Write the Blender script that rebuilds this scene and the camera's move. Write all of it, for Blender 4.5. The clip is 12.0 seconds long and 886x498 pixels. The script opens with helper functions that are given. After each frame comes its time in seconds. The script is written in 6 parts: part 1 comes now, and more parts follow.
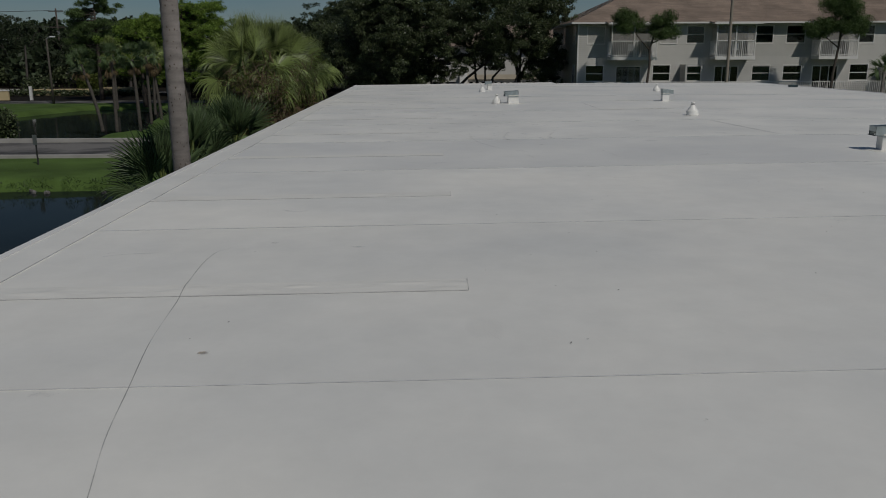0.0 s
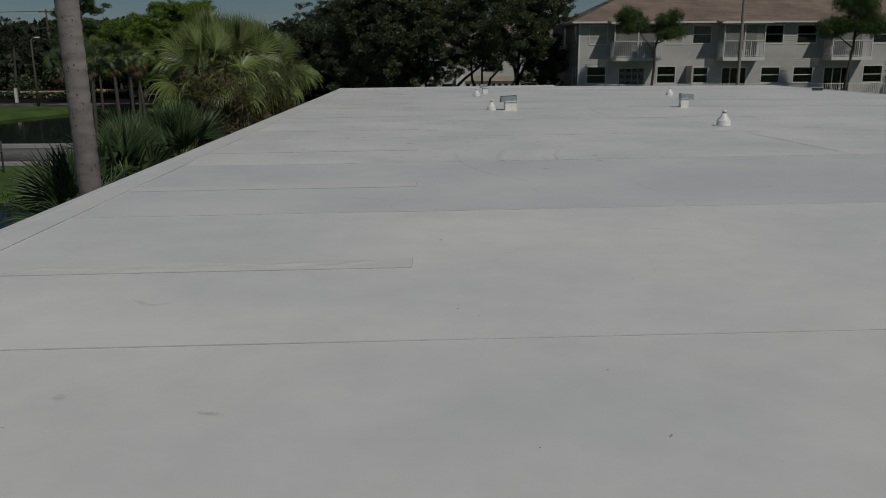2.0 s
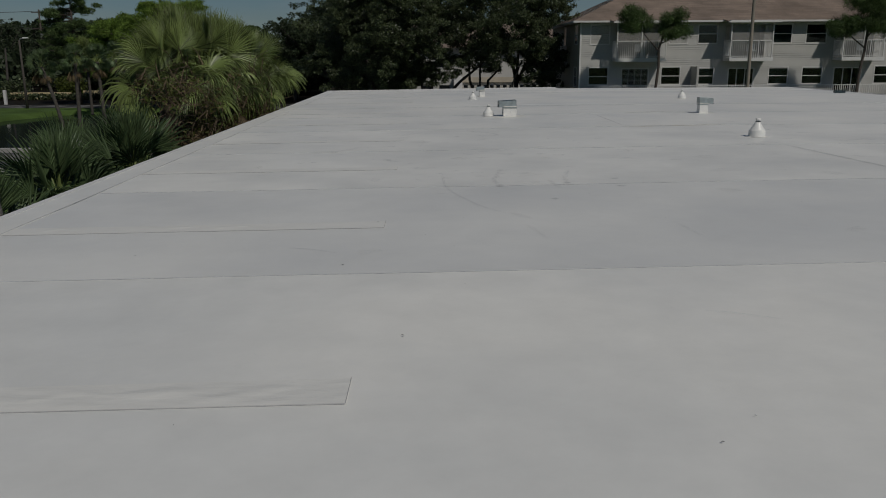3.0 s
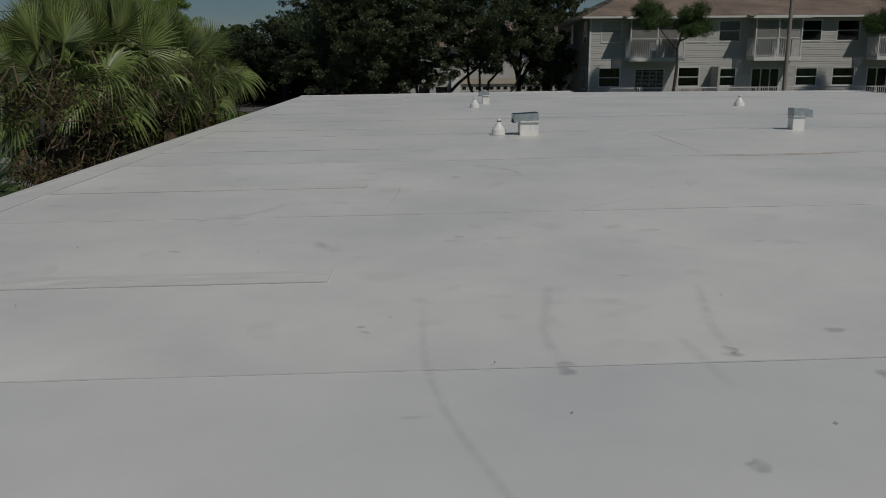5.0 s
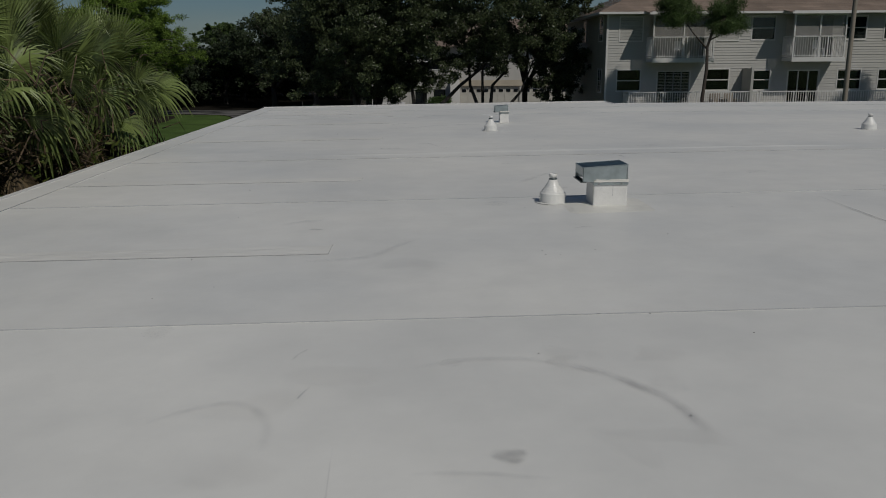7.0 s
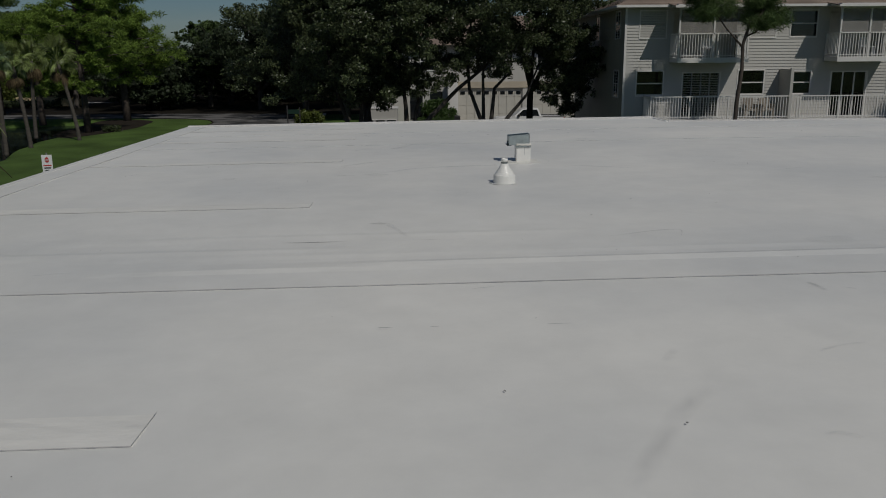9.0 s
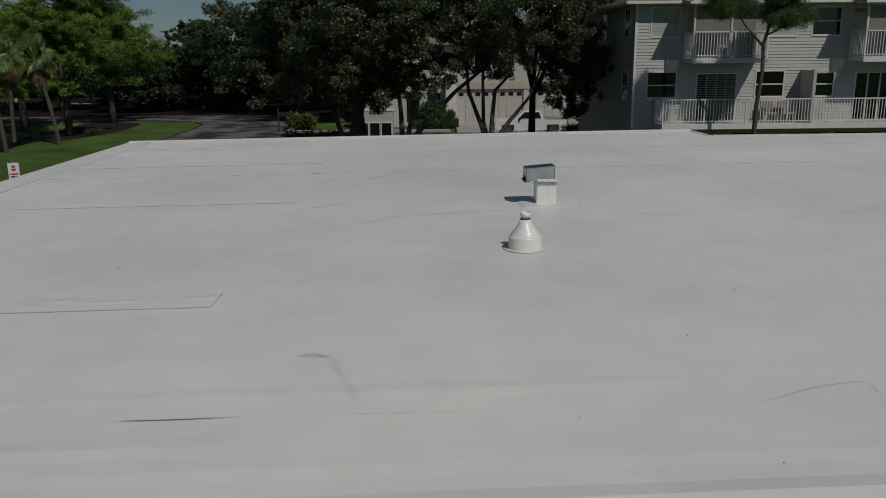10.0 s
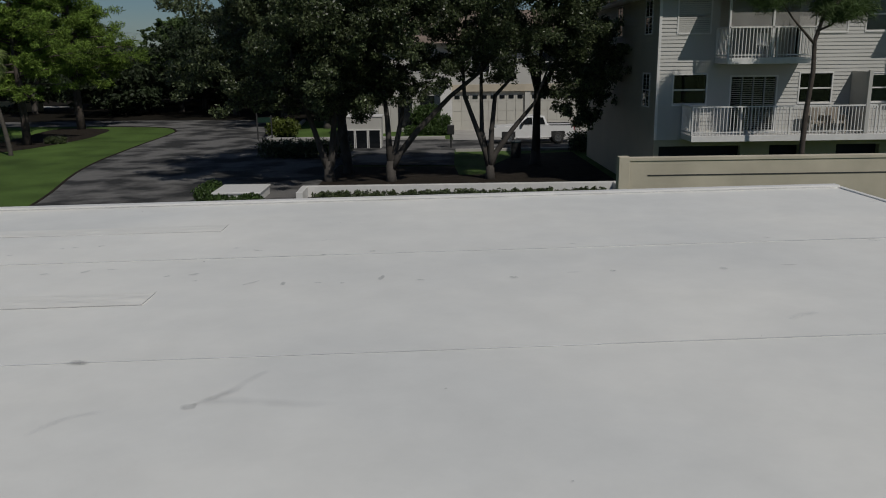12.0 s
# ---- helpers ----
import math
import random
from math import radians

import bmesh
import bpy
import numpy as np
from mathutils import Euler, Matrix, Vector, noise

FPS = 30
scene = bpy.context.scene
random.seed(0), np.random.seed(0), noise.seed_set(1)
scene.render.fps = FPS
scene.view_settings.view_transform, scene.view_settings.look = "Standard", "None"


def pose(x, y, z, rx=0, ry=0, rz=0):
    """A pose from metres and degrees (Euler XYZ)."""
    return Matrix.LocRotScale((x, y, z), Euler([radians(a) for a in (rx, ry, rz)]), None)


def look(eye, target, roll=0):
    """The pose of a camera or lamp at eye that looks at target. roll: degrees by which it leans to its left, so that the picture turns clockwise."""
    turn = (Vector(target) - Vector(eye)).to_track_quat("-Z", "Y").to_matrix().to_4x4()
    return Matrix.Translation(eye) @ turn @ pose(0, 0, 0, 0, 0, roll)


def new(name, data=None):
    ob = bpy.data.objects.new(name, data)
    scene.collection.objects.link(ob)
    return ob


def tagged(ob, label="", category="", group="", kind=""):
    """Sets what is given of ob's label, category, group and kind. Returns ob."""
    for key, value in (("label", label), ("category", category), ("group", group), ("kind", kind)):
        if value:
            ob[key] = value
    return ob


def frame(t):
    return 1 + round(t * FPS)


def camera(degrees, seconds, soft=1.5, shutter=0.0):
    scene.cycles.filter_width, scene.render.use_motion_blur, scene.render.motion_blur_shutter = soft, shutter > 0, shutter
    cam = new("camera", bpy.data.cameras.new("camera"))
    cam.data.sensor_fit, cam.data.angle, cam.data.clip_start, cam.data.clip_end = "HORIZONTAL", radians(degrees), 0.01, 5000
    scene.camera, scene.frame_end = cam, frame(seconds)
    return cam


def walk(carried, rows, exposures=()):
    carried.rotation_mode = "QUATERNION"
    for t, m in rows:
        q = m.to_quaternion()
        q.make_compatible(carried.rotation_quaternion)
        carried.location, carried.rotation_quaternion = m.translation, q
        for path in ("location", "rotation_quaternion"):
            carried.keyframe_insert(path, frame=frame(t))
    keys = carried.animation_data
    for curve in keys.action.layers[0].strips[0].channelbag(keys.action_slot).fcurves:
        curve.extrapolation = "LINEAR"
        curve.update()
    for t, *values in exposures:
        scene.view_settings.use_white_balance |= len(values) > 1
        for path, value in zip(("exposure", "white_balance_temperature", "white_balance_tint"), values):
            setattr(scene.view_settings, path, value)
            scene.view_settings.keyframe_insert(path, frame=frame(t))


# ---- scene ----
cam = camera(57.9, 12.0, soft=1.0)
METRES, EYE, TILT, LEAN, TURN = 27.5, 5.3, 3.5, -0.55, -0.2
ROWS = [
    (0.0, 0.0, 0.0, 0.0, -0.25, -17.16, 0.8),
    (0.5, 0.0013, 0.0185, -0.0015, -0.27, -17.15, 0.78),
    (1.0, 0.0034, 0.0406, -0.0027, -0.29, -17.14, 0.78),
    (1.5, 0.006, 0.0657, -0.0047, -0.32, -17.11, 0.8),
    (2.0, 0.0092, 0.0944, -0.0073, -0.36, -17.06, 0.8),
    (2.5, 0.0121, 0.1276, -0.0101, -0.39, -17.03, 0.78),
    (3.0, 0.0153, 0.1636, -0.0122, -0.44, -17.01, 0.84),
    (5.0, 0.0192, 0.3328, -0.0255, -0.61, -16.95, 0.91),
    (5.5, 0.0192, 0.3795, -0.0283, -0.66, -16.93, 0.89),
    (6.0, 0.0184, 0.4276, -0.0308, -0.7, -16.95, 0.88),
    (6.5, 0.018, 0.4765, -0.033, -0.74, -16.98, 0.87),
    (7.0, 0.0179, 0.5258, -0.0359, -0.8, -16.97, 0.89),
    (9.0, 0.0268, 0.7186, -0.0472, -0.87, -17.01, 0.96),
    (9.5, 0.0283, 0.7651, -0.0501, -0.92, -17.01, 0.98),
    (10.0, 0.0301, 0.811, -0.0524, -0.98, -17.03, 0.98),
    (10.5, 0.0331, 0.8577, -0.0545, -1.03, -17.04, 1.03),
    (11.0, 0.0354, 0.9047, -0.0569, -1.09, -17.06, 1.06),
    (11.5, 0.0379, 0.9512, -0.0593, -1.15, -17.09, 1.11),
    (12.0, 0.0401, 0.9966, -0.0618, -1.21, -17.11, 1.15),
]
walk(cam, [(t, pose(0, 0, EYE, TILT, LEAN, TURN) @ pose(METRES * x, METRES * y, METRES * z, 90 + pitch, roll, yaw)) for t, x, y, z, yaw, pitch, roll in ROWS],
     exposures=[(0.0, -0.99), (2.5, -1.08), (5.0, -1.05), (7.0, -1.02), (9.5, -0.93), (10.7, -0.85), (11.5, -0.72), (12.0, -0.62)])

# ---- light ----
SUN = Vector((0.64, -1.0, 1.36)).normalized()
world = bpy.data.worlds.new("world")
scene.world = world
world.use_nodes = True
wn = world.node_tree.nodes
sky = wn.new("ShaderNodeTexSky")
sky.sky_type, sky.sun_disc = "NISHITA", False
sky.sun_elevation = math.asin(SUN.z)
sky.sun_rotation = math.atan2(SUN.x, SUN.y)
sky.dust_density, sky.air_density, sky.ozone_density = 0.4, 1.0, 2.5
wn["Background"].inputs["Strength"].default_value = 0.044
tintn = wn.new("ShaderNodeVectorMath")
tintn.operation = "MULTIPLY"
tintn.inputs[1].default_value = (0.80, 0.965, 1.12)
world.node_tree.links.new(sky.outputs[0], tintn.inputs[0])
skyc, skym, cloud, cloudr, veil = wn.new("ShaderNodeTexCoord"), wn.new("ShaderNodeMapping"), wn.new("ShaderNodeTexNoise"), wn.new("ShaderNodeMapRange"), wn.new("ShaderNodeMixRGB")
skym.inputs["Scale"].default_value = (2.2, 2.2, 9.0)
cloud.inputs["Scale"].default_value, cloud.inputs["Detail"].default_value = 1.6, 6
cloudr.inputs["From Min"].default_value, cloudr.inputs["From Max"].default_value, cloudr.inputs["To Max"].default_value = 0.45, 0.75, 0.35
veil.inputs["Color2"].default_value = (9.0, 9.6, 10.4, 1)
world.node_tree.links.new(skyc.outputs["Generated"], skym.inputs["Vector"])
world.node_tree.links.new(skym.outputs[0], cloud.inputs["Vector"])
world.node_tree.links.new(cloud.outputs["Fac"], cloudr.inputs["Value"])
world.node_tree.links.new(cloudr.outputs[0], veil.inputs["Fac"])
world.node_tree.links.new(tintn.outputs[0], veil.inputs["Color1"])
world.node_tree.links.new(veil.outputs[0], wn["Background"].inputs["Color"])
sun = new("sun", bpy.data.lights.new("sun", "SUN"))
sun.data.energy, sun.data.angle, sun.data.color = 3.75, radians(0.53), (1.0, 0.96, 0.89)
sun.matrix_world = look(SUN * 60, (0, 0, 0))

# ---- materials ----
def material(name, base, rough=0.6, metal=0.0, noise_scale=4.0, vary=0.15, fine=0.0, fine_scale=60.0, bump=0.0, bump_scale=40.0, spec=0.5, tint=None, island=0.0, objvary=0.0, stretch=(1, 1, 1), sharp=0.2):
    """A surface with variation at two scales and fine relief, in world metres."""
    m = bpy.data.materials.new(name)
    m.use_nodes = True
    n, l = m.node_tree.nodes, m.node_tree.links
    b = n["Principled BSDF"]
    b.inputs["Roughness"].default_value, b.inputs["Metallic"].default_value = rough, metal
    b.inputs["Specular IOR Level"].default_value = spec
    geo = n.new("ShaderNodeNewGeometry")
    mp = n.new("ShaderNodeMapping")
    mp.inputs["Scale"].default_value = stretch
    l.new(geo.outputs["Position"], mp.inputs["Vector"])
    big = n.new("ShaderNodeTexNoise")
    big.inputs["Scale"].default_value, big.inputs["Detail"].default_value = noise_scale, 5
    l.new(mp.outputs[0], big.inputs["Vector"])
    ramp = n.new("ShaderNodeValToRGB")
    dark = tint or tuple(c * (1 - vary) for c in base)
    lite = tuple(min(1, c * (1 + vary * 0.6)) for c in base)
    ramp.color_ramp.elements[0].color, ramp.color_ramp.elements[0].position = (*dark, 1), 0.5 - sharp
    ramp.color_ramp.elements[1].color, ramp.color_ramp.elements[1].position = (*lite, 1), 0.5 + sharp
    l.new(big.outputs["Fac"], ramp.inputs[0])
    col = ramp.outputs[0]

    def times(col, value, amount):
        mm = n.new("ShaderNodeMapRange")
        mm.inputs["To Min"].default_value, mm.inputs["To Max"].default_value = 1 - amount, 1 + amount
        l.new(value, mm.inputs["Value"])
        mx = n.new("ShaderNodeVectorMath")
        mx.operation = "MULTIPLY"
        l.new(col, mx.inputs[0])
        l.new(mm.outputs[0], mx.inputs[1])
        return mx.outputs[0]
    if fine:
        fn = n.new("ShaderNodeTexNoise")
        fn.inputs["Scale"].default_value, fn.inputs["Detail"].default_value, fn.inputs["Roughness"].default_value = fine_scale, 7, 0.66
        l.new(mp.outputs[0], fn.inputs["Vector"])
        col = times(col, fn.outputs["Fac"], fine)
    if island:
        col = times(col, geo.outputs["Random Per Island"], island)
    if objvary:
        oi = n.new("ShaderNodeObjectInfo")
        col = times(col, oi.outputs["Random"], objvary)
    l.new(col, b.inputs["Base Color"])
    if bump:
        bn = n.new("ShaderNodeTexNoise")
        bn.inputs["Scale"].default_value, bn.inputs["Detail"].default_value = bump_scale, 4
        l.new(mp.outputs[0], bn.inputs["Vector"])
        bp = n.new("ShaderNodeBump")
        bp.inputs["Strength"].default_value, bp.inputs["Distance"].default_value = bump, 0.02
        l.new(bn.outputs["Fac"], bp.inputs["Height"])
        l.new(bp.outputs[0], b.inputs["Normal"])
    return m


def leaf_material(name, base, vary=0.5, rough=0.5, glow=0.35):
    """A leaf: each one a little different, and light comes through it."""
    m = material(name, base, rough, vary=0.25, noise_scale=0.7, island=vary, spec=0.35)
    n, l = m.node_tree.nodes, m.node_tree.links
    b = n["Principled BSDF"]
    tr = n.new("ShaderNodeBsdfTranslucent")
    mix = n.new("ShaderNodeMixShader")
    mix.inputs[0].default_value = glow
    col = b.inputs["Base Color"].links[0].from_socket
    l.new(col, tr.inputs["Color"])
    l.new(b.outputs[0], mix.inputs[1])
    l.new(tr.outputs[0], mix.inputs[2])
    l.new(mix.outputs[0], n["Material Output"].inputs["Surface"])
    return m


def glass_material(name, tint):
    m = bpy.data.materials.new(name)
    m.use_nodes = True
    n, l = m.node_tree.nodes, m.node_tree.links
    n.remove(n["Principled BSDF"])
    tr, gl, fr, mix = n.new("ShaderNodeBsdfTransparent"), n.new("ShaderNodeBsdfGlossy"), n.new("ShaderNodeFresnel"), n.new("ShaderNodeMixShader")
    tr.inputs["Color"].default_value = (*tint, 1)
    gl.inputs["Roughness"].default_value = 0.03
    fr.inputs["IOR"].default_value = 1.6
    l.new(fr.outputs[0], mix.inputs[0])
    l.new(tr.outputs[0], mix.inputs[1])
    l.new(gl.outputs[0], mix.inputs[2])
    l.new(mix.outputs[0], n["Material Output"].inputs["Surface"])
    return m


def mesh_screen_material(name, base, cover):
    """Woven insect screen: part of the light goes straight through."""
    m = material(name, base, 0.8, vary=0.12, noise_scale=2.0)
    n, l = m.node_tree.nodes, m.node_tree.links
    tr, mix = n.new("ShaderNodeBsdfTransparent"), n.new("ShaderNodeMixShader")
    mix.inputs[0].default_value = cover
    l.new(tr.outputs[0], mix.inputs[1])
    l.new(n["Principled BSDF"].outputs[0], mix.inputs[2])
    l.new(mix.outputs[0], n["Material Output"].inputs["Surface"])
    return m


def stain_material(name, base, strength, scale):
    """A scuff or smear that thins out towards its edges (u across, v along)."""
    m = bpy.data.materials.new(name)
    m.use_nodes = True
    n, l = m.node_tree.nodes, m.node_tree.links
    b = n["Principled BSDF"]
    b.inputs["Base Color"].default_value, b.inputs["Roughness"].default_value = (*base, 1), 0.7
    uv = n.new("ShaderNodeUVMap")
    uv.uv_map = "spread"
    sep = n.new("ShaderNodeSeparateXYZ")
    l.new(uv.outputs[0], sep.inputs[0])
    geo, ns = n.new("ShaderNodeNewGeometry"), n.new("ShaderNodeTexNoise")
    ns.inputs["Scale"].default_value, ns.inputs["Detail"].default_value = scale, 6
    l.new(geo.outputs["Position"], ns.inputs["Vector"])
    rng = n.new("ShaderNodeMapRange")
    rng.inputs["From Min"].default_value, rng.inputs["From Max"].default_value = 0.22, 0.62
    l.new(ns.outputs["Fac"], rng.inputs["Value"])
    a = n.new("ShaderNodeMath")
    a.operation = "MULTIPLY"
    l.new(sep.outputs["X"], a.inputs[0])
    l.new(rng.outputs[0], a.inputs[1])
    c = n.new("ShaderNodeMath")
    c.operation, c.inputs[1].default_value = "MULTIPLY", strength
    l.new(a.outputs[0], c.inputs[0])
    tr, mix = n.new("ShaderNodeBsdfTransparent"), n.new("ShaderNodeMixShader")
    l.new(c.outputs[0], mix.inputs[0])
    l.new(tr.outputs[0], mix.inputs[1])
    l.new(b.outputs[0], mix.inputs[2])
    l.new(mix.outputs[0], n["Material Output"].inputs["Surface"])
    return m


M = dict(
    membrane=material("white_roof_membrane", (0.726, 0.713, 0.669), 0.46, vary=0.11, tint=(0.640, 0.642, 0.622), noise_scale=0.55, fine=0.11, fine_scale=3.4, bump=0.10, bump_scale=5.0, spec=0.32, objvary=0.025, stretch=(1.0, 1.0, 1)),
    strip=material("white_lap_strip", (0.728, 0.717, 0.675), 0.46, vary=0.05, noise_scale=1.2, fine=0.05, fine_scale=7, bump=0.42, bump_scale=5, spec=0.35, stretch=(0.8, 1.6, 1)),
    seam=material("dirty_seam_edge", (0.27, 0.275, 0.285), 0.85, vary=0.5, noise_scale=0.7, tint=(0.52, 0.525, 0.53), fine=0.3, fine_scale=14),
    seamfaint=material("faint_seam_edge", (0.48, 0.485, 0.49), 0.8, vary=0.15, noise_scale=2, fine=0.1, fine_scale=14),
    lapseam=material("dark_lap_edge", (0.24, 0.237, 0.236), 0.85, vary=0.3, noise_scale=1.2, tint=(0.44, 0.435, 0.43), fine=0.3, fine_scale=14),
    edge=material("white_edge_metal", (0.70, 0.69, 0.67), 0.45, vary=0.07, noise_scale=2, fine=0.04, fine_scale=12, bump=0.05),
    drip=material("black_drip_edge", (0.03, 0.03, 0.03), 0.6, noise_scale=3),
    stucco=material("tan_stucco", (0.46, 0.415, 0.33), 0.85, vary=0.14, noise_scale=0.8, fine=0.08, fine_scale=50, bump=0.35, bump_scale=90),
    boot=material("glossy_white_boot", (0.74, 0.735, 0.70), 0.36, vary=0.07, noise_scale=9, fine=0.05, fine_scale=70, bump=0.12, bump_scale=30),
    curb=material("white_coated_curb", (0.76, 0.75, 0.72), 0.4, vary=0.08, noise_scale=9, fine=0.05, fine_scale=60, bump=0.15, bump_scale=35),
    sealant=material("cream_sealant", (0.705, 0.69, 0.635), 0.45, vary=0.07, noise_scale=9, fine=0.05, fine_scale=40, bump=0.12, bump_scale=30),
    galv=material("galvanised_sheet", (0.42, 0.47, 0.47), 0.38, 0.75, noise_scale=14, vary=0.2, fine=0.1, fine_scale=90),
    darkmetal=material("dark_weathered_metal", (0.03, 0.052, 0.06), 0.35, 0.2, noise_scale=24, vary=0.6, fine=0.5, fine_scale=90, sharp=0.1),
    grass=material("mown_grass", (0.068, 0.114, 0.027), 0.9, vary=0.4, noise_scale=0.35, fine=0.4, fine_scale=9, bump=0.9, bump_scale=25, spec=0.15),
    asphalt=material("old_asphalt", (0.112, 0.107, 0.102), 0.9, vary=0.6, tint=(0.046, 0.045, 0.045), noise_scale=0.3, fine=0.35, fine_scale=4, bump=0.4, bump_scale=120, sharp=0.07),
    # dark noise patches mix worn asphalt with painted leaf-shadow dapple
    drive=material("dapple_painted_asphalt", (0.100, 0.097, 0.094), 0.9, spec=0.2, vary=0.6, tint=(0.034, 0.034, 0.034), noise_scale=0.45, fine=0.35, fine_scale=4, bump=0.4, bump_scale=120, sharp=0.08),
    concrete=material("pale_concrete", (0.33, 0.315, 0.295), 0.85, vary=0.16, noise_scale=1.0, fine=0.1, fine_scale=40, bump=0.2, bump_scale=60),
    water=material("dark_pond_water", (0.012, 0.017, 0.016), 0.06, vary=0.2, noise_scale=0.3, bump=0.05, bump_scale=2.2, spec=0.085),
    siding=material("white_vinyl_siding", (0.432, 0.422, 0.395), 0.55, vary=0.07, noise_scale=0.9, fine=0.04, fine_scale=30, island=0.03),
    sidetan=material("tan_side_siding", (0.36, 0.335, 0.27), 0.6, vary=0.08, noise_scale=0.9, fine=0.04, fine_scale=30, island=0.03),
    yellowwall=material("yellow_block_wall", (0.52, 0.42, 0.24), 0.85, vary=0.12, noise_scale=0.8, fine=0.06, fine_scale=40, bump=0.2),
    trim=material("white_trim", (0.62, 0.61, 0.59), 0.5, vary=0.06, noise_scale=5, fine=0.04, fine_scale=40),
    rail=material("white_rail_paint", (0.62, 0.61, 0.59), 0.45, vary=0.06, noise_scale=5),
    shingle=material("brown_shingle", (0.215, 0.165, 0.13), 0.9, vary=0.3, noise_scale=0.7, fine=0.2, fine_scale=16, island=0.13, bump=0.4, bump_scale=60),
    # near-black paint supplies the gloom of unlit rooms
    room=material("gloom_painted_interior", (0.018, 0.018, 0.02), 0.9, vary=0.3, noise_scale=2),
    blind=material("pale_blind", (0.42, 0.42, 0.40), 0.7, vary=0.08, noise_scale=4),
    glass=glass_material("window_glass", (0.5, 0.525, 0.53)),
    insect=mesh_screen_material("insect_screen", (0.30, 0.29, 0.275), 0.5),
    # colours of cards that paint reflections in the window panes
    low_reflection=material("grey_lower_reflection", (0.16, 0.165, 0.165), 0.7, vary=0.2, noise_scale=3),
    teal_reflection=material("teal_grey_reflection", (0.34, 0.48, 0.46), 0.6, vary=0.2, noise_scale=2),
    curtain=material("light_curtain", (0.55, 0.54, 0.52), 0.8, vary=0.1, noise_scale=3),
    bark=material("grey_oak_bark", (0.065, 0.057, 0.05), 0.9, vary=0.4, noise_scale=3, fine=0.3, fine_scale=30, bump=0.9, bump_scale=22, stretch=(1, 1, 0.3)),
    pinebark=material("brown_pine_bark", (0.075, 0.06, 0.05), 0.9, vary=0.4, noise_scale=4, fine=0.3, fine_scale=30, bump=0.9, bump_scale=25),
    palmbark=material("grey_palm_trunk", (0.27, 0.24, 0.22), 0.85, vary=0.28, noise_scale=3.5, fine=0.22, fine_scale=38, bump=0.6, bump_scale=45, stretch=(1, 1, 3)),
    palmdark=material("dark_palm_trunk", (0.075, 0.066, 0.056), 0.9, vary=0.3, noise_scale=3, fine=0.2, fine_scale=30, bump=0.6, bump_scale=40, stretch=(1, 1, 3)),
    boots=material("brown_palm_boots", (0.10, 0.075, 0.05), 0.95, vary=0.5, noise_scale=5, fine=0.3, fine_scale=40, bump=0.9, bump_scale=30),
    oakleaf=leaf_material("oak_leaf", (0.072, 0.092, 0.042), 0.8, 0.38, 0.22),
    oakleaf_warm=leaf_material("yellow_green_leaf", (0.095, 0.12, 0.025), 0.5, 0.5, 0.35),
    pineleaf=leaf_material("bright_pine_needles", (0.145, 0.225, 0.036), 0.7, 0.75, 0.3),
    pineleaf_dark=leaf_material("dark_pine_needles", (0.082, 0.128, 0.04), 0.55, 0.75, 0.25),
    farleaf=leaf_material("far_woods_leaf", (0.036, 0.053, 0.024), 0.5, 0.6, 0.25),
    hedgeleaf=leaf_material("hedge_leaf", (0.055, 0.095, 0.025), 0.5, 0.5, 0.3),
    frond=leaf_material("fan_palm_leaf", (0.148, 0.19, 0.06), 0.6, 0.42, 0.06),
    frond_dark=leaf_material("palmetto_leaf", (0.093, 0.138, 0.06), 0.45, 0.45, 0.25),
    frond_dead=leaf_material("dead_palm_leaf", (0.10, 0.073, 0.038), 0.7, 0.8, 0.15),
    petiole=material("green_leaf_stalk", (0.16, 0.20, 0.06), 0.5, vary=0.25, noise_scale=6),
    twig=material("dry_vine", (0.115, 0.082, 0.05), 0.95, vary=0.5, noise_scale=4, island=0.4),
    wood=material("weathered_pole_wood", (0.27, 0.235, 0.195), 0.9, vary=0.25, noise_scale=2, fine=0.2, fine_scale=40, bump=0.5, bump_scale=50, stretch=(1, 1, 0.1)),
    steel=material("grey_steel", (0.28, 0.28, 0.28), 0.5, 0.6, noise_scale=4),
    carpaint=material("white_car_paint", (0.72, 0.72, 0.72), 0.18, vary=0.03, noise_scale=2, spec=0.6),
    tyre=material("black_rubber", (0.02, 0.02, 0.02), 0.8, noise_scale=9),
    chrome=material("bright_rim", (0.6, 0.6, 0.6), 0.25, 0.9, noise_scale=9),
    carglass=material("dark_car_glass", (0.01, 0.012, 0.014), 0.05, noise_scale=2, spec=0.8),
    redlamp=material("red_lamp_lens", (0.35, 0.02, 0.02), 0.25, noise_scale=5),
    signwhite=material("white_sign_face", (0.72, 0.72, 0.72), 0.4, vary=0.05, noise_scale=5),
    signred=material("red_sign_ink", (0.42, 0.04, 0.04), 0.5, noise_scale=5),
    signblack=material("black_sign_ink", (0.03, 0.03, 0.03), 0.5, noise_scale=5),
    signgreen=material("dark_green_board", (0.005, 0.026, 0.015), 0.5, noise_scale=3),
    bin=material("black_plastic", (0.02, 0.02, 0.02), 0.5, noise_scale=4),
    cream=material("cream_block_wall", (0.42, 0.37, 0.29), 0.85, vary=0.12, noise_scale=0.8, fine=0.06, fine_scale=40, bump=0.2),
    door=material("white_garage_door", (0.45, 0.435, 0.39), 0.45, vary=0.05, noise_scale=2),
    # leaf mould taken down to near-black: canopy shadow is in this colour
    shadow_mould=material("shadow_dark_leaf_mould", (0.014, 0.012, 0.009), 0.95, vary=0.4, noise_scale=1.2, fine=0.4, fine_scale=12, bump=0.6, bump_scale=20, spec=0.1),
    # brown mulch, its colour lowered to hold tree shadow as well
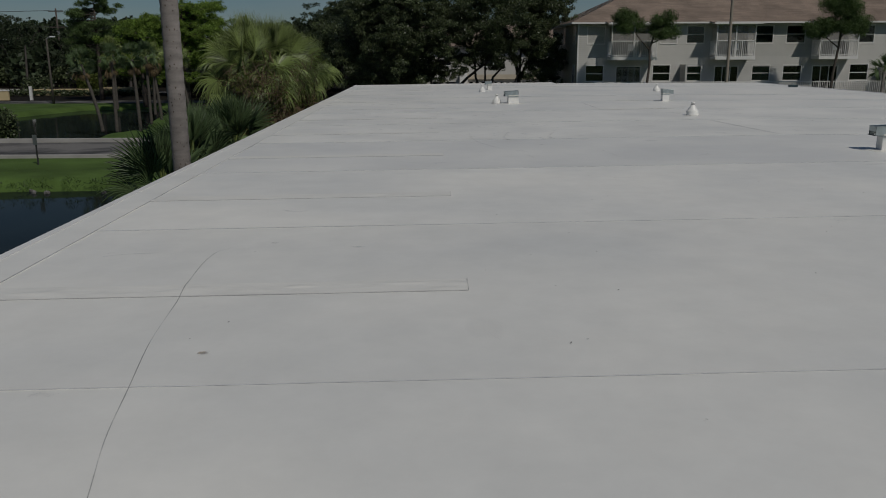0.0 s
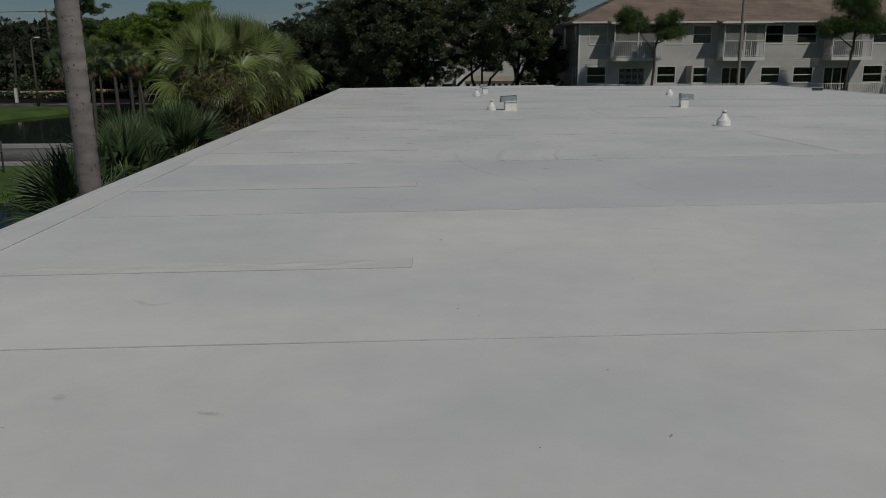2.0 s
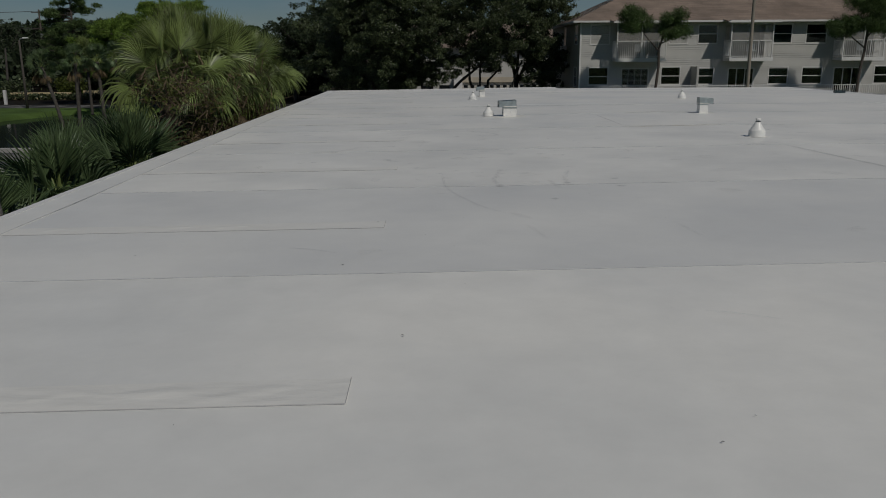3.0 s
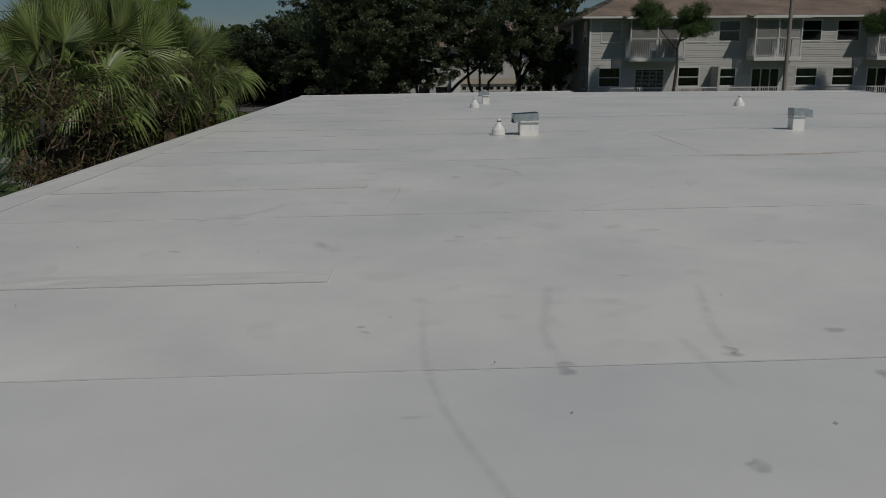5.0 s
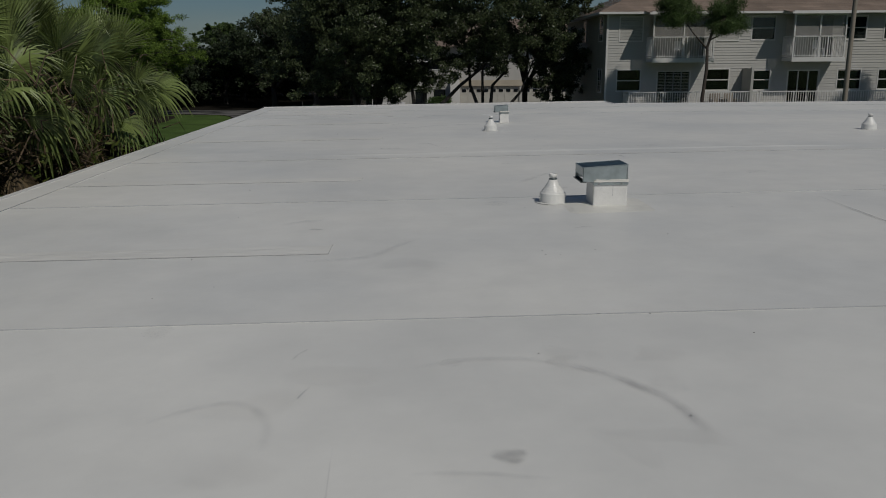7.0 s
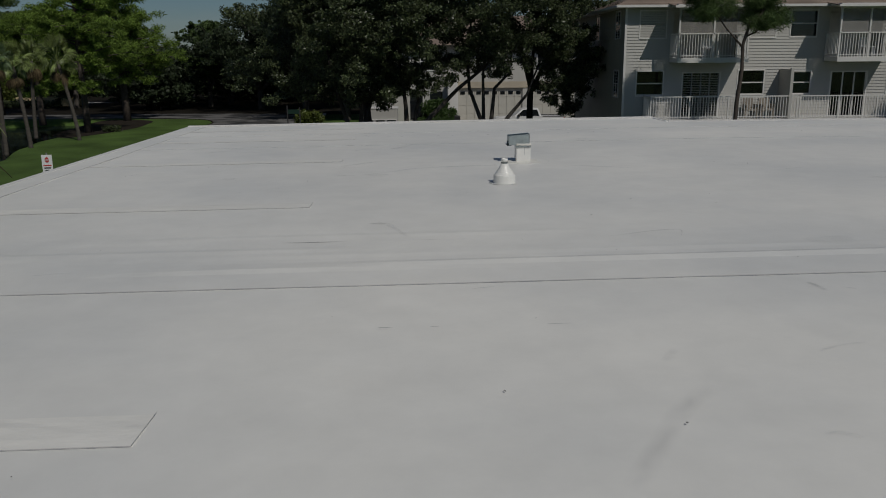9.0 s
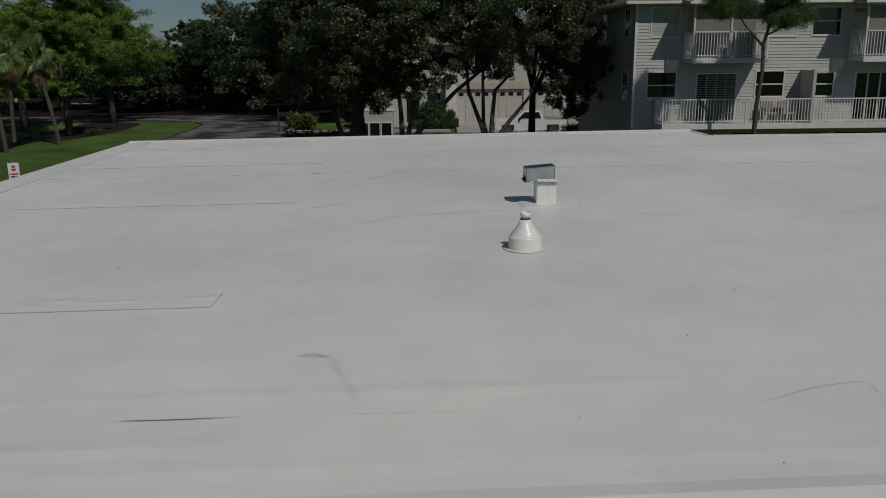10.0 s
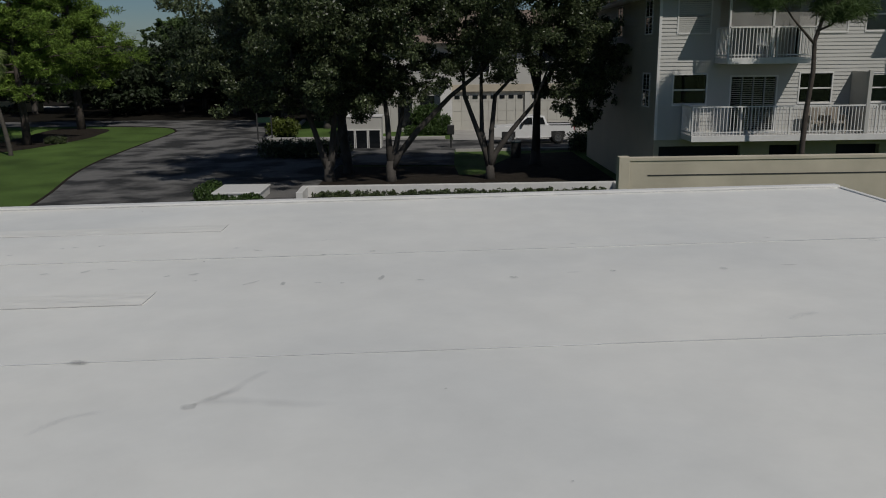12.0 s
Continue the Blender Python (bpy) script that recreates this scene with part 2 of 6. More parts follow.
    mulch=material("shadow_dark_mulch", (0.027, 0.022, 0.017), 0.95, vary=0.4, noise_scale=2, fine=0.4, fine_scale=18, bump=0.8, bump_scale=40, spec=0.1),
    debris=material("dry_leaf_bits", (0.05, 0.045, 0.04), 0.9, vary=0.4, noise_scale=30, island=0.5),
    scuff=stain_material("grey_scuff", (0.36, 0.36, 0.37), 0.14, 13.0),
    scuff_dark=stain_material("dark_smear", (0.24, 0.24, 0.25), 0.33, 9.0),
    stain=stain_material("grey_patch", (0.25, 0.25, 0.255), 0.27, 22.0),
    gash=stain_material("dark_gash", (0.06, 0.06, 0.06), 0.95, 6.0),
    outline=stain_material("dark_patch_outline", (0.13, 0.13, 0.135), 0.85, 5.0),
    mottle=stain_material("soft_grey_bloom", (0.42, 0.41, 0.38), 0.065, 7.0),
    ochre=stain_material("ochre_ponding_ring", (0.55, 0.46, 0.34), 0.6, 4.0),
)

M["water"].node_tree.nodes["Principled BSDF"].inputs["IOR"].default_value = 1.17


# ---- builders ----
def mesh_object(name, verts, faces, mat, parent=None, label="", smooth=False):
    me = bpy.data.meshes.new(name)
    me.from_pydata([tuple(v) for v in verts], [], [tuple(f) for f in faces])
    me.materials.append(mat)
    if smooth:
        me.shade_smooth()
    ob = new(name, me)
    if parent:
        ob.parent = parent
    if label:
        tagged(ob, label)
    return ob


def part(name, bm, mat, parent=None, label="", smooth=False):
    bmesh.ops.recalc_face_normals(bm, faces=bm.faces)
    me = bpy.data.meshes.new(name)
    bm.to_mesh(me)
    bm.free()
    me.materials.append(mat)
    if smooth:
        me.shade_smooth()
    ob = new(name, me)
    if parent:
        ob.parent = parent
    if label:
        tagged(ob, label)
    return ob


def thing(name, m, label, category, group="", kind=""):
    ob = new(name)
    ob.empty_display_size = 0.2
    ob.matrix_world = m
    return tagged(ob, label, category, group, kind)


def box(bm, x0, x1, y0, y1, z0, z1, bevel=0.0):
    r = bmesh.ops.create_cube(bm, size=1.0)
    for v in r["verts"]:
        v.co = Vector((x0 + (v.co.x + 0.5) * (x1 - x0), y0 + (v.co.y + 0.5) * (y1 - y0), z0 + (v.co.z + 0.5) * (z1 - z0)))
    if bevel:
        es = list({e for v in r["verts"] for e in v.link_edges})
        bmesh.ops.bevel(bm, geom=es, offset=bevel, segments=2, affect="EDGES", profile=0.5)
    return bm


def boxes(*args, bevel=0.0):
    bm = bmesh.new()
    for a in args:
        box(bm, *a, bevel=bevel)
    return bm


def lathe(profile, seg=24, wobble=0.0, seed=0):
    """A turned body from (radius, height) rows."""
    rnd = random.Random(seed)
    bm = bmesh.new()
    rings = []
    for r, z in profile:
        rings.append([bm.verts.new((r * math.cos(2 * math.pi * i / seg) + rnd.uniform(-wobble, wobble), r * math.sin(2 * math.pi * i / seg) + rnd.uniform(-wobble, wobble), z)) for i in range(seg)])
    for a, b in zip(rings, rings[1:]):
        for i in range(seg):
            bm.faces.new((a[i], a[(i + 1) % seg], b[(i + 1) % seg], b[i]))
    bm.faces.new(rings[-1])
    bm.faces.new(rings[0][::-1])
    return bm


def tube(bm, path, radii, seg=8):
    """A tapered limb along a path."""
    rings = []
    for i, p in enumerate(path):
        p = Vector(p)
        d = (Vector(path[min(i + 1, len(path) - 1)]) - Vector(path[max(i - 1, 0)])).normalized()
        a = d.cross(Vector((0.31, 0.95, 0.05))).normalized()
        b = d.cross(a)
        rings.append([bm.verts.new(p + radii[i] * (a * math.cos(2 * math.pi * k / seg) + b * math.sin(2 * math.pi * k / seg))) for k in range(seg)])
    for a, b in zip(rings, rings[1:]):
        for k in range(seg):
            bm.faces.new((a[k], a[(k + 1) % seg], b[(k + 1) % seg], b[k]))
    bm.faces.new(rings[-1])
    bm.faces.new(rings[0][::-1])
    return bm


def leaves(name, centres, radii, count, size, mat, parent, seed=0, squash=0.75, aspect=0.55, fill=0.35, label="", kind="", up=0.0):
    """Many small leaves, gathered in clumps round the centres."""
    rng = np.random.default_rng(seed)
    c, r = np.asarray(centres, float), np.asarray(radii, float)
    w = r ** 2 / np.sum(r ** 2)
    pick = rng.choice(len(c), count, p=w)
    d = rng.normal(size=(count, 3))
    d /= np.linalg.norm(d, axis=1)[:, None]
    rad = r[pick] * (fill + (1 - fill) * rng.random(count) ** 0.5) * rng.uniform(0.85, 1.12, count)
    p = c[pick] + d * rad[:, None] * np.array((1, 1, squash))
    a = rng.normal(size=(count, 3)) + d * 0.6
    a[:, 2] += up
    a /= np.linalg.norm(a, axis=1)[:, None]
    b = np.cross(a, rng.normal(size=(count, 3)))
    b /= np.linalg.norm(b, axis=1)[:, None]
    s = size * rng.uniform(0.6, 1.35, count)[:, None]
    v = np.empty((count, 4, 3))
    v[:, 0], v[:, 1], v[:, 2], v[:, 3] = p - a * s, p + b * s * aspect, p + a * s, p - b * s * aspect
    me = bpy.data.meshes.new(name)
    me.vertices.add(count * 4)
    me.vertices.foreach_set("co", v.reshape(-1))
    me.loops.add(count * 4)
    me.loops.foreach_set("vertex_index", np.arange(count * 4, dtype=np.int32))
    me.polygons.add(count)
    me.polygons.foreach_set("loop_start", np.arange(0, count * 4, 4, dtype=np.int32))
    me.polygons.foreach_set("loop_total", np.full(count, 4, dtype=np.int32))
    me.materials.append(mat)
    me.update()
    me.validate()
    ob = new(name, me)
    if parent:
        ob.parent = parent
    return tagged(ob, label, kind=kind)


# ---- the flat roof and its building ----
YAW = radians(1.22)
CU, SU = math.cos(YAW), math.sin(YAW)
EDGE_X, END_V, NOTCH_U, NOTCH_V, RIGHT_U, BACK_V = -2.715, 34.22, 8.29, 33.42, 16.7, -8.0


def roof_z(u):
    return 4.033 + 0.0095 * min(u, 8.0) - 0.001 * max(0.0, u - 8.0)


def on_roof(u, v, h=0.0):
    """A place on the roof: u from its edge over the pond, v along it, h above."""
    return Vector((EDGE_X + u * CU - v * SU, u * SU + v * CU, roof_z(u) + h))


def roof_uv(x, y):
    dx = x - EDGE_X
    return dx * CU + y * SU, -dx * SU + y * CU


roof = thing("flat_roof", Matrix(), "flat white membrane roof of a low commercial building", "roof", kind="structure")


def wrinkle(u, v):
    """Long raised ridges where the sheet has bunched up beyond its seam."""
    if not 23.9 < v < 26.2:
        return 0.0
    out = 0.0
    for c, amp, a, b, slope in ((24.14, 0.012, 2.0, 9.5, 0.012), (24.58, 0.006, -0.5, 3.8, 0.02), (24.42, 0.004, 0.0, 7.0, -0.01), (24.9, 0.004, 1.0, 5.5, 0.0)):
        if a < u < b:
            d = v - c - slope * (u - 4) - 0.03 * noise.noise((u * 0.8, c, 0.0))
            out += amp * math.exp(-(d / 0.045) ** 2) * min(1.0, (u - a) / 0.8, (b - u) / 0.8)
    return out


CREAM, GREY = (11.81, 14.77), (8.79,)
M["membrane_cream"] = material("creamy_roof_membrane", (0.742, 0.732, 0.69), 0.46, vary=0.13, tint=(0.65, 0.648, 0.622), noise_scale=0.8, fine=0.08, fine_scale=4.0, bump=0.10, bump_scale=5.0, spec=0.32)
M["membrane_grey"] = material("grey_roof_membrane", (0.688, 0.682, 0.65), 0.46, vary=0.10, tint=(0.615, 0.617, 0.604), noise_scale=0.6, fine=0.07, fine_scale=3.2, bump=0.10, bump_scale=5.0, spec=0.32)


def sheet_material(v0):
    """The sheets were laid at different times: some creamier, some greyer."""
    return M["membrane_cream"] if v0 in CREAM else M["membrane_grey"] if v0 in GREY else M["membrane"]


def roof_patch(name, u0, u1, v0, v1, h0, h1, mat, nu=40, nv=10, ripple=0.0, label="", pucker=0.0):
    """A thin sheet on the roof, h0 thick at its lap edge (v0) and h1 at v1, with a turned-down lap."""
    verts, faces = [], []
    for j in range(-1, nv + 1):
        for i in range(nu + 2):
            u, f = min(u1, u0 + (u1 - u0) * i / nu) + (0.003 if i > nu else 0.0), max(j, 0) / nv
            v = v0 + (v1 - v0) * f
            h = h0 + (h1 - h0) * f + ripple * min(1.0, 5 * f) * (noise.noise((u * 0.7, v * 2.0, 3.1)) * 0.6 + noise.noise((u * 2.3, v * 5.0, 9.7)) * 0.4)
            h += wrinkle(u, v) + pucker * max(0.0, noise.noise((u * 6.0, v * 13.0, 1.7))) * math.sin(math.pi * min(1.0, f * 1.02))
            p = on_roof(u, v, h if j >= 0 and i <= nu else -0.004)
            verts.append(p)
    w = nu + 2
    for j in range(nv + 1):
        for i in range(nu + 1):
            a = j * w + i
            faces.append((a, a + 1, a + w + 1, a + w))
    return mesh_object(name, verts, faces, mat, roof, label)


# full-width seams and the short lap strips that start at the edge over the pond
SEAMS = [-6.05, -3.05, -0.08, 2.87, 5.82, 8.79, 11.81, 14.77, 17.82, 20.9, 23.71, 30.55, 32.29]
STRIPS = [1.1, 4.08, 7.05, 10.02, 13.02, 16.04, 19.08, 22.0, 25.99, 28.83, 31.34, 33.1]


def seam_line(u0, u1, v, name="seam_edge", wide=0.003, seed=0, top=0.0045, mat="seam"):
    """The grimy edge of a lap, broken here and there."""
    rnd = random.Random(seed)
    verts, faces, u = [], [], u0
    pale, pale_faces = [], []
    while u < u1:
        n = min(u1, u + rnd.uniform(0.5, 2.2))
        w = wide * rnd.uniform(0.35, 0.95)
        vs, fs = (pale, pale_faces) if mat == "seam" and rnd.random() < 0.3 else (verts, faces)
        k = len(vs)
        wob = lambda q: 0.0
        steps = 4
        for s in range(steps + 1):
            q = u + (n - u) * s / steps
            vs += [on_roof(q, v - w + wob(q), top - 0.0035), on_roof(q, v - 0.0005 + wob(q), top), on_roof(q, v + 0.0012 + wob(q), top + 0.0005)]
        for s in range(steps):
            a = k + 3 * s
            fs.append((a, a + 3, a + 4, a + 1))
        u = n
    if pale:
        mesh_object(name, pale, pale_faces, M["seamfaint"], roof)
    return mesh_object(name, verts, faces, M[mat], roof)


bounds = [BACK_V] + SEAMS + [END_V]
for i, (v0, v1) in enumerate(zip(bounds, bounds[1:])):
    if v1 > NOTCH_V:
        roof_patch("membrane_sheet", 0.0, NOTCH_U, v0, v1, 0.0045, 0.0, M["membrane"], 30, 8, 0.0025)
        roof_patch("membrane_sheet", NOTCH_U, RIGHT_U, v0, NOTCH_V, 0.0045, 0.0, M["membrane"], 30, 6, 0.0025)
    else:
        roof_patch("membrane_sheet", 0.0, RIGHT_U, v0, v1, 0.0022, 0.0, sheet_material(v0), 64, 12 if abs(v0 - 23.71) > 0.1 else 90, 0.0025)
    if i:
        if abs(v0 - 23.71) < 0.1:
            seam_line(0.02, RIGHT_U - 0.1, v0, seed=i, wide=0.004, top=0.0075, mat="lapseam")
        else:
            seam_line(0.02, RIGHT_U - 0.1, v0, seed=i, top=0.0052)
for i, v in enumerate(STRIPS):
    ue = 2.94 + 0.0058 * v + (0.03 if 25 < v < 30 else 0.0)
    roof_patch("lap_strip", 0.30, ue, v, v + 0.225, 0.0052, 0.0048, M["strip"], 120, 14, 0.0022, "", 0.008)
    seam_line(0.3, ue, v - 0.001, seed=40 + i, wide=0.003, top=0.0066, mat="lapseam")
    verts = [on_roof(ue - 0.001, v, 0.0082), on_roof(ue + 0.0018, v - 0.002, 0.0082), on_roof(ue + 0.006, v + 0.235, 0.0075), on_roof(ue + 0.004, v + 0.235, 0.0075)]
    mesh_object("seam_edge", verts, [(0, 1, 2, 3)], M["lapseam"], roof)


def roof_box(name, u0, u1, v0, v1, h0, h1, mat, label="", bevel=0.008, n=1):
    """A long bar on or below the roof's surface, in its own skew frame."""
    bm = boxes((0, 1, 0, 1, 0, 1))
    if n > 1:
        bmesh.ops.subdivide_edges(bm, edges=[e for e in bm.edges if abs(e.verts[0].co.x - e.verts[1].co.x) > 0.5], cuts=n - 1)
    for v in bm.verts:
        u = u0 + (u1 - u0) * v.co.x
        v.co = on_roof(u, v0 + (v1 - v0) * v.co.y, h0 + (h1 - h0) * v.co.z)
    return part(name, bm, mat, roof, label)


# edge trim: a wide flashed strip with a raised lip, black drip line outside
roof_patch("edge_flashing", 0.015, 0.30, BACK_V, END_V - 0.02, 0.0072, 0.0072, M["membrane"], 3, 60, 0.0005, "white flashed edge strip")
roof_box("edge_lip", -0.03, 0.035, BACK_V, END_V, -0.16, 0.013, M["edge"], "white metal roof edge")
roof_box("drip_edge", -0.045, -0.032, BACK_V, END_V, -0.20, -0.012, M["drip"], "black drip edge")
roof_box("edge_lip", -0.03, NOTCH_U, END_V - 0.02, END_V + 0.06, -0.16, 0.027, M["edge"], "", n=8)
roof_box("edge_lip", NOTCH_U - 0.01, NOTCH_U + 0.03, NOTCH_V - 0.02, END_V + 0.06, -0.16, 0.012, M["edge"])
roof_box("edge_lip", NOTCH_U + 0.05, RIGHT_U, NOTCH_V - 0.01, NOTCH_V + 0.05, -0.12, 0.014, M["edge"])
roof_box("edge_lip", RIGHT_U - 0.05, RIGHT_U + 0.04, BACK_V, NOTCH_V + 0.05, -0.16, 0.012, M["edge"])
mesh_object("seam_edge", [on_roof(u, v, 0.0085) for v in np.linspace(BACK_V, END_V - 0.1, 40) for u in (0.297 + 0.01 * noise.noise((v, 0, 0)), 0.3025 + 0.01 * noise.noise((v, 0, 0)))],
            [(2 * i, 2 * i + 1, 2 * i + 3, 2 * i + 2) for i in range(39)], M["seamfaint"], roof)
seam_line(0.05, NOTCH_U - 0.05, END_V - 0.03, seed=90, wide=0.012, top=0.012, mat="lapseam")
seam_line(NOTCH_U + 0.05, RIGHT_U - 0.1, NOTCH_V - 0.02, seed=91, wide=0.012, top=0.012, mat="lapseam")
# walls under the roof
def wall_run(name, a, b, label):
    (ua, va), (ub, vb) = a, b
    pa, pb = on_roof(ua, va), on_roof(ub, vb)
    d = (pb - pa)
    d.z = 0
    nrm = Vector((-d.y, d.x, 0)).normalized() * 0.2
    top = min(pa.z, pb.z) - 0.1
    bm = bmesh.new()
    lo = [bm.verts.new((q.x, q.y, -0.3)) for q in (pa, pb, pb + nrm, pa + nrm)]
    hi = [bm.verts.new((q.x, q.y, top)) for q in (pa, pb, pb + nrm, pa + nrm)]
    bm.faces.new(lo[::-1])
    bm.faces.new(hi)
    for i in range(4):
        bm.faces.new((lo[i], lo[(i + 1) % 4], hi[(i + 1) % 4], hi[i]))
    ob = part(name, bm, M["stucco"])
    return tagged(ob, label, "wall", kind="structure")


wall_run("wall_west", (0.25, END_V - 0.2), (0.25, BACK_V + 0.3), "tan stucco wall under the roof edge")
wall_run("wall_north", (NOTCH_U - 0.2, END_V - 0.2), (0.25, END_V - 0.2), "tan stucco end wall under the roof")
wall_run("wall_notch", (NOTCH_U - 0.2, NOTCH_V - 0.2), (NOTCH_U - 0.2, END_V - 0.2), "short tan stucco return wall")
wall_run("wall_north_east", (RIGHT_U - 0.2, NOTCH_V - 0.2), (NOTCH_U - 0.2, NOTCH_V - 0.2), "tan stucco end wall under the roof")
wall_run("wall_east", (RIGHT_U - 0.2, BACK_V + 0.3), (RIGHT_U - 0.2, NOTCH_V - 0.2), "tan stucco side wall under the roof")
wall_run("wall_south", (0.25, BACK_V + 0.3), (RIGHT_U - 0.2, BACK_V + 0.3), "tan stucco wall behind the start of the walk")


# ---- vents on the roof ----
def flap(x0, x1, y0, y1, top, cut=0.3):
    """A thin sheet with clipped corners and an edge feathered down into the roof."""
    bm = bmesh.new()
    c = cut * min(x1 - x0, y1 - y0)
    rim = [(x0 + c, y0), (x1 - c, y0), (x1, y0 + c), (x1, y1 - c), (x1 - c, y1), (x0 + c, y1), (x0, y1 - c), (x0, y0 + c)]
    mx, my = (x0 + x1) / 2, (y0 + y1) / 2
    lo = [bm.verts.new((x, y, -0.006)) for x, y in rim]
    hi = [bm.verts.new((mx + (x - mx) * 0.86, my + (y - my) * 0.86, top)) for x, y in rim]
    bm.faces.new(hi)
    for i in range(8):
        bm.faces.new((lo[i], lo[(i + 1) % 8], hi[(i + 1) % 8], hi[i]))
    return bm


def hood_vent(x, y, w, base_h, hood_w, hood_h, depth, yaw=0.0, side=1, inset=0.0):
    u, v = roof_uv(x, y)
    t = thing("roof_vent", Matrix.Translation(on_roof(u, v, 0.004)) @ Matrix.Rotation(YAW + yaw + (0.0 if side > 0 else math.pi), 4, "Z"), "white coated vent curb with a galvanised side hood on the roof", "roof vent", "hooded roof vents")
    bm = boxes((-w / 2, w / 2, -depth / 2, depth / 2, -0.01, base_h), bevel=0.01)
    part("curb", bm, M["curb"], t)
    part("sealant_patch", flap(-w * 1.33, w * 1.25, -w * 1.56, w * 0.8, 0.0012, 0.06), M["sealant"], t, "cream smeared sealant patch")
    part("corner_lap", boxes((w * 0.06, w * 0.06 + 0.003, -depth / 2 - 0.0015, -depth / 2 + 0.01, base_h * 0.4, base_h * 0.95), bevel=0.001), M["seam"], t)
    part("collar", boxes((-w / 2 - 0.0015, w / 2 + 0.0015, -depth / 2 - 0.010, depth / 2 + 0.004, base_h - 0.030, base_h - 0.004), bevel=0.003), M["galv"], t, "galvanised collar")
    bead = boxes((-w / 2 - 0.002, w / 2 + 0.004, -depth / 2 - 0.017, depth / 2 + 0.012, base_h - 0.008, base_h + 0.013))
    bmesh.ops.subdivide_edges(bead, edges=list(bead.edges), cuts=9, use_grid_fill=True)
    for q in bead.verts:
        q.co += Vector((noise.noise(q.co * 60), noise.noise(q.co * 60 + Vector((7, 0, 0))), noise.noise(q.co * 60 + Vector((0, 7, 0))))) * 0.006
    for k in (-0.36, 0.3):
        part("bolt", boxes((w * k - 0.006, w * k + 0.006, -depth / 2 - 0.014, -depth / 2 - 0.009, base_h - 0.026, base_h - 0.015), bevel=0.002), M["steel"], t)
    part("sealant_bead", bead, M["sealant"], t, "rough white sealant bead", True)
    # hood: overhangs to -x, open below there, roof rising towards +x
    x1 = w / 2 + 0.004 - inset
    x0 = x1 - hood_w
    z0, za, zb = base_h + 0.006, base_h + hood_h * 0.83, base_h + hood_h
    d = depth / 2 + 0.012
    bm = bmesh.new()
    for ya, yb in ((-d, -d + 0.004), (d - 0.004, d)):
        vs = [(x0, ya, z0 - 0.012), (x1, ya, z0), (x1, ya, zb), (x0, ya, za)]
        A = [bm.verts.new(q) for q in vs]
        B = [bm.verts.new((q[0], yb, q[2])) for q in vs]
        bm.faces.new(A)
        bm.faces.new(B[::-1])
        for i in range(4):
            bm.faces.new((A[i], B[i], B[(i + 1) % 4], A[(i + 1) % 4]))
    box(bm, x1 - 0.004, x1, -d, d, z0, zb)
    box(bm, x0, x0 + 0.004, -d, d, z0 + hood_h * 0.28, za)
    part("hood", bm, M["galv"], t, "galvanised sheet hood")
    for k in (x0 + 0.0015, x1 - 0.008):
        part("corner_seam", boxes((k, k + 0.003, -d - 0.0012, -d + 0.002, z0 - 0.008, za)), M["darkmetal"], t)
    bm = bmesh.new()
    o = 0.0015
    top = [bm.verts.new(q) for q in ((x0 - o, -d - o, za), (x1 + o, -d - o, zb), (x1 + o, d + o, zb), (x0 - o, d + o, za))]
    top2 = [bm.verts.new((q.co.x, q.co.y, q.co.z + 0.003)) for q in top]
    bm.faces.new(top[::-1])
    bm.faces.new(top2)
    for i in range(4):
        bm.faces.new((top[i], top[(i + 1) % 4], top2[(i + 1) % 4], top2[i]))
    part("cap", bm, M["darkmetal"], t, "dark weathered metal cap")
    rim = bmesh.new()
    for (ax, ay), (bx, by) in (((x0, -d), (x1, -d)), ((x1, -d), (x1, d)), ((x1, d), (x0, d)), ((x0, d), (x0, -d))):
        tube(rim, [(ax, ay, (za if ax == x0 else zb) + 0.003), (bx, by, (za if bx == x0 else zb) + 0.003)], [0.0026, 0.0026], 5)
    part("cap_rim", rim, M["galv"], t, "folded bright metal hem")
    part("lip", boxes((x0 - 0.014, x0 + 0.03, -d, d, z0 - 0.016, z0 - 0.008)), M["darkmetal"], t, "bent dark lip under the opening")
    return t


def pipe_boot(x, y, k=1.0):
    u, v = roof_uv(x, y)
    t = thing("pipe_boot", Matrix.Translation(on_roof(u, v, 0.004)) @ Matrix.Diagonal((k, k, k, 1)), "glossy white stepped cone boot round a short vent pipe", "pipe boot", "pipe boots")
    part("flange", lathe([(0.142, 0), (0.14, 0.0015), (0.112, 0.004)], 28, 0.004, 5), M["membrane"], t)
    part("cone", lathe([(0.114, 0.0), (0.111, 0.008), (0.110, 0.076), (0.108, 0.084), (0.101, 0.0855), (0.099, 0.086), (0.0925, 0.104), (0.092, 0.1045), (0.086, 0.1055), (0.0855, 0.106), (0.0785, 0.123), (0.078, 0.1235), (0.072, 0.1245), (0.0715, 0.125), (0.0645, 0.143), (0.064, 0.1435), (0.058, 0.1445), (0.0575, 0.145), (0.049, 0.168), (0.0485, 0.1685), (0.044, 0.1695), (0.0435, 0.17), (0.036, 0.196)], 32), M["boot"], t, "", True)
    part("clamp", lathe([(0.033, 0.195), (0.0345, 0.197), (0.0345, 0.204), (0.031, 0.206)], 24), M["darkmetal"], t, "dark steel band clamp")
    bm = lathe([(0.029, 0.20), (0.029, 0.216), (0.034, 0.22), (0.034, 0.243), (0.0305, 0.2445), (0.0295, 0.243), (0.0275, 0.222)], 24)
    part("pipe", bm, M["boot"], t, "white pipe end", True)
    # dark disc paints the shadow down the open pipe
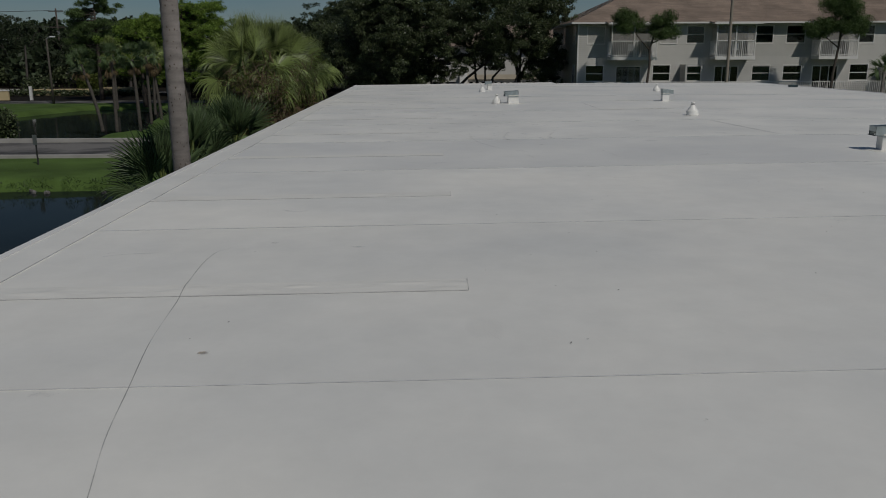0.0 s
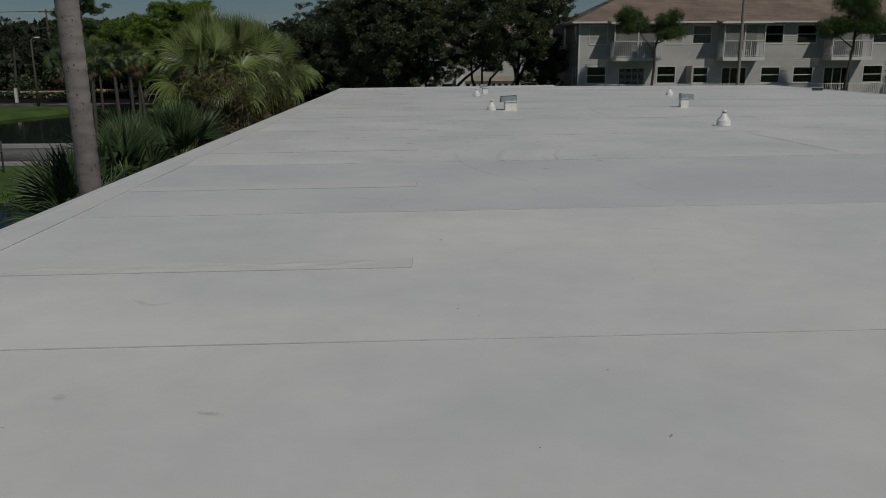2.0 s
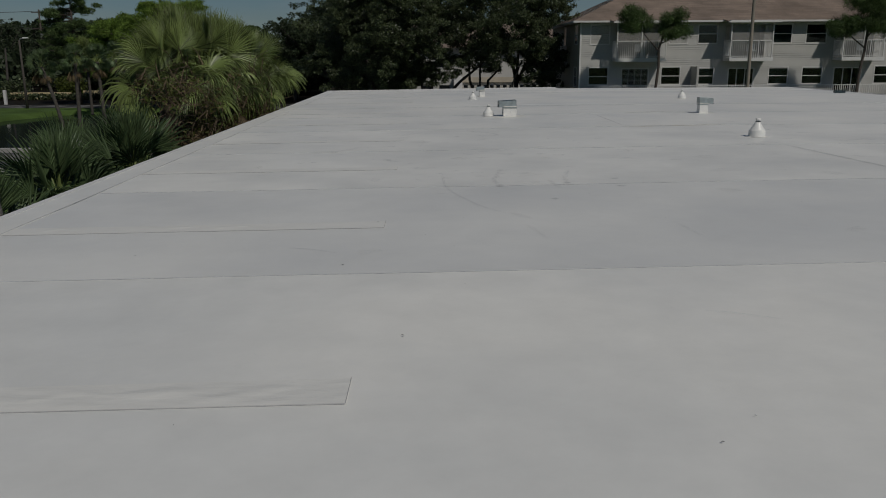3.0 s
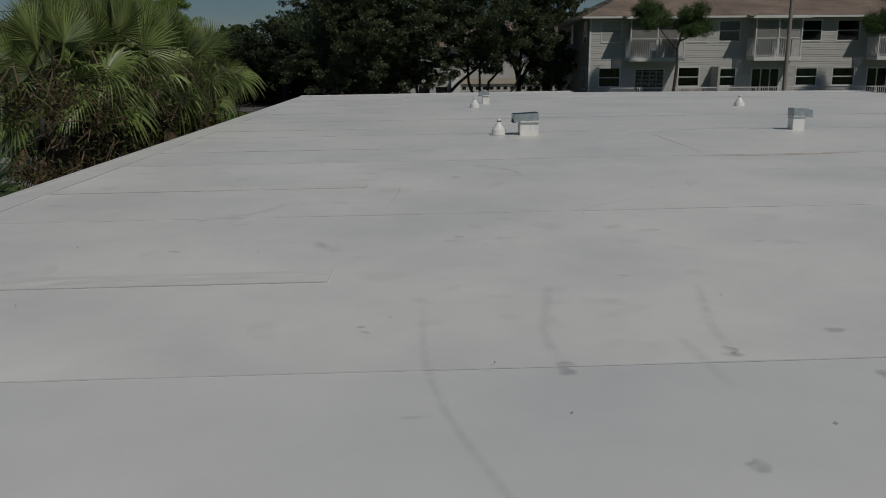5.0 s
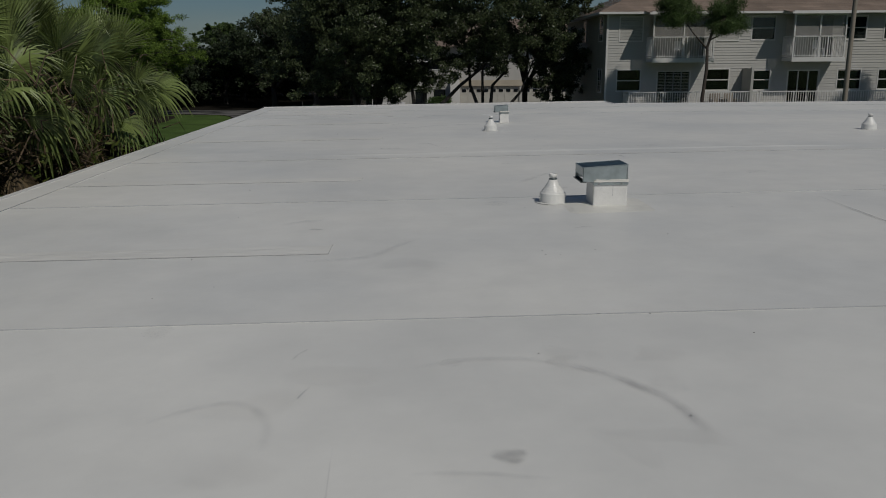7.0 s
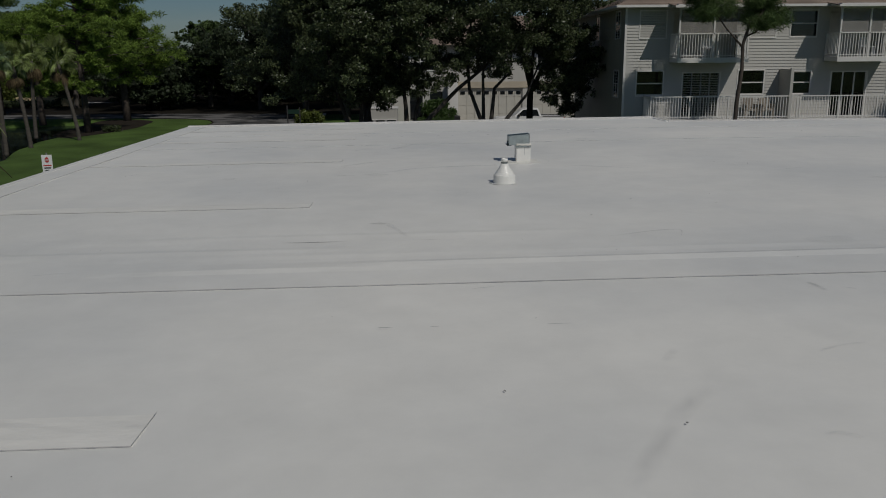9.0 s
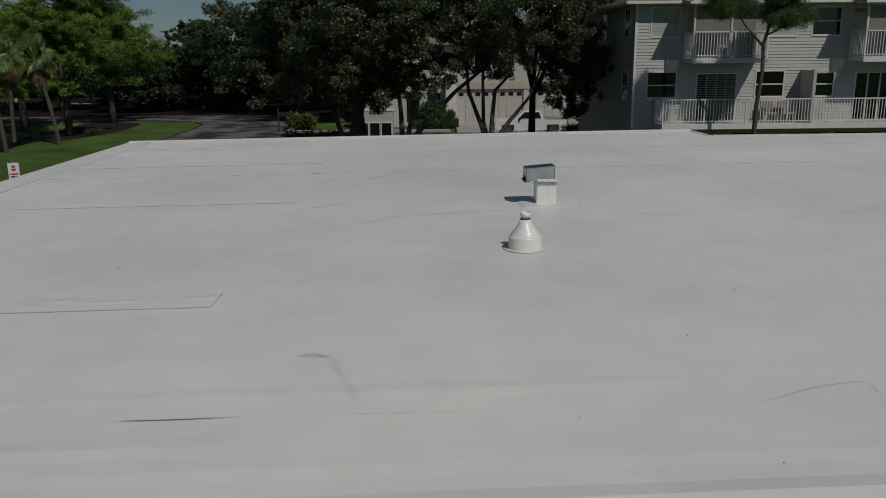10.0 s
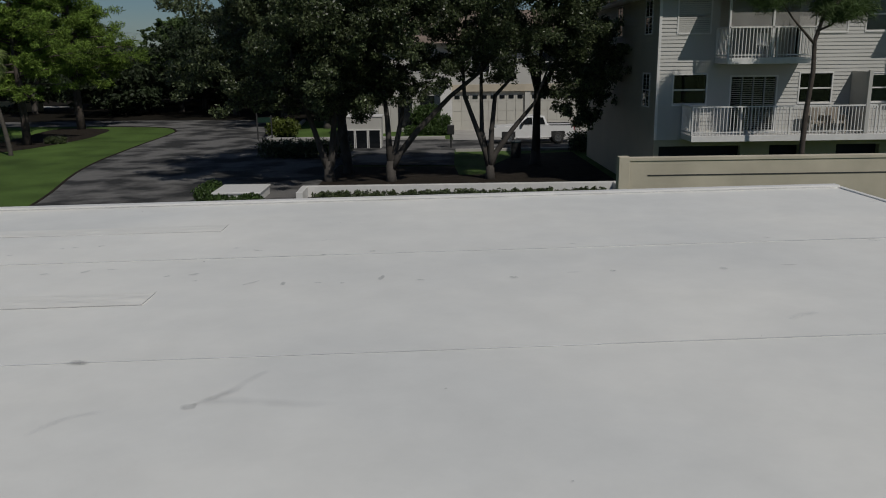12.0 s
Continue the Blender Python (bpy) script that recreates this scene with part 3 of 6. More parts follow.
    part("pipe_bore", lathe([(0.0262, 0.2205), (0.0255, 0.2232)], 20), M["darkmetal"], t)
    return t


hood_vent(1.918, 20.67, 0.265, 0.19, 0.345, 0.122, 0.26, inset=0.012)
hood_vent(1.838, 28.685, 0.16, 0.185, 0.23, 0.112, 0.155, inset=0.02)
hood_vent(5.835, 20.84, 0.175, 0.19, 0.275, 0.115, 0.17, side=-1)
hood_vent(5.62, 10.02, 0.18, 0.19, 0.28, 0.12, 0.18, radians(-8))
pipe_boot(1.493, 27.12, 0.92)
pipe_boot(1.507, 20.74, 0.92)
pipe_boot(5.03, 15.96, 1.05)
pipe_boot(7.13, 26.5, 0.95)
u, v = roof_uv(12.75, 29.2)
scup = thing("roof_scupper", Matrix.Translation(on_roof(u, v, 0.004)) @ Matrix.Diagonal((0.5, 0.6, 1.3, 1)), "dark metal scupper box at the roof edge", "scupper")
part("frame", boxes((-0.3, 0.3, -0.12, -0.09, 0, 0.06), (-0.3, 0.3, 0.09, 0.12, 0, 0.06), (-0.3, -0.27, -0.09, 0.09, 0, 0.06), (0.27, 0.3, -0.09, 0.09, 0, 0.06), bevel=0.005), M["darkmetal"], scup)
part("grate", boxes(*[(-0.26 + 0.06 * i, -0.235 + 0.06 * i, -0.088, 0.088, 0.03, 0.045) for i in range(9)]), M["steel"], scup)
# ---- ground, water and roads ----
LAKE = [(-90, -60), (-6.4, -60), (-6.6, 8), (-7.0, 22), (-8.2, 30), (-10.5, 33.8), (-14, 34.6), (-20, 34.2), (-90, 35.5)]
POND = [(-75, 53.6), (-30, 53.2), (-23.4, 53.0), (-24.2, 57.5), (-22.9, 60.5), (-23.2, 64), (-24.9, 68.5), (-26.0, 74), (-25.6, 80), (-25.2, 85), (-26.3, 90.5), (-31, 91.5), (-38, 88), (-41, 76), (-52, 70), (-75, 70)]


def inside_depth(px, py, poly):
    """Signed distance to a polygon: positive inside."""
    p = np.stack([px, py], -1)
    best = np.full(px.shape, 1e9)
    ins = np.zeros(px.shape, bool)
    for (x0, y0), (x1, y1) in zip(poly, poly[1:] + poly[:1]):
        a, d = np.array((x0, y0)), np.array((x1 - x0, y1 - y0))
        s = np.clip(((p - a) @ d) / (d @ d), 0, 1)
        best = np.minimum(best, np.linalg.norm(p - a - s[..., None] * d, axis=-1))
        with np.errstate(divide="ignore", invalid="ignore"):
            cross = ((y0 > py) != (y1 > py)) & (px < (x1 - x0) * (py - y0) / (y1 - y0) + x0)
        ins ^= cross
    return np.where(ins, best, -best)


def ground_height(px, py):
    d = np.maximum(inside_depth(px, py, LAKE), inside_depth(px, py, POND))
    f = np.clip((d + 1.1) / 2.0, 0, 1)
    return -1.25 * f * f * (3 - 2 * f)


xs = np.concatenate([[-3000, -1500, -700, -350, -200, -140], np.arange(-100, 40, 0.8), [45, 60, 90, 140, 250, 600, 1500, 3000]])
ys = np.concatenate([[-1500, -600, -250, -120, -70], np.arange(-60, 20, 4.0), np.arange(20, 100, 0.8), [104, 110, 120, 140, 180, 260, 450, 900, 1800, 3500]])
gx, gy = np.meshgrid(xs, ys)
gz = ground_height(gx, gy)
gv = np.stack([gx, gy, gz], -1).reshape(-1, 3)
w = len(xs)
gf = [(j * w + i, j * w + i + 1, (j + 1) * w + i + 1, (j + 1) * w + i) for j in range(len(ys) - 1) for i in range(w - 1)]
tagged(mesh_object("ground", gv.tolist(), gf, M["grass"], smooth=True), "mown green grass ground sloping gently to the ponds", "ground", kind="structure")


def sheet(name, poly, z, mat, label, category, thick=0.0):
    bm = bmesh.new()
    vs = [bm.verts.new((x, y, z)) for x, y in poly]
    f = bm.faces.new(vs)
    if thick:
        r = bmesh.ops.extrude_face_region(bm, geom=[f])
        for e in r["geom"]:
            if isinstance(e, bmesh.types.BMVert):
                e.co.z -= thick
    return tagged(part(name, bm, mat), label, category, kind="structure")


def ribbon(name, pts, w0, w1, z0, z1, mat, label, category):
    """A kerb or strip that follows a line, between offsets w0 and w1."""
    bm = bmesh.new()
    rows = []
    for i, (x, y) in enumerate(pts):
        a, b = Vector(pts[max(i - 1, 0)]), Vector(pts[min(i + 1, len(pts) - 1)])
        d = (b - a).normalized()
        nrm = Vector((-d.y, d.x))
        rows.append([bm.verts.new((x + nrm.x * o, y + nrm.y * o, z)) for o, z in ((w0, z0), (w0, z1), (w1, z1), (w1, z0))])
    for a, b in zip(rows, rows[1:]):
        for k in range(4):
            bm.faces.new((a[k], a[(k + 1) % 4], b[(k + 1) % 4], b[k]))
    bm.faces.new(rows[0])
    bm.faces.new(rows[-1][::-1])
    return tagged(part(name, bm, mat), label, category, kind="structure")


def smooth_line(pts, n=8):
    out = []
    for i in range(len(pts) - 1):
        p0, p1, p2, p3 = (Vector(pts[max(i - 1, 0)]), Vector(pts[i]), Vector(pts[i + 1]), Vector(pts[min(i + 2, len(pts) - 1)]))
        for k in range(n):
            t = k / n
            out.append(tuple(0.5 * (2 * p1 + (p2 - p0) * t + (2 * p0 - 5 * p1 + 4 * p2 - p3) * t * t + (3 * p1 - p0 - 3 * p2 + p3) * t ** 3)))
    return out + [tuple(pts[-1])]


sheet("water_lake", [(-120, -70), (-3.8, -70), (-3.8, 37), (-120, 37)], -0.45, M["water"], "still dark lake water beside the building", "water")
sheet("water_pond", [(-100, 51.6), (-21, 51.6), (-21, 92.6), (-100, 92.6)], -0.45, M["water"], "still dark pond reflecting trees and sky", "water")
# dark sheet paints the deep shadow below the crowns
sheet("woodland_floor", [(-170, 100.8), (-60, 99.3), (-20, 98.8), (-9, 96.4), (30, 97.5), (60, 200), (-220, 200)], 0.02, M["shadow_mould"], "leaf mould at the wood's edge, near-black to stand for the deep shadow under the trees", "ground")
sheet("road_far", [(-130, 132), (-70, 127), (-44, 119), (-38, 121), (-66, 135), (-130, 152)], 0.05, M["concrete"], "pale sunlit road beyond the pond", "road")
sheet("road_causeway", [(-130, 43.3), (-14, 43.3), (-14, 50.6), (-130, 50.6)], 0.03, M["asphalt"], "grey asphalt road across the water", "road")
ribbon("kerb", [(-130, 43.0), (-14, 43.0)], -0.12, 0.3, -0.1, 0.16, M["concrete"], "pale concrete kerb of the causeway road", "kerb")
ribbon("kerb", [(-130, 51.0), (-14, 51.0)], -0.3, 0.25, -0.1, 0.24, M["concrete"], "pale concrete edge wall of the causeway road", "kerb")
west = smooth_line([(-11.9, 36), (-12.3, 48), (-13.5, 57.5), (-15.14, 64.5), (-15.75, 67.6), (-16.2, 71), (-16.45, 74.6), (-16.7, 79), (-16.95, 85), (-17.4, 88.3), (-19.5, 91.6), (-26, 93.4)])
sheet("road_drive", west + [(-70, 94.5), (-130, 96.5), (-130, 101), (-60, 99.5), (-20, 99.0), (-10, 97.0), (-8.5, 90), (-9.0, 80.5), (-9.0, 79.6), (40, 78.2), (40, 73.3), (7, 73.6), (-2.0, 73.0), (-3.0, 70), (-3.4, 60), (-3.6, 36)], 0.025, M["drive"], "worn asphalt drive with painted shadow dapple, curving between lawn and trees", "road")
ribbon("kerb", west[:-2], 0.0, 0.13, -0.05, 0.04, M["mulch"], "worn earth edge between lawn and drive", "kerb")
ribbon("kerb", [(-9.0, 96), (-8.6, 90), (-9.2, 80.9), (-9.0, 79.9), (2.5, 79.4)], -0.15, 0.15, -0.05, 0.15, M["concrete"], "pale concrete kerb", "kerb")
ribbon("pavement", [(-9.0, 80.7), (2.5, 80.2)], -0.6, 0.6, -0.05, 0.10, M["concrete"], "pale concrete footpath along the townhouses", "pavement")
ribbon("kerb", [(2.9, 72.65), (40, 73.0)], -0.15, 0.15, -0.05, 0.14, M["concrete"], "pale concrete kerb along the shaded lawn", "kerb")
sheet("driveway", [(3.0, 78.5), (14.5, 78.1), (14.5, 85.5), (3.0, 85.5)], 0.05, M["concrete"], "pale concrete driveway in front of garage doors", "driveway")
sheet("parking_pad", [(-3.2, 67.3), (2.6, 66.7), (2.9, 73.6), (-2.2, 73.2)], 0.032, M["drive"], "asphalt apron with painted shadow dapple between the drive and the oaks", "road")
# both beds: dark soil plus tree shadow put into the colour
sheet("bare_bed", smooth_line([(-24.0, 75.2), (-22.9, 77.9), (-22.1, 82.6), (-22.3, 86.0), (-23.4, 90.6), (-27.5, 91.6), (-27.0, 84.0), (-26.0, 77.5), (-24.0, 75.2)], 5)[:-1], 0.012, M["mulch"], "bare earth and needles under the pines, colour darkened for their shadow", "ground")
sheet("mulch_bed", [(-3.5, 55), (9.3, 55), (9.3, 71.5), (6.2, 71.0), (4.5, 66.6), (4.1, 63.5), (2.7, 63.5), (2.6, 66.4), (-1.0, 66.6), (-3.4, 67)], 0.02, M["mulch"], "leaf-covered bed under the oaks, colour darkened for their shadow", "ground")


# ---- apartment building ----
APT_Y, APT_X0, APT_X1, APT_D = 57.4, 9.78, 40.0, 12.4
apt = thing("apartment_building", Matrix.Translation((APT_X0, APT_Y, 0)), "two-storey white-sided apartment block with brown hip roof", "apartment building")


def welded(ob):
    bm = bmesh.new()
    bm.from_mesh(ob.data)
    bmesh.ops.remove_doubles(bm, verts=bm.verts, dist=0.0005)
    bm.to_mesh(ob.data)
    bm.free()
    return ob


def siding(name, x0, x1, z0, z1, openings, course=0.135, proud=0.022, thick=0.22):
    """A wall of lapped boards in the xz plane (outer face at y=0), with real openings."""
    verts, faces = [], []

    def quad(a, b, c, d):
        k = len(verts)
        verts.extend((a, b, c, d))
        faces.append((k, k + 1, k + 2, k + 3))
    z = z0
    while z < z1 - 1e-6:
        zt = min(z + course, z1)
        cuts = sorted((o[0], o[1]) for o in openings if o[2] < (z + zt) / 2 < o[3])
        spans, x = [], x0
        for a, b in cuts:
            if a > x:
                spans.append((x, a))
            x = max(x, b)
        if x < x1:
            spans.append((x, x1))
        for a, b in spans:
            quad((a, -proud, z), (b, -proud, z), (b, 0.0, zt), (a, 0.0, zt))
            quad((a, 0.0, z), (b, 0.0, z), (b, -proud, z), (a, -proud, z))
        z = zt
    for a, b, c, d in openings:
        quad((a, 0, c), (a, thick, c), (a, thick, d), (a, 0, d))
        quad((b, 0, c), (b, 0, d), (b, thick, d), (b, thick, c))
        quad((a, 0, d), (a, thick, d), (b, thick, d), (b, 0, d))
        quad((a, 0, c), (b, 0, c), (b, thick, c), (a, thick, c))
    return welded(mesh_object(name, verts, faces, M["siding"], apt))


def window(x, z, w, h, kind="dark", divided=True):
    """A single-hung window on the wall: outer trim, two sashes, glass, and a room box painted dim behind."""
    f = thing("window", Matrix.Translation((x - APT_X0, 0, z)), "", "")
    for key in ("label", "category"):
        if key in f:
            del f[key]
    f.parent = apt
    t = 0.055
    bm = boxes((-t, 0, -0.035, 0.06, -t, h + t), (w, w + t, -0.035, 0.06, -t, h + t), (0, w, -0.035, 0.06, h, h + t), (0, w, -0.045, 0.06, -t, 0), bevel=0.006)
    part("window_frame", bm, M["trim"], f)
    if divided:
        part("sash_rail", boxes((0, w, -0.012, 0.04, h * 0.5 - 0.025, h * 0.5 + 0.025), bevel=0.004), M["trim"], f)
    for za, zb, yo in ((0.0, h / 2, 0.008), (h / 2, h, 0.03)):
        part("pane", boxes((0, w, yo, yo + 0.006, za, zb)), M["glass"], f)
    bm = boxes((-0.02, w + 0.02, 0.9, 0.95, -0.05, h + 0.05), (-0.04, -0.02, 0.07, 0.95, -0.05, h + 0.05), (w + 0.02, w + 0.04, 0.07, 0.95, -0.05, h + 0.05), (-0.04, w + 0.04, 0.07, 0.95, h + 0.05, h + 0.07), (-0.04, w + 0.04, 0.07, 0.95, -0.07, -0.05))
    part("room", bm, M["room"], f, "room box behind the glass, its dimness painted near-black")
    # added teal card behind the glass imitates a reflection in both sashes
    if kind == "teal":
        part("shade", boxes((0.01, w - 0.01, 0.085, 0.10, 0.01, h * 0.48), (0.01, w - 0.01, 0.07, 0.082, h * 0.52, h - 0.01)), M["teal_reflection"], f, "teal-grey card painting the pane's reflection")
    # added grey card imitates the lighter reflection in the lower half
    if kind == "low":
        part("shade", boxes((0.01, w - 0.01, 0.085, 0.10, 0.01, h * 0.47)), M["low_reflection"], f, "grey card painting a reflection in the lower sash")
    if kind == "blind":
        part("blind", boxes(*[(0.01, w - 0.01, 0.085, 0.10, 0.01 + i * h / 22, 0.01 + (i + 0.86) * h / 22) for i in range(22)]), M["blind"], f, "closed pale blind")
    if kind == "shutter":
        tagged(part("shutter", boxes(*[(0.0, w, -0.012, 0.004, i * h / 16, (i + 0.9) * h / 16) for i in range(16)]), M["siding"], f, "closed pale shutter"), kind="stuff")
    if kind == "half":
        part("blind", boxes(*[(0.01, w - 0.01, 0.085, 0.10, h * 0.55 + i * h / 40, h * 0.55 + (i + 0.8) * h / 40) for i in range(17)]), M["curtain"], f, "half-raised pale blind")
    return f


def slider(x, z, w, h, shutters=False):
    f = thing("sliding_door", Matrix.Translation((x - APT_X0, 0, z)), "", "")
    f.parent = apt
    t = 0.06
    part("door_frame", boxes((-t, 0, -0.03, 0.07, 0, h + t), (w, w + t, -0.03, 0.07, 0, h + t), (0, w, -0.03, 0.07, h, h + t), (0, w, -0.03, 0.07, 0, 0.03), bevel=0.005), M["trim"], f)
    n = 4 if shutters else 3
    for i in range(n):
        a, b = w * i / n, w * (i + 1) / n
        part("stile", boxes((b - 0.03, b, 0.0, 0.04, 0.03, h), (a, a + 0.02, 0.0, 0.04, 0.03, h)), M["trim"] if not shutters else M["steel"], f)
        part("pane", boxes((a, b, 0.045, 0.05, 0.03, h)), M["glass"], f)
        if shutters:
            tagged(part("shutter", boxes(*[(a + 0.03, b - 0.04, 0.012, 0.036, 0.05 + k * h / 26, 0.05 + (k + 0.2) * h / 26) for k in range(25)]), M["siding"], f, "pale louvred shutter"), kind="stuff")
    # door room: dimness comes from its near-black paint
    part("room", boxes((-0.02, w + 0.02, 1.2, 1.25, 0, h + 0.05), (-0.04, -0.02, 0.075, 1.25, 0, h + 0.05), (w + 0.02, w + 0.04, 0.075, 1.25, 0, h + 0.05), (-0.04, w + 0.04, 0.075, 1.25, h + 0.05, h + 0.07), (-0.04, w + 0.04, 0.075, 1.25, -0.02, 0.0)), M["room"], f, "room box behind the glass, its dimness painted near-black")
    return f


BALUSTERS = {}


def baluster(h, big):
    if (h, big) not in BALUSTERS:
        me = bpy.data.meshes.new("baluster")
        r = 0.028 if big else 0.013
        b = boxes((-r, r, -r, r, 0, h))
        b.to_mesh(me)
        b.free()
        me.materials.append(M["rail"])
        BALUSTERS[(h, big)] = me
    return BALUSTERS[(h, big)]


def railing(bm, x0, x1, y, z, h, parent, step=0.125, along="x"):
    """Top and bottom rails into bm; the upright bars as parts under parent."""
    n = max(2, round((x1 - x0) / step))
    for i in range(n + 1):
        q = x0 + (x1 - x0) * i / n
        ob = new("baluster", baluster(h, i in (0, n) or i % 14 == 0))
        ob.parent = parent
        ob.location = (q, y, z) if along == "x" else (y, q, z)
    for a in ((x0, x1, y - 0.03, y + 0.03, z + h - 0.03, z + h + 0.02), (x0, x1, y - 0.02, y + 0.02, z + 0.07, z + 0.11)):
        if along == "x":
            box(bm, *a)
        else:
            box(bm, a[2], a[3], a[0], a[1], a[4], a[5])


X = lambda x: x - APT_X0
FLOOR1, FLOOR2, EAVE = 2.38, 5.08, 7.32
low = [(10.4, 3.4, 1.2, 1.07, "low"), (15.1, 3.41, 1.18, 1.07, "low"), (17.35, 3.42, 1.1, 1.03, "teal"), (22.08, 3.4, 1.2, 1.05, "teal"), (24.25, 3.4, 1.24, 1.05, "low"), (28.95, 3.4, 1.24, 1.08, "low"), (31.3, 3.4, 1.2, 1.05, "dark"), (36.0, 3.4, 1.2, 1.05, "dark")]
high = [(10.46, 5.97, 1.16, 1.17, "shutter"), (15.55, 5.97, 1.1, 1.17, "shutter"), (17.36, 5.99, 1.17, 1.16, "teal"), (22.1, 5.98, 1.22, 1.17, "teal"), (24.3, 5.97, 1.25, 1.18, "low"), (29.1, 5.95, 1.26, 1.17, "dark"), (31.3, 5.95, 1.2, 1.17, "dark"), (36.0, 5.95, 1.2, 1.17, "dark")]
doors = [(12.54, 1.68, True), (19.45, 1.62, False), (26.32, 1.75, False), (33.2, 1.7, False)]
balcs = [(11.85, 15.0), (19.0, 21.7), (26.1, 28.75), (33.0, 35.7)]
ops = [(X(x), X(x) + w, z, z + h) for x, z, w, h, k in low + high]
ops += [(X(x), X(x) + w, FLOOR1, FLOOR1 + 2.0) for x, w, k in doors]
ops += [(X(a) + 0.12, X(b) - 0.12, FLOOR2, FLOOR2 + 2.08) for a, b in balcs]
siding("wall", 0, APT_X1 - APT_X0, 2.1, EAVE + 0.12, ops)
for x, z, w, h, k in low + high:
    window(x, z, w, h, k)
for x, w, k in doors:
    slider(x, FLOOR1, w, 2.0, k)
# ground storey, side wall, corner boards
part("ground_storey_wall", boxes((0.0, APT_X1 - APT_X0, 0.05, 0.3, -0.2, 1.45), (0.0, APT_X1 - APT_X0, 0.05, 0.3, 1.85, 2.1), *[(a, b, 0.05, 0.3, 1.45, 1.85) for a, b in ((0, 0.2), (3.3, 4.4), (5.55, 6.95), (8.6, 9.0), (12.5, 13.6), (17.2, 18.4), (23.0, 24.5), (29.0, 30.2))]), M["stucco"], apt, "shaded tan ground-storey wall")
# solid black board stands in for shadow inside the vent openings
part("vent_void", boxes((0.2, 30.0, 0.5, 0.55, 1.3, 2.0)), M["drip"], apt, "black board painting the darkness behind the vents under the deck")
part("corner_board", boxes((-0.03, 0.07, -0.035, 0.02, 2.1, EAVE), bevel=0.005), M["trim"], apt)
sv, sf = [], []
zc = 0.0
while zc < EAVE:
    zt = zc + 0.135
    for a, b, c in ((0.02, APT_D, 0),):
        k = len(sv)
        sv += [(-0.034, a, zc), (-0.034, b, zc), (0, b, zt), (0, a, zt), (0, a, zc), (0, b, zc)]
        sf += [(k, k + 1, k + 2, k + 3), (k + 4, k + 5, k + 1, k)]
    zc = zt
welded(mesh_object("side_wall", sv, sf, M["sidetan"], apt, "tan-grey lapped siding on the shaded side"))
part("rear_wall", boxes((0.0, APT_X1 - APT_X0, APT_D - 0.2, APT_D, 0, EAVE), (APT_X1 - APT_X0 - 0.2, APT_X1 - APT_X0, 0.3, APT_D - 0.2, 0, EAVE)), M["siding"], apt)
for ys_, zs_ in ((0.9, 3.3), (0.9, 6.0), (5.5, 6.0)):
    f = new("side_window")
    f.parent = apt
    f.location = (0, ys_, zs_)
    part("window_frame", boxes((-0.05, 0.0, 0, 0.9, -0.05, 0), (-0.05, 0, 0, 0.9, 1.2, 1.25), (-0.05, 0, -0.05, 0, -0.05, 1.25), (-0.05, 0, 0.9, 0.95, -0.05, 1.25), (-0.04, -0.01, 0, 0.9, 0.58, 0.62), (-0.04, -0.01, 0.43, 0.47, 0, 1.2)), M["trim"], f)
    part("pane", boxes((-0.03, -0.024, 0, 0.9, 0, 1.2)), M["carglass"], f, "dark reflecting pane")
# long ground-floor deck
dk0, dk1, df = X(10.75), APT_X1 - APT_X0 - 0.3, -1.25
part("deck_slab", boxes((dk0, dk1, df, -0.03, 2.16, FLOOR1 - 0.02), (dk0, dk1, df - 0.02, df, 2.14, FLOOR1 - 0.015), bevel=0.01), M["trim"], apt, "white deck edge")
bm = bmesh.new()
railing(bm, dk0 + 0.03, X(17.42), df + 0.05, FLOOR1, 1.0, apt)
railing(bm, X(17.55), dk1, df + 0.05, FLOOR1, 1.0, apt)
railing(bm, df + 0.1, -0.05, dk0 + 0.03, FLOOR1, 1.0, apt, along="y")
part("deck_railing", bm, M["rail"], apt, "white metal railing")
for xp in (17.0, 31.0):
    part("privacy_screen", boxes((X(xp), X(xp) + 0.12, df + 0.12, -0.03, FLOOR1, 4.55), (X(xp) + 0.0, X(xp) + 0.14, df + 0.0, df + 0.12, FLOOR1, 4.6), bevel=0.01), M["siding"], apt, "white dividing wall between two decks")
for a, b in balcs:
    b_ = new("balcony")
    b_.parent = apt
    b_.location = (X(a), 0, FLOOR2)
    wd = b - a
    part("slab", boxes((0, wd, -1.28, -0.03, -0.2, -0.02), (-0.02, wd + 0.02, -1.31, -1.28, -0.22, 0.0), bevel=0.008), M["trim"], b_)
    bm = bmesh.new()
    railing(bm, 0.03, wd - 0.03, -1.22, 0, 1.04, b_)
    railing(bm, -1.2, -0.04, 0.03, 0, 1.04, b_, along="y")
    railing(bm, -1.2, -0.04, wd - 0.03, 0, 1.04, b_, along="y")
    part("railing", bm, M["rail"], b_, "white metal railing")
    for px in (0.04, wd / 2, wd - 0.04):
        part("post", boxes((px - 0.035, px + 0.035, -1.25, -1.18, 0, 2.12), bevel=0.006), M["rail"], b_)
    part("header", boxes((0, wd, -1.27, -1.16, 2.06, 2.2), bevel=0.006), M["trim"], b_)
    part("back_wall", boxes((0.1, wd - 0.1, 0.75, 0.8, 0, 2.2), (0.08, 0.12, 0.0, 0.8, 0, 2.2), (wd - 0.12, wd - 0.08, 0.0, 0.8, 0, 2.2)), M["siding"], b_, "shaded recessed wall")
    if 18 < a < 22:
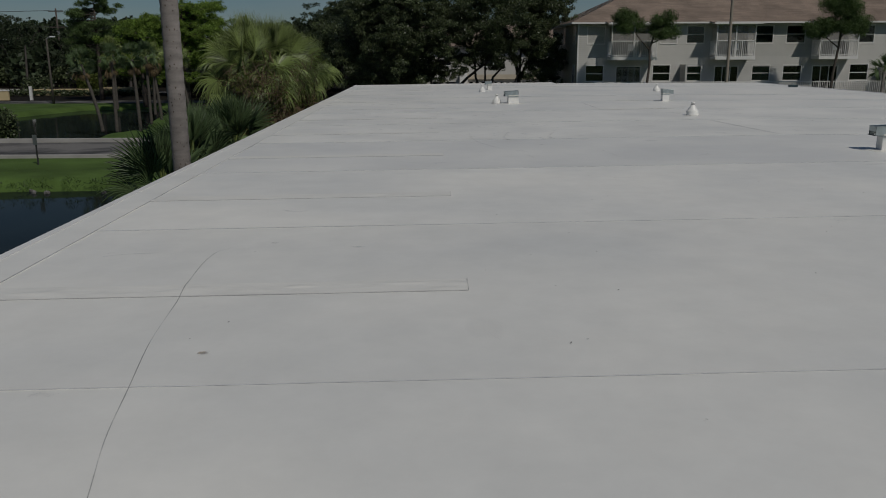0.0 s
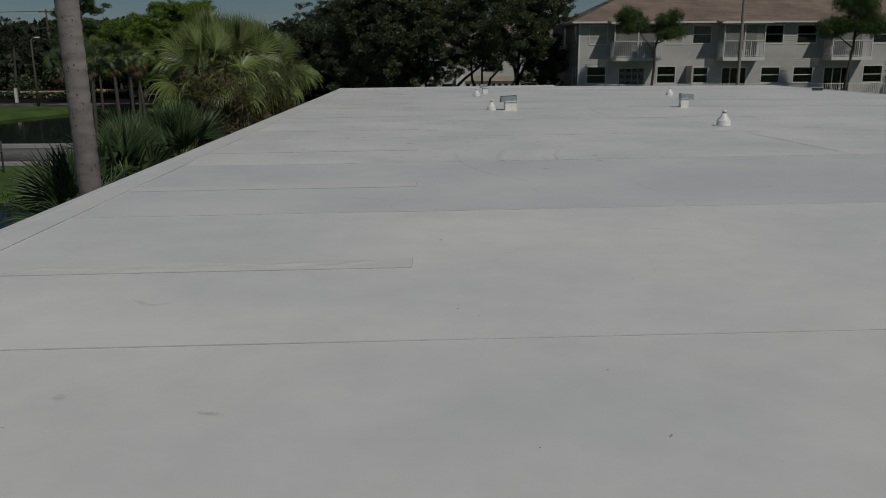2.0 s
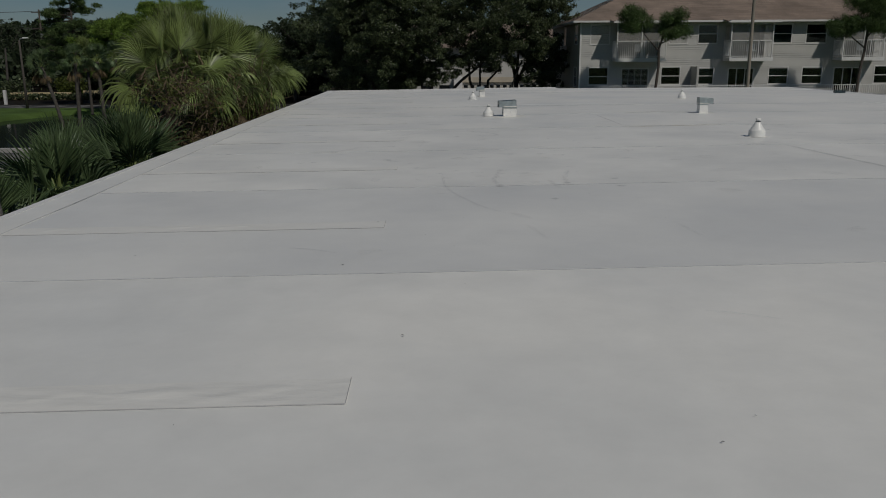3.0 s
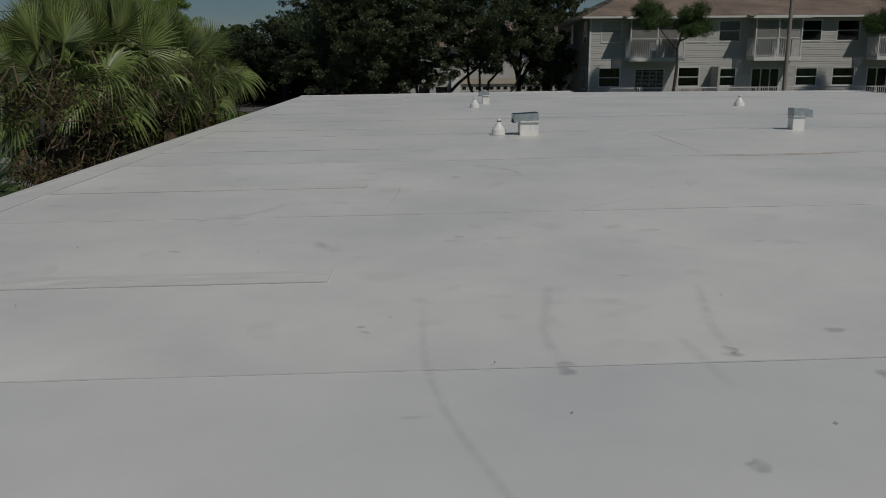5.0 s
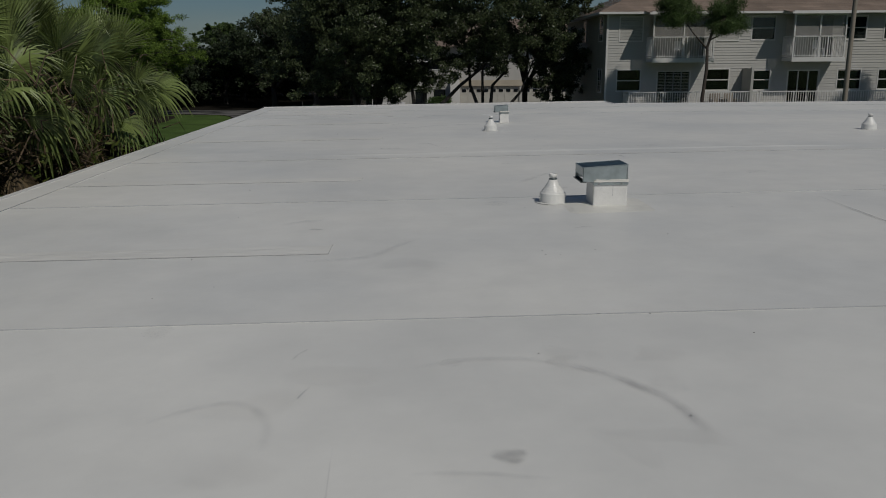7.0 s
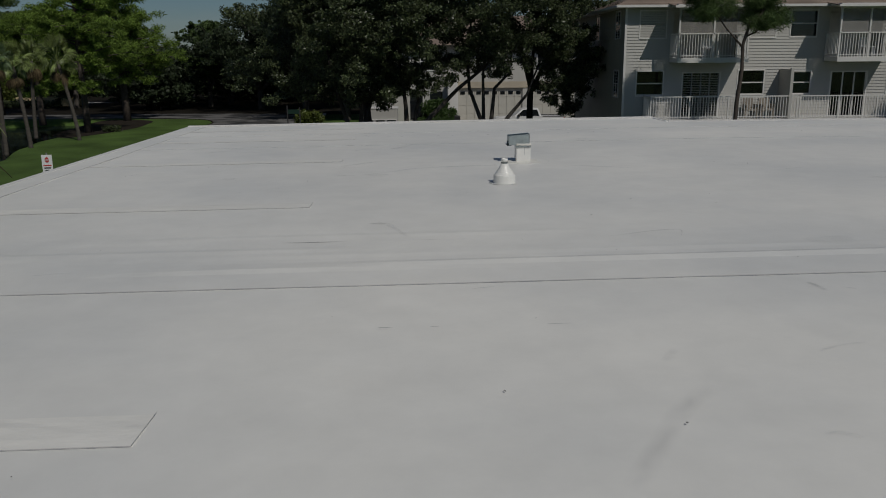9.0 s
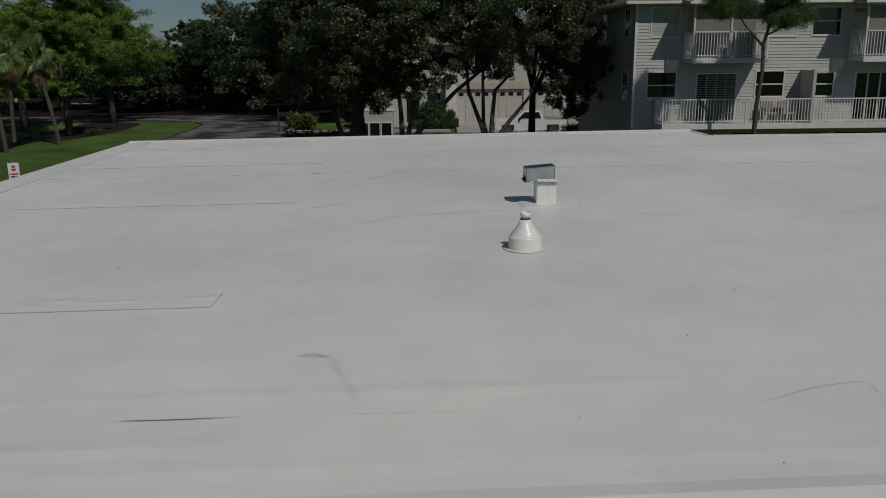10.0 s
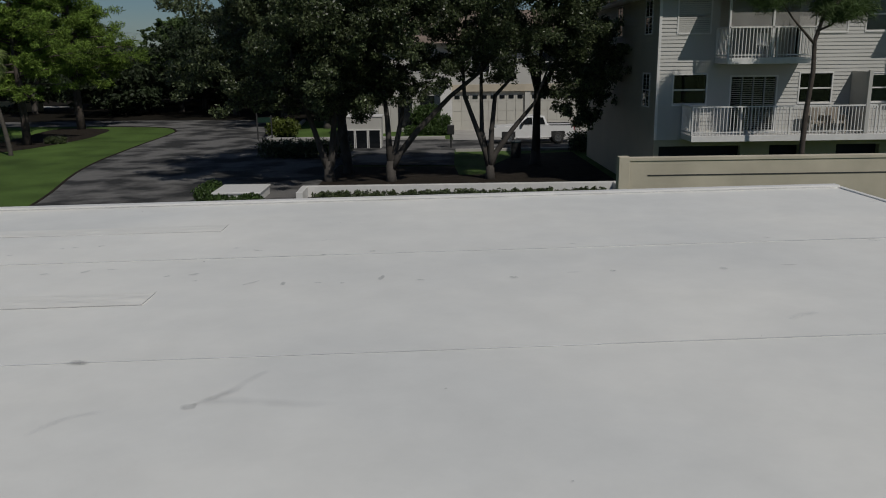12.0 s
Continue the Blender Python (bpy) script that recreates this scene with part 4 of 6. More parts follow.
        part("back_door", boxes((0.35, 0.35 + 1.3, 0.7, 0.745, 0.02, 1.95), bevel=0.01), M["curtain"], b_, "pale curtained balcony door")
    for sa, sb in ((0.08, wd / 2 - 0.04), (wd / 2 + 0.04, wd - 0.08)):
        part("screen_panel", boxes((sa, sb, -1.2, -1.196, 1.06, 2.06)), M["insect"], b_, "grey insect screen")
    part("balcony_roof_edge", boxes((-0.15, wd + 0.15, -1.5, -0.3, 2.2, 2.28)), M["trim"], b_)
    part("soffit", boxes((0, wd, -1.25, 0.8, 2.205, 2.215)), M["trim"], b_)
for xa in (13.4, 20.6, 27.6):
    c = thing("patio_chair", Matrix.Translation((xa, APT_Y - 0.65, FLOOR2 + 0.005)), "pale plastic chair on an upper balcony", "chair", "balcony chairs")
    part("seat", boxes((-0.23, 0.23, -0.22, 0.22, 0.4, 0.43), bevel=0.01), M["signwhite"], c)
    part("backrest", boxes((-0.23, 0.23, 0.2, 0.23, 0.43, 0.85), bevel=0.01), M["signwhite"], c)
    for lx in (-0.2, 0.2):
        for ly in (-0.19, 0.19):
            part("leg", boxes((lx - 0.02, lx + 0.02, ly - 0.02, ly + 0.02, 0, 0.4)), M["signwhite"], c)
for xa in (15.5, 16.25):
    c = thing("deck_chair", Matrix.Translation((xa, APT_Y - 0.6, FLOOR1 + 0.0)), "brown woven armchair on the ground-floor deck", "chair", "deck chairs")
    part("seat", boxes((-0.28, 0.28, -0.26, 0.26, 0.32, 0.42), bevel=0.02), M["wood"], c)
    part("backrest", boxes((-0.28, 0.28, 0.2, 0.28, 0.42, 0.88), bevel=0.02), M["wood"], c)
    for lx in (-0.27, 0.27):
        part("armrest", boxes((lx - 0.035, lx + 0.035, -0.26, 0.2, 0.42, 0.62), bevel=0.015), M["wood"], c)
        for ly in (-0.22, 0.22):
            part("leg", boxes((lx - 0.025, lx + 0.025, ly - 0.025, ly + 0.025, -0.02, 0.32)), M["wood"], c)
# roof: hip planes of stepped shingle courses
ov = 0.55
x0, x1, y0, y1 = -ov, APT_X1 - APT_X0 + ov, -ov, APT_D + ov
rise, half = 0.46, (APT_D + 2 * ov) / 2
verts, faces = [], []


def course(a0, a1, b0, b1):
    k = len(verts)
    verts.extend((a0, a1, b1, b0))
    faces.append((k, k + 1, k + 2, k + 3))


nc = 44
for i in range(nc):
    f0, f1 = half * i / nc, half * (i + 1) / nc
    z0, z1 = EAVE + 0.06 + rise * f0 + 0.014, EAVE + 0.06 + rise * f1
    cells = max(1, int((x1 - x0 - 2 * f0) / 0.9))
    for c in range(cells):
        p, q = c / cells, (c + 1) / cells
        L = lambda f, s, z: (x0 + f + (x1 - x0 - 2 * f) * s, y0 + f, z)
        course(L(f0, p, z0), L(f0, q, z0), L(f1, p, z1), L(f1, q, z1))
        course(L(f0, p, z0 - 0.014), L(f0, q, z0 - 0.014), L(f0, p, z0), L(f0, q, z0))
    for c in range(10):
        p, q = c / 10, (c + 1) / 10
        L = lambda f, s, z: (x0 + f, y1 - f - (y1 - y0 - 2 * f) * s, z)
        course(L(f0, p, z0), L(f0, q, z0), L(f1, p, z1), L(f1, q, z1))
    L = lambda f, s, z: (x1 - f - (x1 - x0 - 2 * f) * s, y1 - f, z)
    course(L(f0, 0, z0), L(f0, 1, z0), L(f1, 0, z1), L(f1, 1, z1))
    L = lambda f, s, z: (x1 - f, y0 + f + (y1 - y0 - 2 * f) * s, z)
    course(L(f0, 0, z0), L(f0, 1, z0), L(f1, 0, z1), L(f1, 1, z1))
mesh_object("roof", verts, faces, M["shingle"], apt, "brown asphalt shingle hip roof")
part("fascia", boxes((x0, x1, y0 - 0.02, y0 + 0.02, EAVE - 0.03, EAVE + 0.075), (x0 - 0.02, x0 + 0.02, y0, y1, EAVE - 0.03, EAVE + 0.075), (x0 + 0.03, x1, y0 + 0.03, 0.0, EAVE - 0.02, EAVE), (x0 + 0.03, 0.0, 0.0, y1, EAVE - 0.02, EAVE)), M["trim"], apt, "white fascia and soffit")
for a, b in balcs:
    bm = bmesh.new()
    xa, xb = X(a) - 0.3, X(b) + 0.3
    lo, hi = EAVE - 0.06, EAVE + 0.10
    q = [bm.verts.new(p) for p in ((xa, -1.6, lo), (xb, -1.6, lo), (xb, -0.45, hi), (xa, -0.45, hi), (xa, -1.6, lo + 0.03), (xb, -1.6, lo + 0.03), (xb, -0.45, hi + 0.03), (xa, -0.45, hi + 0.03))]
    for f in ((0, 1, 2, 3), (7, 6, 5, 4), (0, 4, 5, 1), (1, 5, 6, 2), (2, 6, 7, 3), (3, 7, 4, 0)):
        bm.faces.new([q[i] for i in f])
    part("balcony_roof", bm, M["shingle"], apt, "brown shingle canopy over a balcony")
    part("fascia", boxes((xa - 0.01, xb + 0.01, -1.64, -1.6, lo - 0.05, lo + 0.045)), M["trim"], apt)

# tan garden wall before the apartments
gw = thing("boundary_wall", Matrix.Translation((7.2, 51.9, 0)), "tan stucco boundary wall with a capped top", "wall", kind="structure")
part("wall_body", boxes((0, 34, 0, 0.22, -0.1, 2.05), bevel=0.01), M["stucco"], gw)
part("wall_cap", boxes((-0.03, 34, -0.03, 0.25, 2.05, 2.16), bevel=0.012), M["stucco"], gw)
part("wall_joint", boxes((0.85, 34, -0.012, -0.002, 1.58, 1.62)), M["drip"], gw, "dark horizontal groove")
part("end_pier", boxes((-0.06, 0.28, -0.06, 0.28, -0.1, 2.19), bevel=0.015), M["stucco"], gw)
# low white planter walls by the drive
pw = thing("planter_wall", Matrix.Translation((-3.6, 57.3, 0)), "low white painted planter wall below the oaks", "planter wall", kind="structure")
part("wall_body", boxes((0, 12.3, 0.8, 1.05, -0.05, 0.44), (0, 0.25, -0.6, 0.8, -0.05, 0.44), (12.05, 12.3, -0.6, 0.8, -0.05, 0.44), bevel=0.015), M["trim"], pw)
wb = thing("utility_box", Matrix.Translation((-5.9, 58.2, 0)), "low white concrete utility box among hedge shrubs", "utility box")
part("body", boxes((-0.88, 0.88, -1.0, 0.95, -0.02, 0.32), bevel=0.02), M["trim"], wb)
part("lid", boxes((-0.92, 0.92, -1.04, 1.0, 0.32, 0.40), bevel=0.02), M["trim"], wb)

# ---- townhouse with garages across the road ----
th = thing("townhouse", Matrix.Translation((0, 85.3, 0)), "white-sided townhouse row with tan band and garage doors", "townhouse")
part("wall", boxes((-2.0, 3.2, 0.0, 0.3, -0.1, 6.2), (3.2, 16.5, 0.0, 0.3, 2.75, 6.2), (8.35, 8.75, 0.0, 0.3, -0.1, 2.75), (13.8, 16.5, 0, 0.3, -0.1, 2.75)), M["siding"], th)
part("band", boxes((3.1, 16.5, -0.06, -0.005, 2.75, 3.25), bevel=0.01), M["cream"], th, "tan band above the garage doors")
part("porch_column", boxes((2.3, 3.1, -0.9, -0.01, -0.1, 3.4), bevel=0.02), M["trim"], th)
part("projecting_bay", boxes((-4.3, -2.0, -2.6, -0.3, -0.1, 3.0), (-2.0, -1.2, -1.2, -0.3, -0.1, 3.0), bevel=0.02), M["siding"], th)
for gx0, gw_ in ((3.2, 5.15), (8.75, 5.05)):
    d = new("garage_door")
    d.parent = th
    d.location = (gx0, 0, 0)
    for r in range(4):
        for c in range(8):
            part("door_panel", boxes((gw_ * c / 8 + 0.008, gw_ * (c + 1) / 8 - 0.008, 0.16, 0.19, 0.008 + r * 0.68, 0.672 + r * 0.68), bevel=0.012), M["door"], d)
    part("door_leaf", boxes((0, gw_, 0.19, 0.23, 0, 2.75)), M["door"], d)
    for c in range(8):
        part("door_light", boxes((gw_ * c / 8 + 0.14, gw_ * (c + 1) / 8 - 0.14, 0.128, 0.138, 2.24, 2.48)), M["carglass"], d, "small dark door window")
for wx, wz in ((0.2, 4.2), (4.6, 4.1), (9.5, 4.1)):
    f = new("window")
    f.parent = th
    f.location = (wx, 0, wz)
    part("window_frame", boxes((-0.07, 1.27, -0.05, -0.005, -0.07, 0), (-0.07, 1.27, -0.05, -0.005, 1.3, 1.37), (-0.07, 0, -0.05, -0.005, 0, 1.3), (1.2, 1.27, -0.05, -0.005, 0, 1.3), (0, 1.2, -0.04, -0.005, 0.62, 0.68)), M["trim"], f)
    part("pane", boxes((0, 1.2, -0.02, -0.008, 0, 1.3)), M["carglass"], f)
for ax in (-0.7, 0.9):
    part("arch_window", boxes((ax, ax + 1.0, -0.03, -0.006, 0.3, 2.5)), M["carglass"], th, "dark arched opening")
bm = bmesh.new()
q = [bm.verts.new(p) for p in ((-6, -0.8, 6.1), (17, -0.8, 6.1), (17, 6, 8.6), (-6, 6, 8.6), (-6, 12, 6.1), (17, 12, 6.1))]
for f in ((0, 1, 2, 3), (3, 2, 5, 4), (0, 3, 4), (1, 5, 2), (0, 4, 5, 1)):
    bm.faces.new([q[i] for i in f])
part("roof", bm, M["shingle"], th)


# white enclosure with dark panels by the kerb; part-shadow put into its duller white
ue_ = thing("utility_enclosure", Matrix.Translation((-3.7, 74.7, 0)), "white painted block enclosure with three dark panels by the kerb", "enclosure")
part("wall", boxes((0.0, 2.35, 0.12, 1.6, -0.05, 1.82), bevel=0.015), M["siding"], ue_)
part("coping", boxes((-0.04, 2.39, 0.08, 1.64, 1.82, 1.89), bevel=0.012), M["trim"], ue_)
for px in (0.1, 0.86, 1.62):
    fr = part("panel_frame", boxes((px - 0.05, px, 0.04, 0.116, 0.0, 1.12), (px + 0.62, px + 0.67, 0.04, 0.116, 0.0, 1.12), (px, px + 0.62, 0.04, 0.116, 1.06, 1.12), bevel=0.008), M["trim"], ue_)
    part("panel", boxes((px, px + 0.62, 0.07, 0.1, 0.02, 1.06)), M["carglass"], fr, "dark grey glossy panel")


# ---- pickup truck ----
def pickup(x, y, yaw):
    t = thing("pickup_truck", Matrix.Translation((x, y, 0.03)) @ Matrix.Rotation(yaw, 4, "Z") @ Matrix.Diagonal((0.83, 0.83, 0.86, 1)), "white crew-cab pickup truck on the road by the garages", "pickup truck")
    prof = [(-2.9, 0.62), (-2.9, 1.12), (-2.62, 1.24), (-1.35, 1.30), (-0.62, 1.88), (0.95, 1.93), (1.12, 1.34), (2.9, 1.34), (2.92, 0.62)]

    def slab(pts, hw0, hw1, mat, name, zt=1.3):
        bm = bmesh.new()
        A = [bm.verts.new((px, -(hw1 if pz > zt else hw0), pz)) for px, pz in pts]
        B = [bm.verts.new((px, (hw1 if pz > zt else hw0), pz)) for px, pz in pts]
        bm.faces.new(A)
        bm.faces.new(B[::-1])
        for i in range(len(pts)):
            bm.faces.new((A[i], B[i], B[(i + 1) % len(pts)], A[(i + 1) % len(pts)]))
        bmesh.ops.bevel(bm, geom=list(bm.edges), offset=0.03, segments=2, affect="EDGES")
        return part(name, bm, mat, t)
    slab([(-2.9, 0.5), (-2.92, 1.05), (-2.7, 1.2), (-1.3, 1.27), (1.1, 1.27), (2.9, 1.27), (2.92, 0.55), (2.2, 0.45), (-2.2, 0.45)], 1.0, 1.0, M["carpaint"], "body")
    slab([(-1.35, 1.26), (-0.62, 1.86), (-0.3, 1.93), (0.75, 1.93), (1.05, 1.26)], 0.97, 0.80, M["carpaint"], "cab", 1.3)
    for s in (-1, 1):
        bm = bmesh.new()
        for a, b, c, d in ((-1.05, -0.5, -0.12, -0.12), (-0.05, -0.05, 0.66, 0.82)):
            vs = [bm.verts.new(q) for q in ((a, s * 0.965, 1.34), (d, s * 0.965, 1.34), (c, s * 0.835, 1.82), (b, s * 0.835, 1.82))]
            bm.faces.new(vs)
        part("side_window", bm, M["carglass"], t)
        part("sill_step", boxes((-1.3, 1.1, s * 1.0 - 0.06, s * 1.0 + 0.06, 0.38, 0.46), bevel=0.02), M["chrome"], t)
        part("tail_lamp", boxes((2.84, 2.95, s * 0.9 - 0.08, s * 0.9 + 0.08, 0.92, 1.22), bevel=0.01), M["redlamp"], t)
        part("headlamp", boxes((-2.95, -2.84, s * 0.85 - 0.12, s * 0.85 + 0.12, 0.85, 1.05), bevel=0.01), M["chrome"], t)
        part("mirror", boxes((-0.95, -0.8, s * 1.1 - 0.1, s * 1.1 + 0.1, 1.28, 1.5), bevel=0.03), M["bin"], t)
        for wx in (-1.85, 1.75):
            wh = lathe([(0.24, -0.14), (0.40, -0.13), (0.42, -0.08), (0.42, 0.08), (0.40, 0.13), (0.24, 0.14)], 28)
            bmesh.ops.transform(wh, matrix=Matrix.Translation((wx, s * 0.9, 0.40)) @ Matrix.Rotation(radians(90), 4, "X"), verts=wh.verts)
            wheel = part("wheel", wh, M["tyre"], t, "", True)
            rim = lathe([(0.25, -0.012), (0.25, 0.012), (0.2, 0.016), (0.06, 0.01), (0.05, 0.03)], 24)
            bmesh.ops.transform(rim, matrix=Matrix.Translation((wx, s * 1.045, 0.40)) @ Matrix.Rotation(radians(-90 * s), 4, "X"), verts=rim.verts)
            part("rim", rim, M["chrome"], wheel)
            part("wheel_arch", boxes((wx - 0.5, wx + 0.5, s * 0.985 - 0.02, s * 0.985 + 0.02, 0.45, 0.88), bevel=0.015), M["tyre"], t)
    part("bumper", boxes((2.9, 3.02, -0.95, 0.95, 0.5, 0.7), bevel=0.03), M["chrome"], t)
    part("bumper", boxes((-3.05, -2.9, -0.95, 0.95, 0.45, 0.72), bevel=0.03), M["chrome"], t)
    for s in (-1, 1):
        part("bed_rail", boxes((1.1, 2.9, s * 0.965 - 0.035, s * 0.965 + 0.035, 1.27, 1.33), bevel=0.01), M["bin"], t)
    return t


pickup(7.75, 76.6, 0.0)
# ---- trees ----
def oak(x, y, h, spread, trunk_r, seed, lean=(0, 0), n_leaf=26000, leaf=0.085, forks=4, mat="oakleaf", crown_low=0.38, label="dark live oak with a broad dense crown", shape=0.62, fork_at=(0.16, 0.24), clump=1.0, limbs=()):
    rnd = random.Random(seed)
    t = thing("oak_tree", Matrix.Translation((x, y, 0)), label, "tree", "oaks by the drive")
    bm = bmesh.new()
    fork_z = h * rnd.uniform(*fork_at)
    base = [(0, 0, -0.1), (0.02, 0.02, 0.25), (lean[0] * 0.3, lean[1] * 0.3, fork_z * 0.6), (lean[0] * 0.5, lean[1] * 0.5, fork_z)]
    tube(bm, base, [trunk_r * 1.35, trunk_r * 1.05, trunk_r, trunk_r * 0.92], 12)
    tips = []
    if limbs:
        bm.clear()
        tube(bm, [(0, 0, -0.1), (0, 0, 0.25), (0, 0, 0.9)], [trunk_r * 1.3, trunk_r * 1.0, trunk_r * 0.8], 12)
        for path in limbs:
            path = [Vector((0, 0, 0.45))] + [Vector(p) for p in path]
            n = len(path) - 1
            tube(bm, path, [trunk_r * (0.8 - 0.6 * i / n) for i in range(n + 1)], 9)
    for i in range(0 if limbs else forks):
        a = 2 * math.pi * (i + rnd.uniform(-0.25, 0.25)) / forks
        r1, r2 = spread * rnd.uniform(0.16, 0.28), spread * rnd.uniform(0.45, 0.7)
        p0 = Vector(base[-1])
        p1 = p0 + Vector((math.cos(a) * r1, math.sin(a) * r1, h * rnd.uniform(0.14, 0.2)))
        p2 = p0 + Vector((math.cos(a) * r2, math.sin(a) * r2, h * rnd.uniform(0.34, 0.5)))
        mid = (p0 + p1) / 2 + Vector((rnd.uniform(-0.1, 0.1), rnd.uniform(-0.1, 0.1), 0.05))
        tube(bm, [p0 - Vector((0, 0, 0.1)), mid, p1, (p1 + p2) / 2 + Vector((0, 0, 0.25)), p2], [trunk_r * 0.66, trunk_r * 0.56, trunk_r * 0.46, trunk_r * 0.32, trunk_r * 0.12], 8)
        for k in range(2):
            q = p2 + Vector((rnd.uniform(-1, 1) * spread * 0.3, rnd.uniform(-1, 1) * spread * 0.3, h * rnd.uniform(0.05, 0.25)))
            tube(bm, [p1.lerp(p2, 0.4 + 0.3 * k), (p1.lerp(p2, 0.7) + q) / 2, q], [trunk_r * 0.26, trunk_r * 0.17, trunk_r * 0.05], 6)
    part("trunk", bm, M["bark"], t, "grey forked trunk and limbs", True)
    cs, rs = [], []
    for i in range(120):
        a, z = rnd.uniform(0, 2 * math.pi), rnd.uniform(-1, 1)
        rad = math.sqrt(max(0.0, 1 - z * z)) ** 0.8 * rnd.uniform(0.3, 1.0)
        c = Vector((lean[0] + math.cos(a) * rad * spread, lean[1] + math.sin(a) * rad * spread, h * (crown_low + (1 - crown_low) * 0.5) + z * h * (1 - crown_low) * 0.46))
        out = Vector((math.cos(a), math.sin(a), 0.35)).normalized()
        for k in range(5):
            q = c + out * spread * clump * rnd.uniform(-0.12, 0.12) + Vector((rnd.gauss(0, 1), rnd.gauss(0, 1), rnd.gauss(0, 0.7))) * spread * 0.075
            cs.append(tuple(q))
            rs.append(spread * clump * rnd.uniform(0.03, 0.105))
    for i in range(45):
        a, z = rnd.uniform(0, 2 * math.pi), rnd.uniform(-0.75, 0.95)
        rad = math.sqrt(max(0.0, 1 - z * z)) * rnd.uniform(0.1, 0.8)
        cs.append((lean[0] + math.cos(a) * rad * spread, lean[1] + math.sin(a) * rad * spread, h * (crown_low + (1 - crown_low) * 0.5) + z * h * (1 - crown_low) * 0.44))
        rs.append(spread * clump * rnd.uniform(0.11, 0.17))
    leaves("crown", cs, rs, n_leaf, leaf, M[mat], t, seed, shape, 0.5, 0.0)
    return t


def pine(x, y, h, seed, tufts, spread, trunk_r=0.16, n_leaf=9000, leaf=0.16, low=0.5, lean=(0.0, 0.0), mat="pineleaf", label="young pine with tufted bright green foliage", fork=False):
    rnd = random.Random(seed)
    t = thing("pine_tree", Matrix.Translation((x, y, 0)), label, "tree", "pines")
    bm = bmesh.new()
    path = [(lean[0] * f + 0.05 * math.sin(5 * f + seed), lean[1] * f, -0.1 + f * h * 0.95) for f in (0, 0.2, 0.4, 0.6, 0.8, 1.0)]
    tube(bm, path, [trunk_r * k for k in (1.15, 0.95, 0.85, 0.7, 0.45, 0.15)], 9)
    cs, rs = [], []
    for i in range(tufts):
        f = low + (1 - low) * (i + rnd.random()) / tufts
        a = rnd.uniform(0, 2 * math.pi)
        g = (f - low) / (1 - low)
        rr = spread * math.sqrt(max(0.06, 1 - ((g - 0.3) / 0.74) ** 2)) * rnd.uniform(0.45, 1.0)
        p0 = Vector((lean[0] * f, lean[1] * f, h * f * 0.93))
        p1 = p0 + Vector((math.cos(a) * rr, math.sin(a) * rr, rnd.uniform(-0.5, 0.9)))
        tube(bm, [p0, (p0 + p1) / 2 + Vector((0, 0, 0.08)), p1], [trunk_r * 0.3, trunk_r * 0.2, trunk_r * 0.07], 5)
        for k in range(8):
            cs.append(tuple(p0.lerp(p1, rnd.uniform(0.4, 1.1)) + Vector((rnd.uniform(-.55, .55), rnd.uniform(-.55, .55), rnd.uniform(-.25, .4)))))
            rs.append(spread * rnd.uniform(0.075, 0.135))
    part("trunk", bm, M["pinebark"], t, "thin brown trunk", True)
    leaves("crown", cs, rs, n_leaf, leaf, M[mat], t, seed, 0.62, 0.14, 0.0)
    return t


def fan_leaf(name, seed, el, bend, blade=0.95, stalk=0.8, fan=220, n=34, sag=0.8, mat="frond", twist=0):
    """A fan palm leaf as it hangs: stalk rising at el degrees along +x, the blade bent down from it, tips sagging."""
    rnd = random.Random(seed)
    verts, faces = [], []
    e0, e1 = radians(el), radians(el - bend)
    tip = Vector((stalk * math.cos(e0), 0, stalk * math.sin(e0)))
    fwd, side = Vector((math.cos(e1), 0, math.sin(e1))), Vector((0, 1, 0))
    up = fwd.cross(side)
    tw = radians(twist)
    side, up = side * math.cos(tw) + up * math.sin(tw), up * math.cos(tw) - side * math.sin(tw)
    down = Vector((0, 0, -1))
    half = radians(fan / n / 2)
    for k in range(n):
        a = radians(-fan / 2 + fan * (k + 0.5) / n) + rnd.uniform(-0.3, 0.3) * half
        d = fwd * math.cos(a) + side * math.sin(a) + up * (0.16 - 0.1 * abs(math.sin(a)))
        d.normalize()
        across = (side * math.cos(a) - fwd * math.sin(a)).normalized()
        ln = blade * (0.8 + 0.2 * math.cos(a * 0.6)) * rnd.uniform(0.86, 1.08)
        g = sag * rnd.uniform(0.6, 1.5)
        p, last, rows = tip.copy(), 0.0, []
        for f, wf in ((0.03, 1.0), (0.2, 1.0), (0.36, 0.95), (0.52, 0.8), (0.7, 0.5), (0.86, 0.26), (1.0, 0.02)):
            over = max(0.0, f - 0.42)
            step = (d + down * g * over ** 1.1 * 2.6).normalized()
            p = p + step * ln * (f - last)
            last = f
            w = min(ln * f, ln * 0.56) * math.tan(half) * wf
            nrm = step.cross(across).normalized() * w * 0.45
            rows.append(len(verts))
            verts += [p - across * w - nrm, p + nrm, p + across * w - nrm]
        for i, j in zip(rows, rows[1:]):
            faces += [(i, j, j + 1, i + 1), (i + 1, j + 1, j + 2, i + 2)]
    nf = len(faces)
    sec = []
    for f in (0.0, 0.35, 0.7, 1.0, 1.1):
        q = tip * f + Vector((0, 0, 0.09 * stalk * math.sin(math.pi * min(f, 1))))
        r = 0.027 - 0.012 * min(f, 1)
        sec.append(len(verts))
        verts += [q + Vector((0, -r, 0)), q + Vector((0, 0, r * 0.6)), q + Vector((0, r, 0)), q + Vector((0, 0, -r * 0.6))]
    for i, j in zip(sec, sec[1:]):
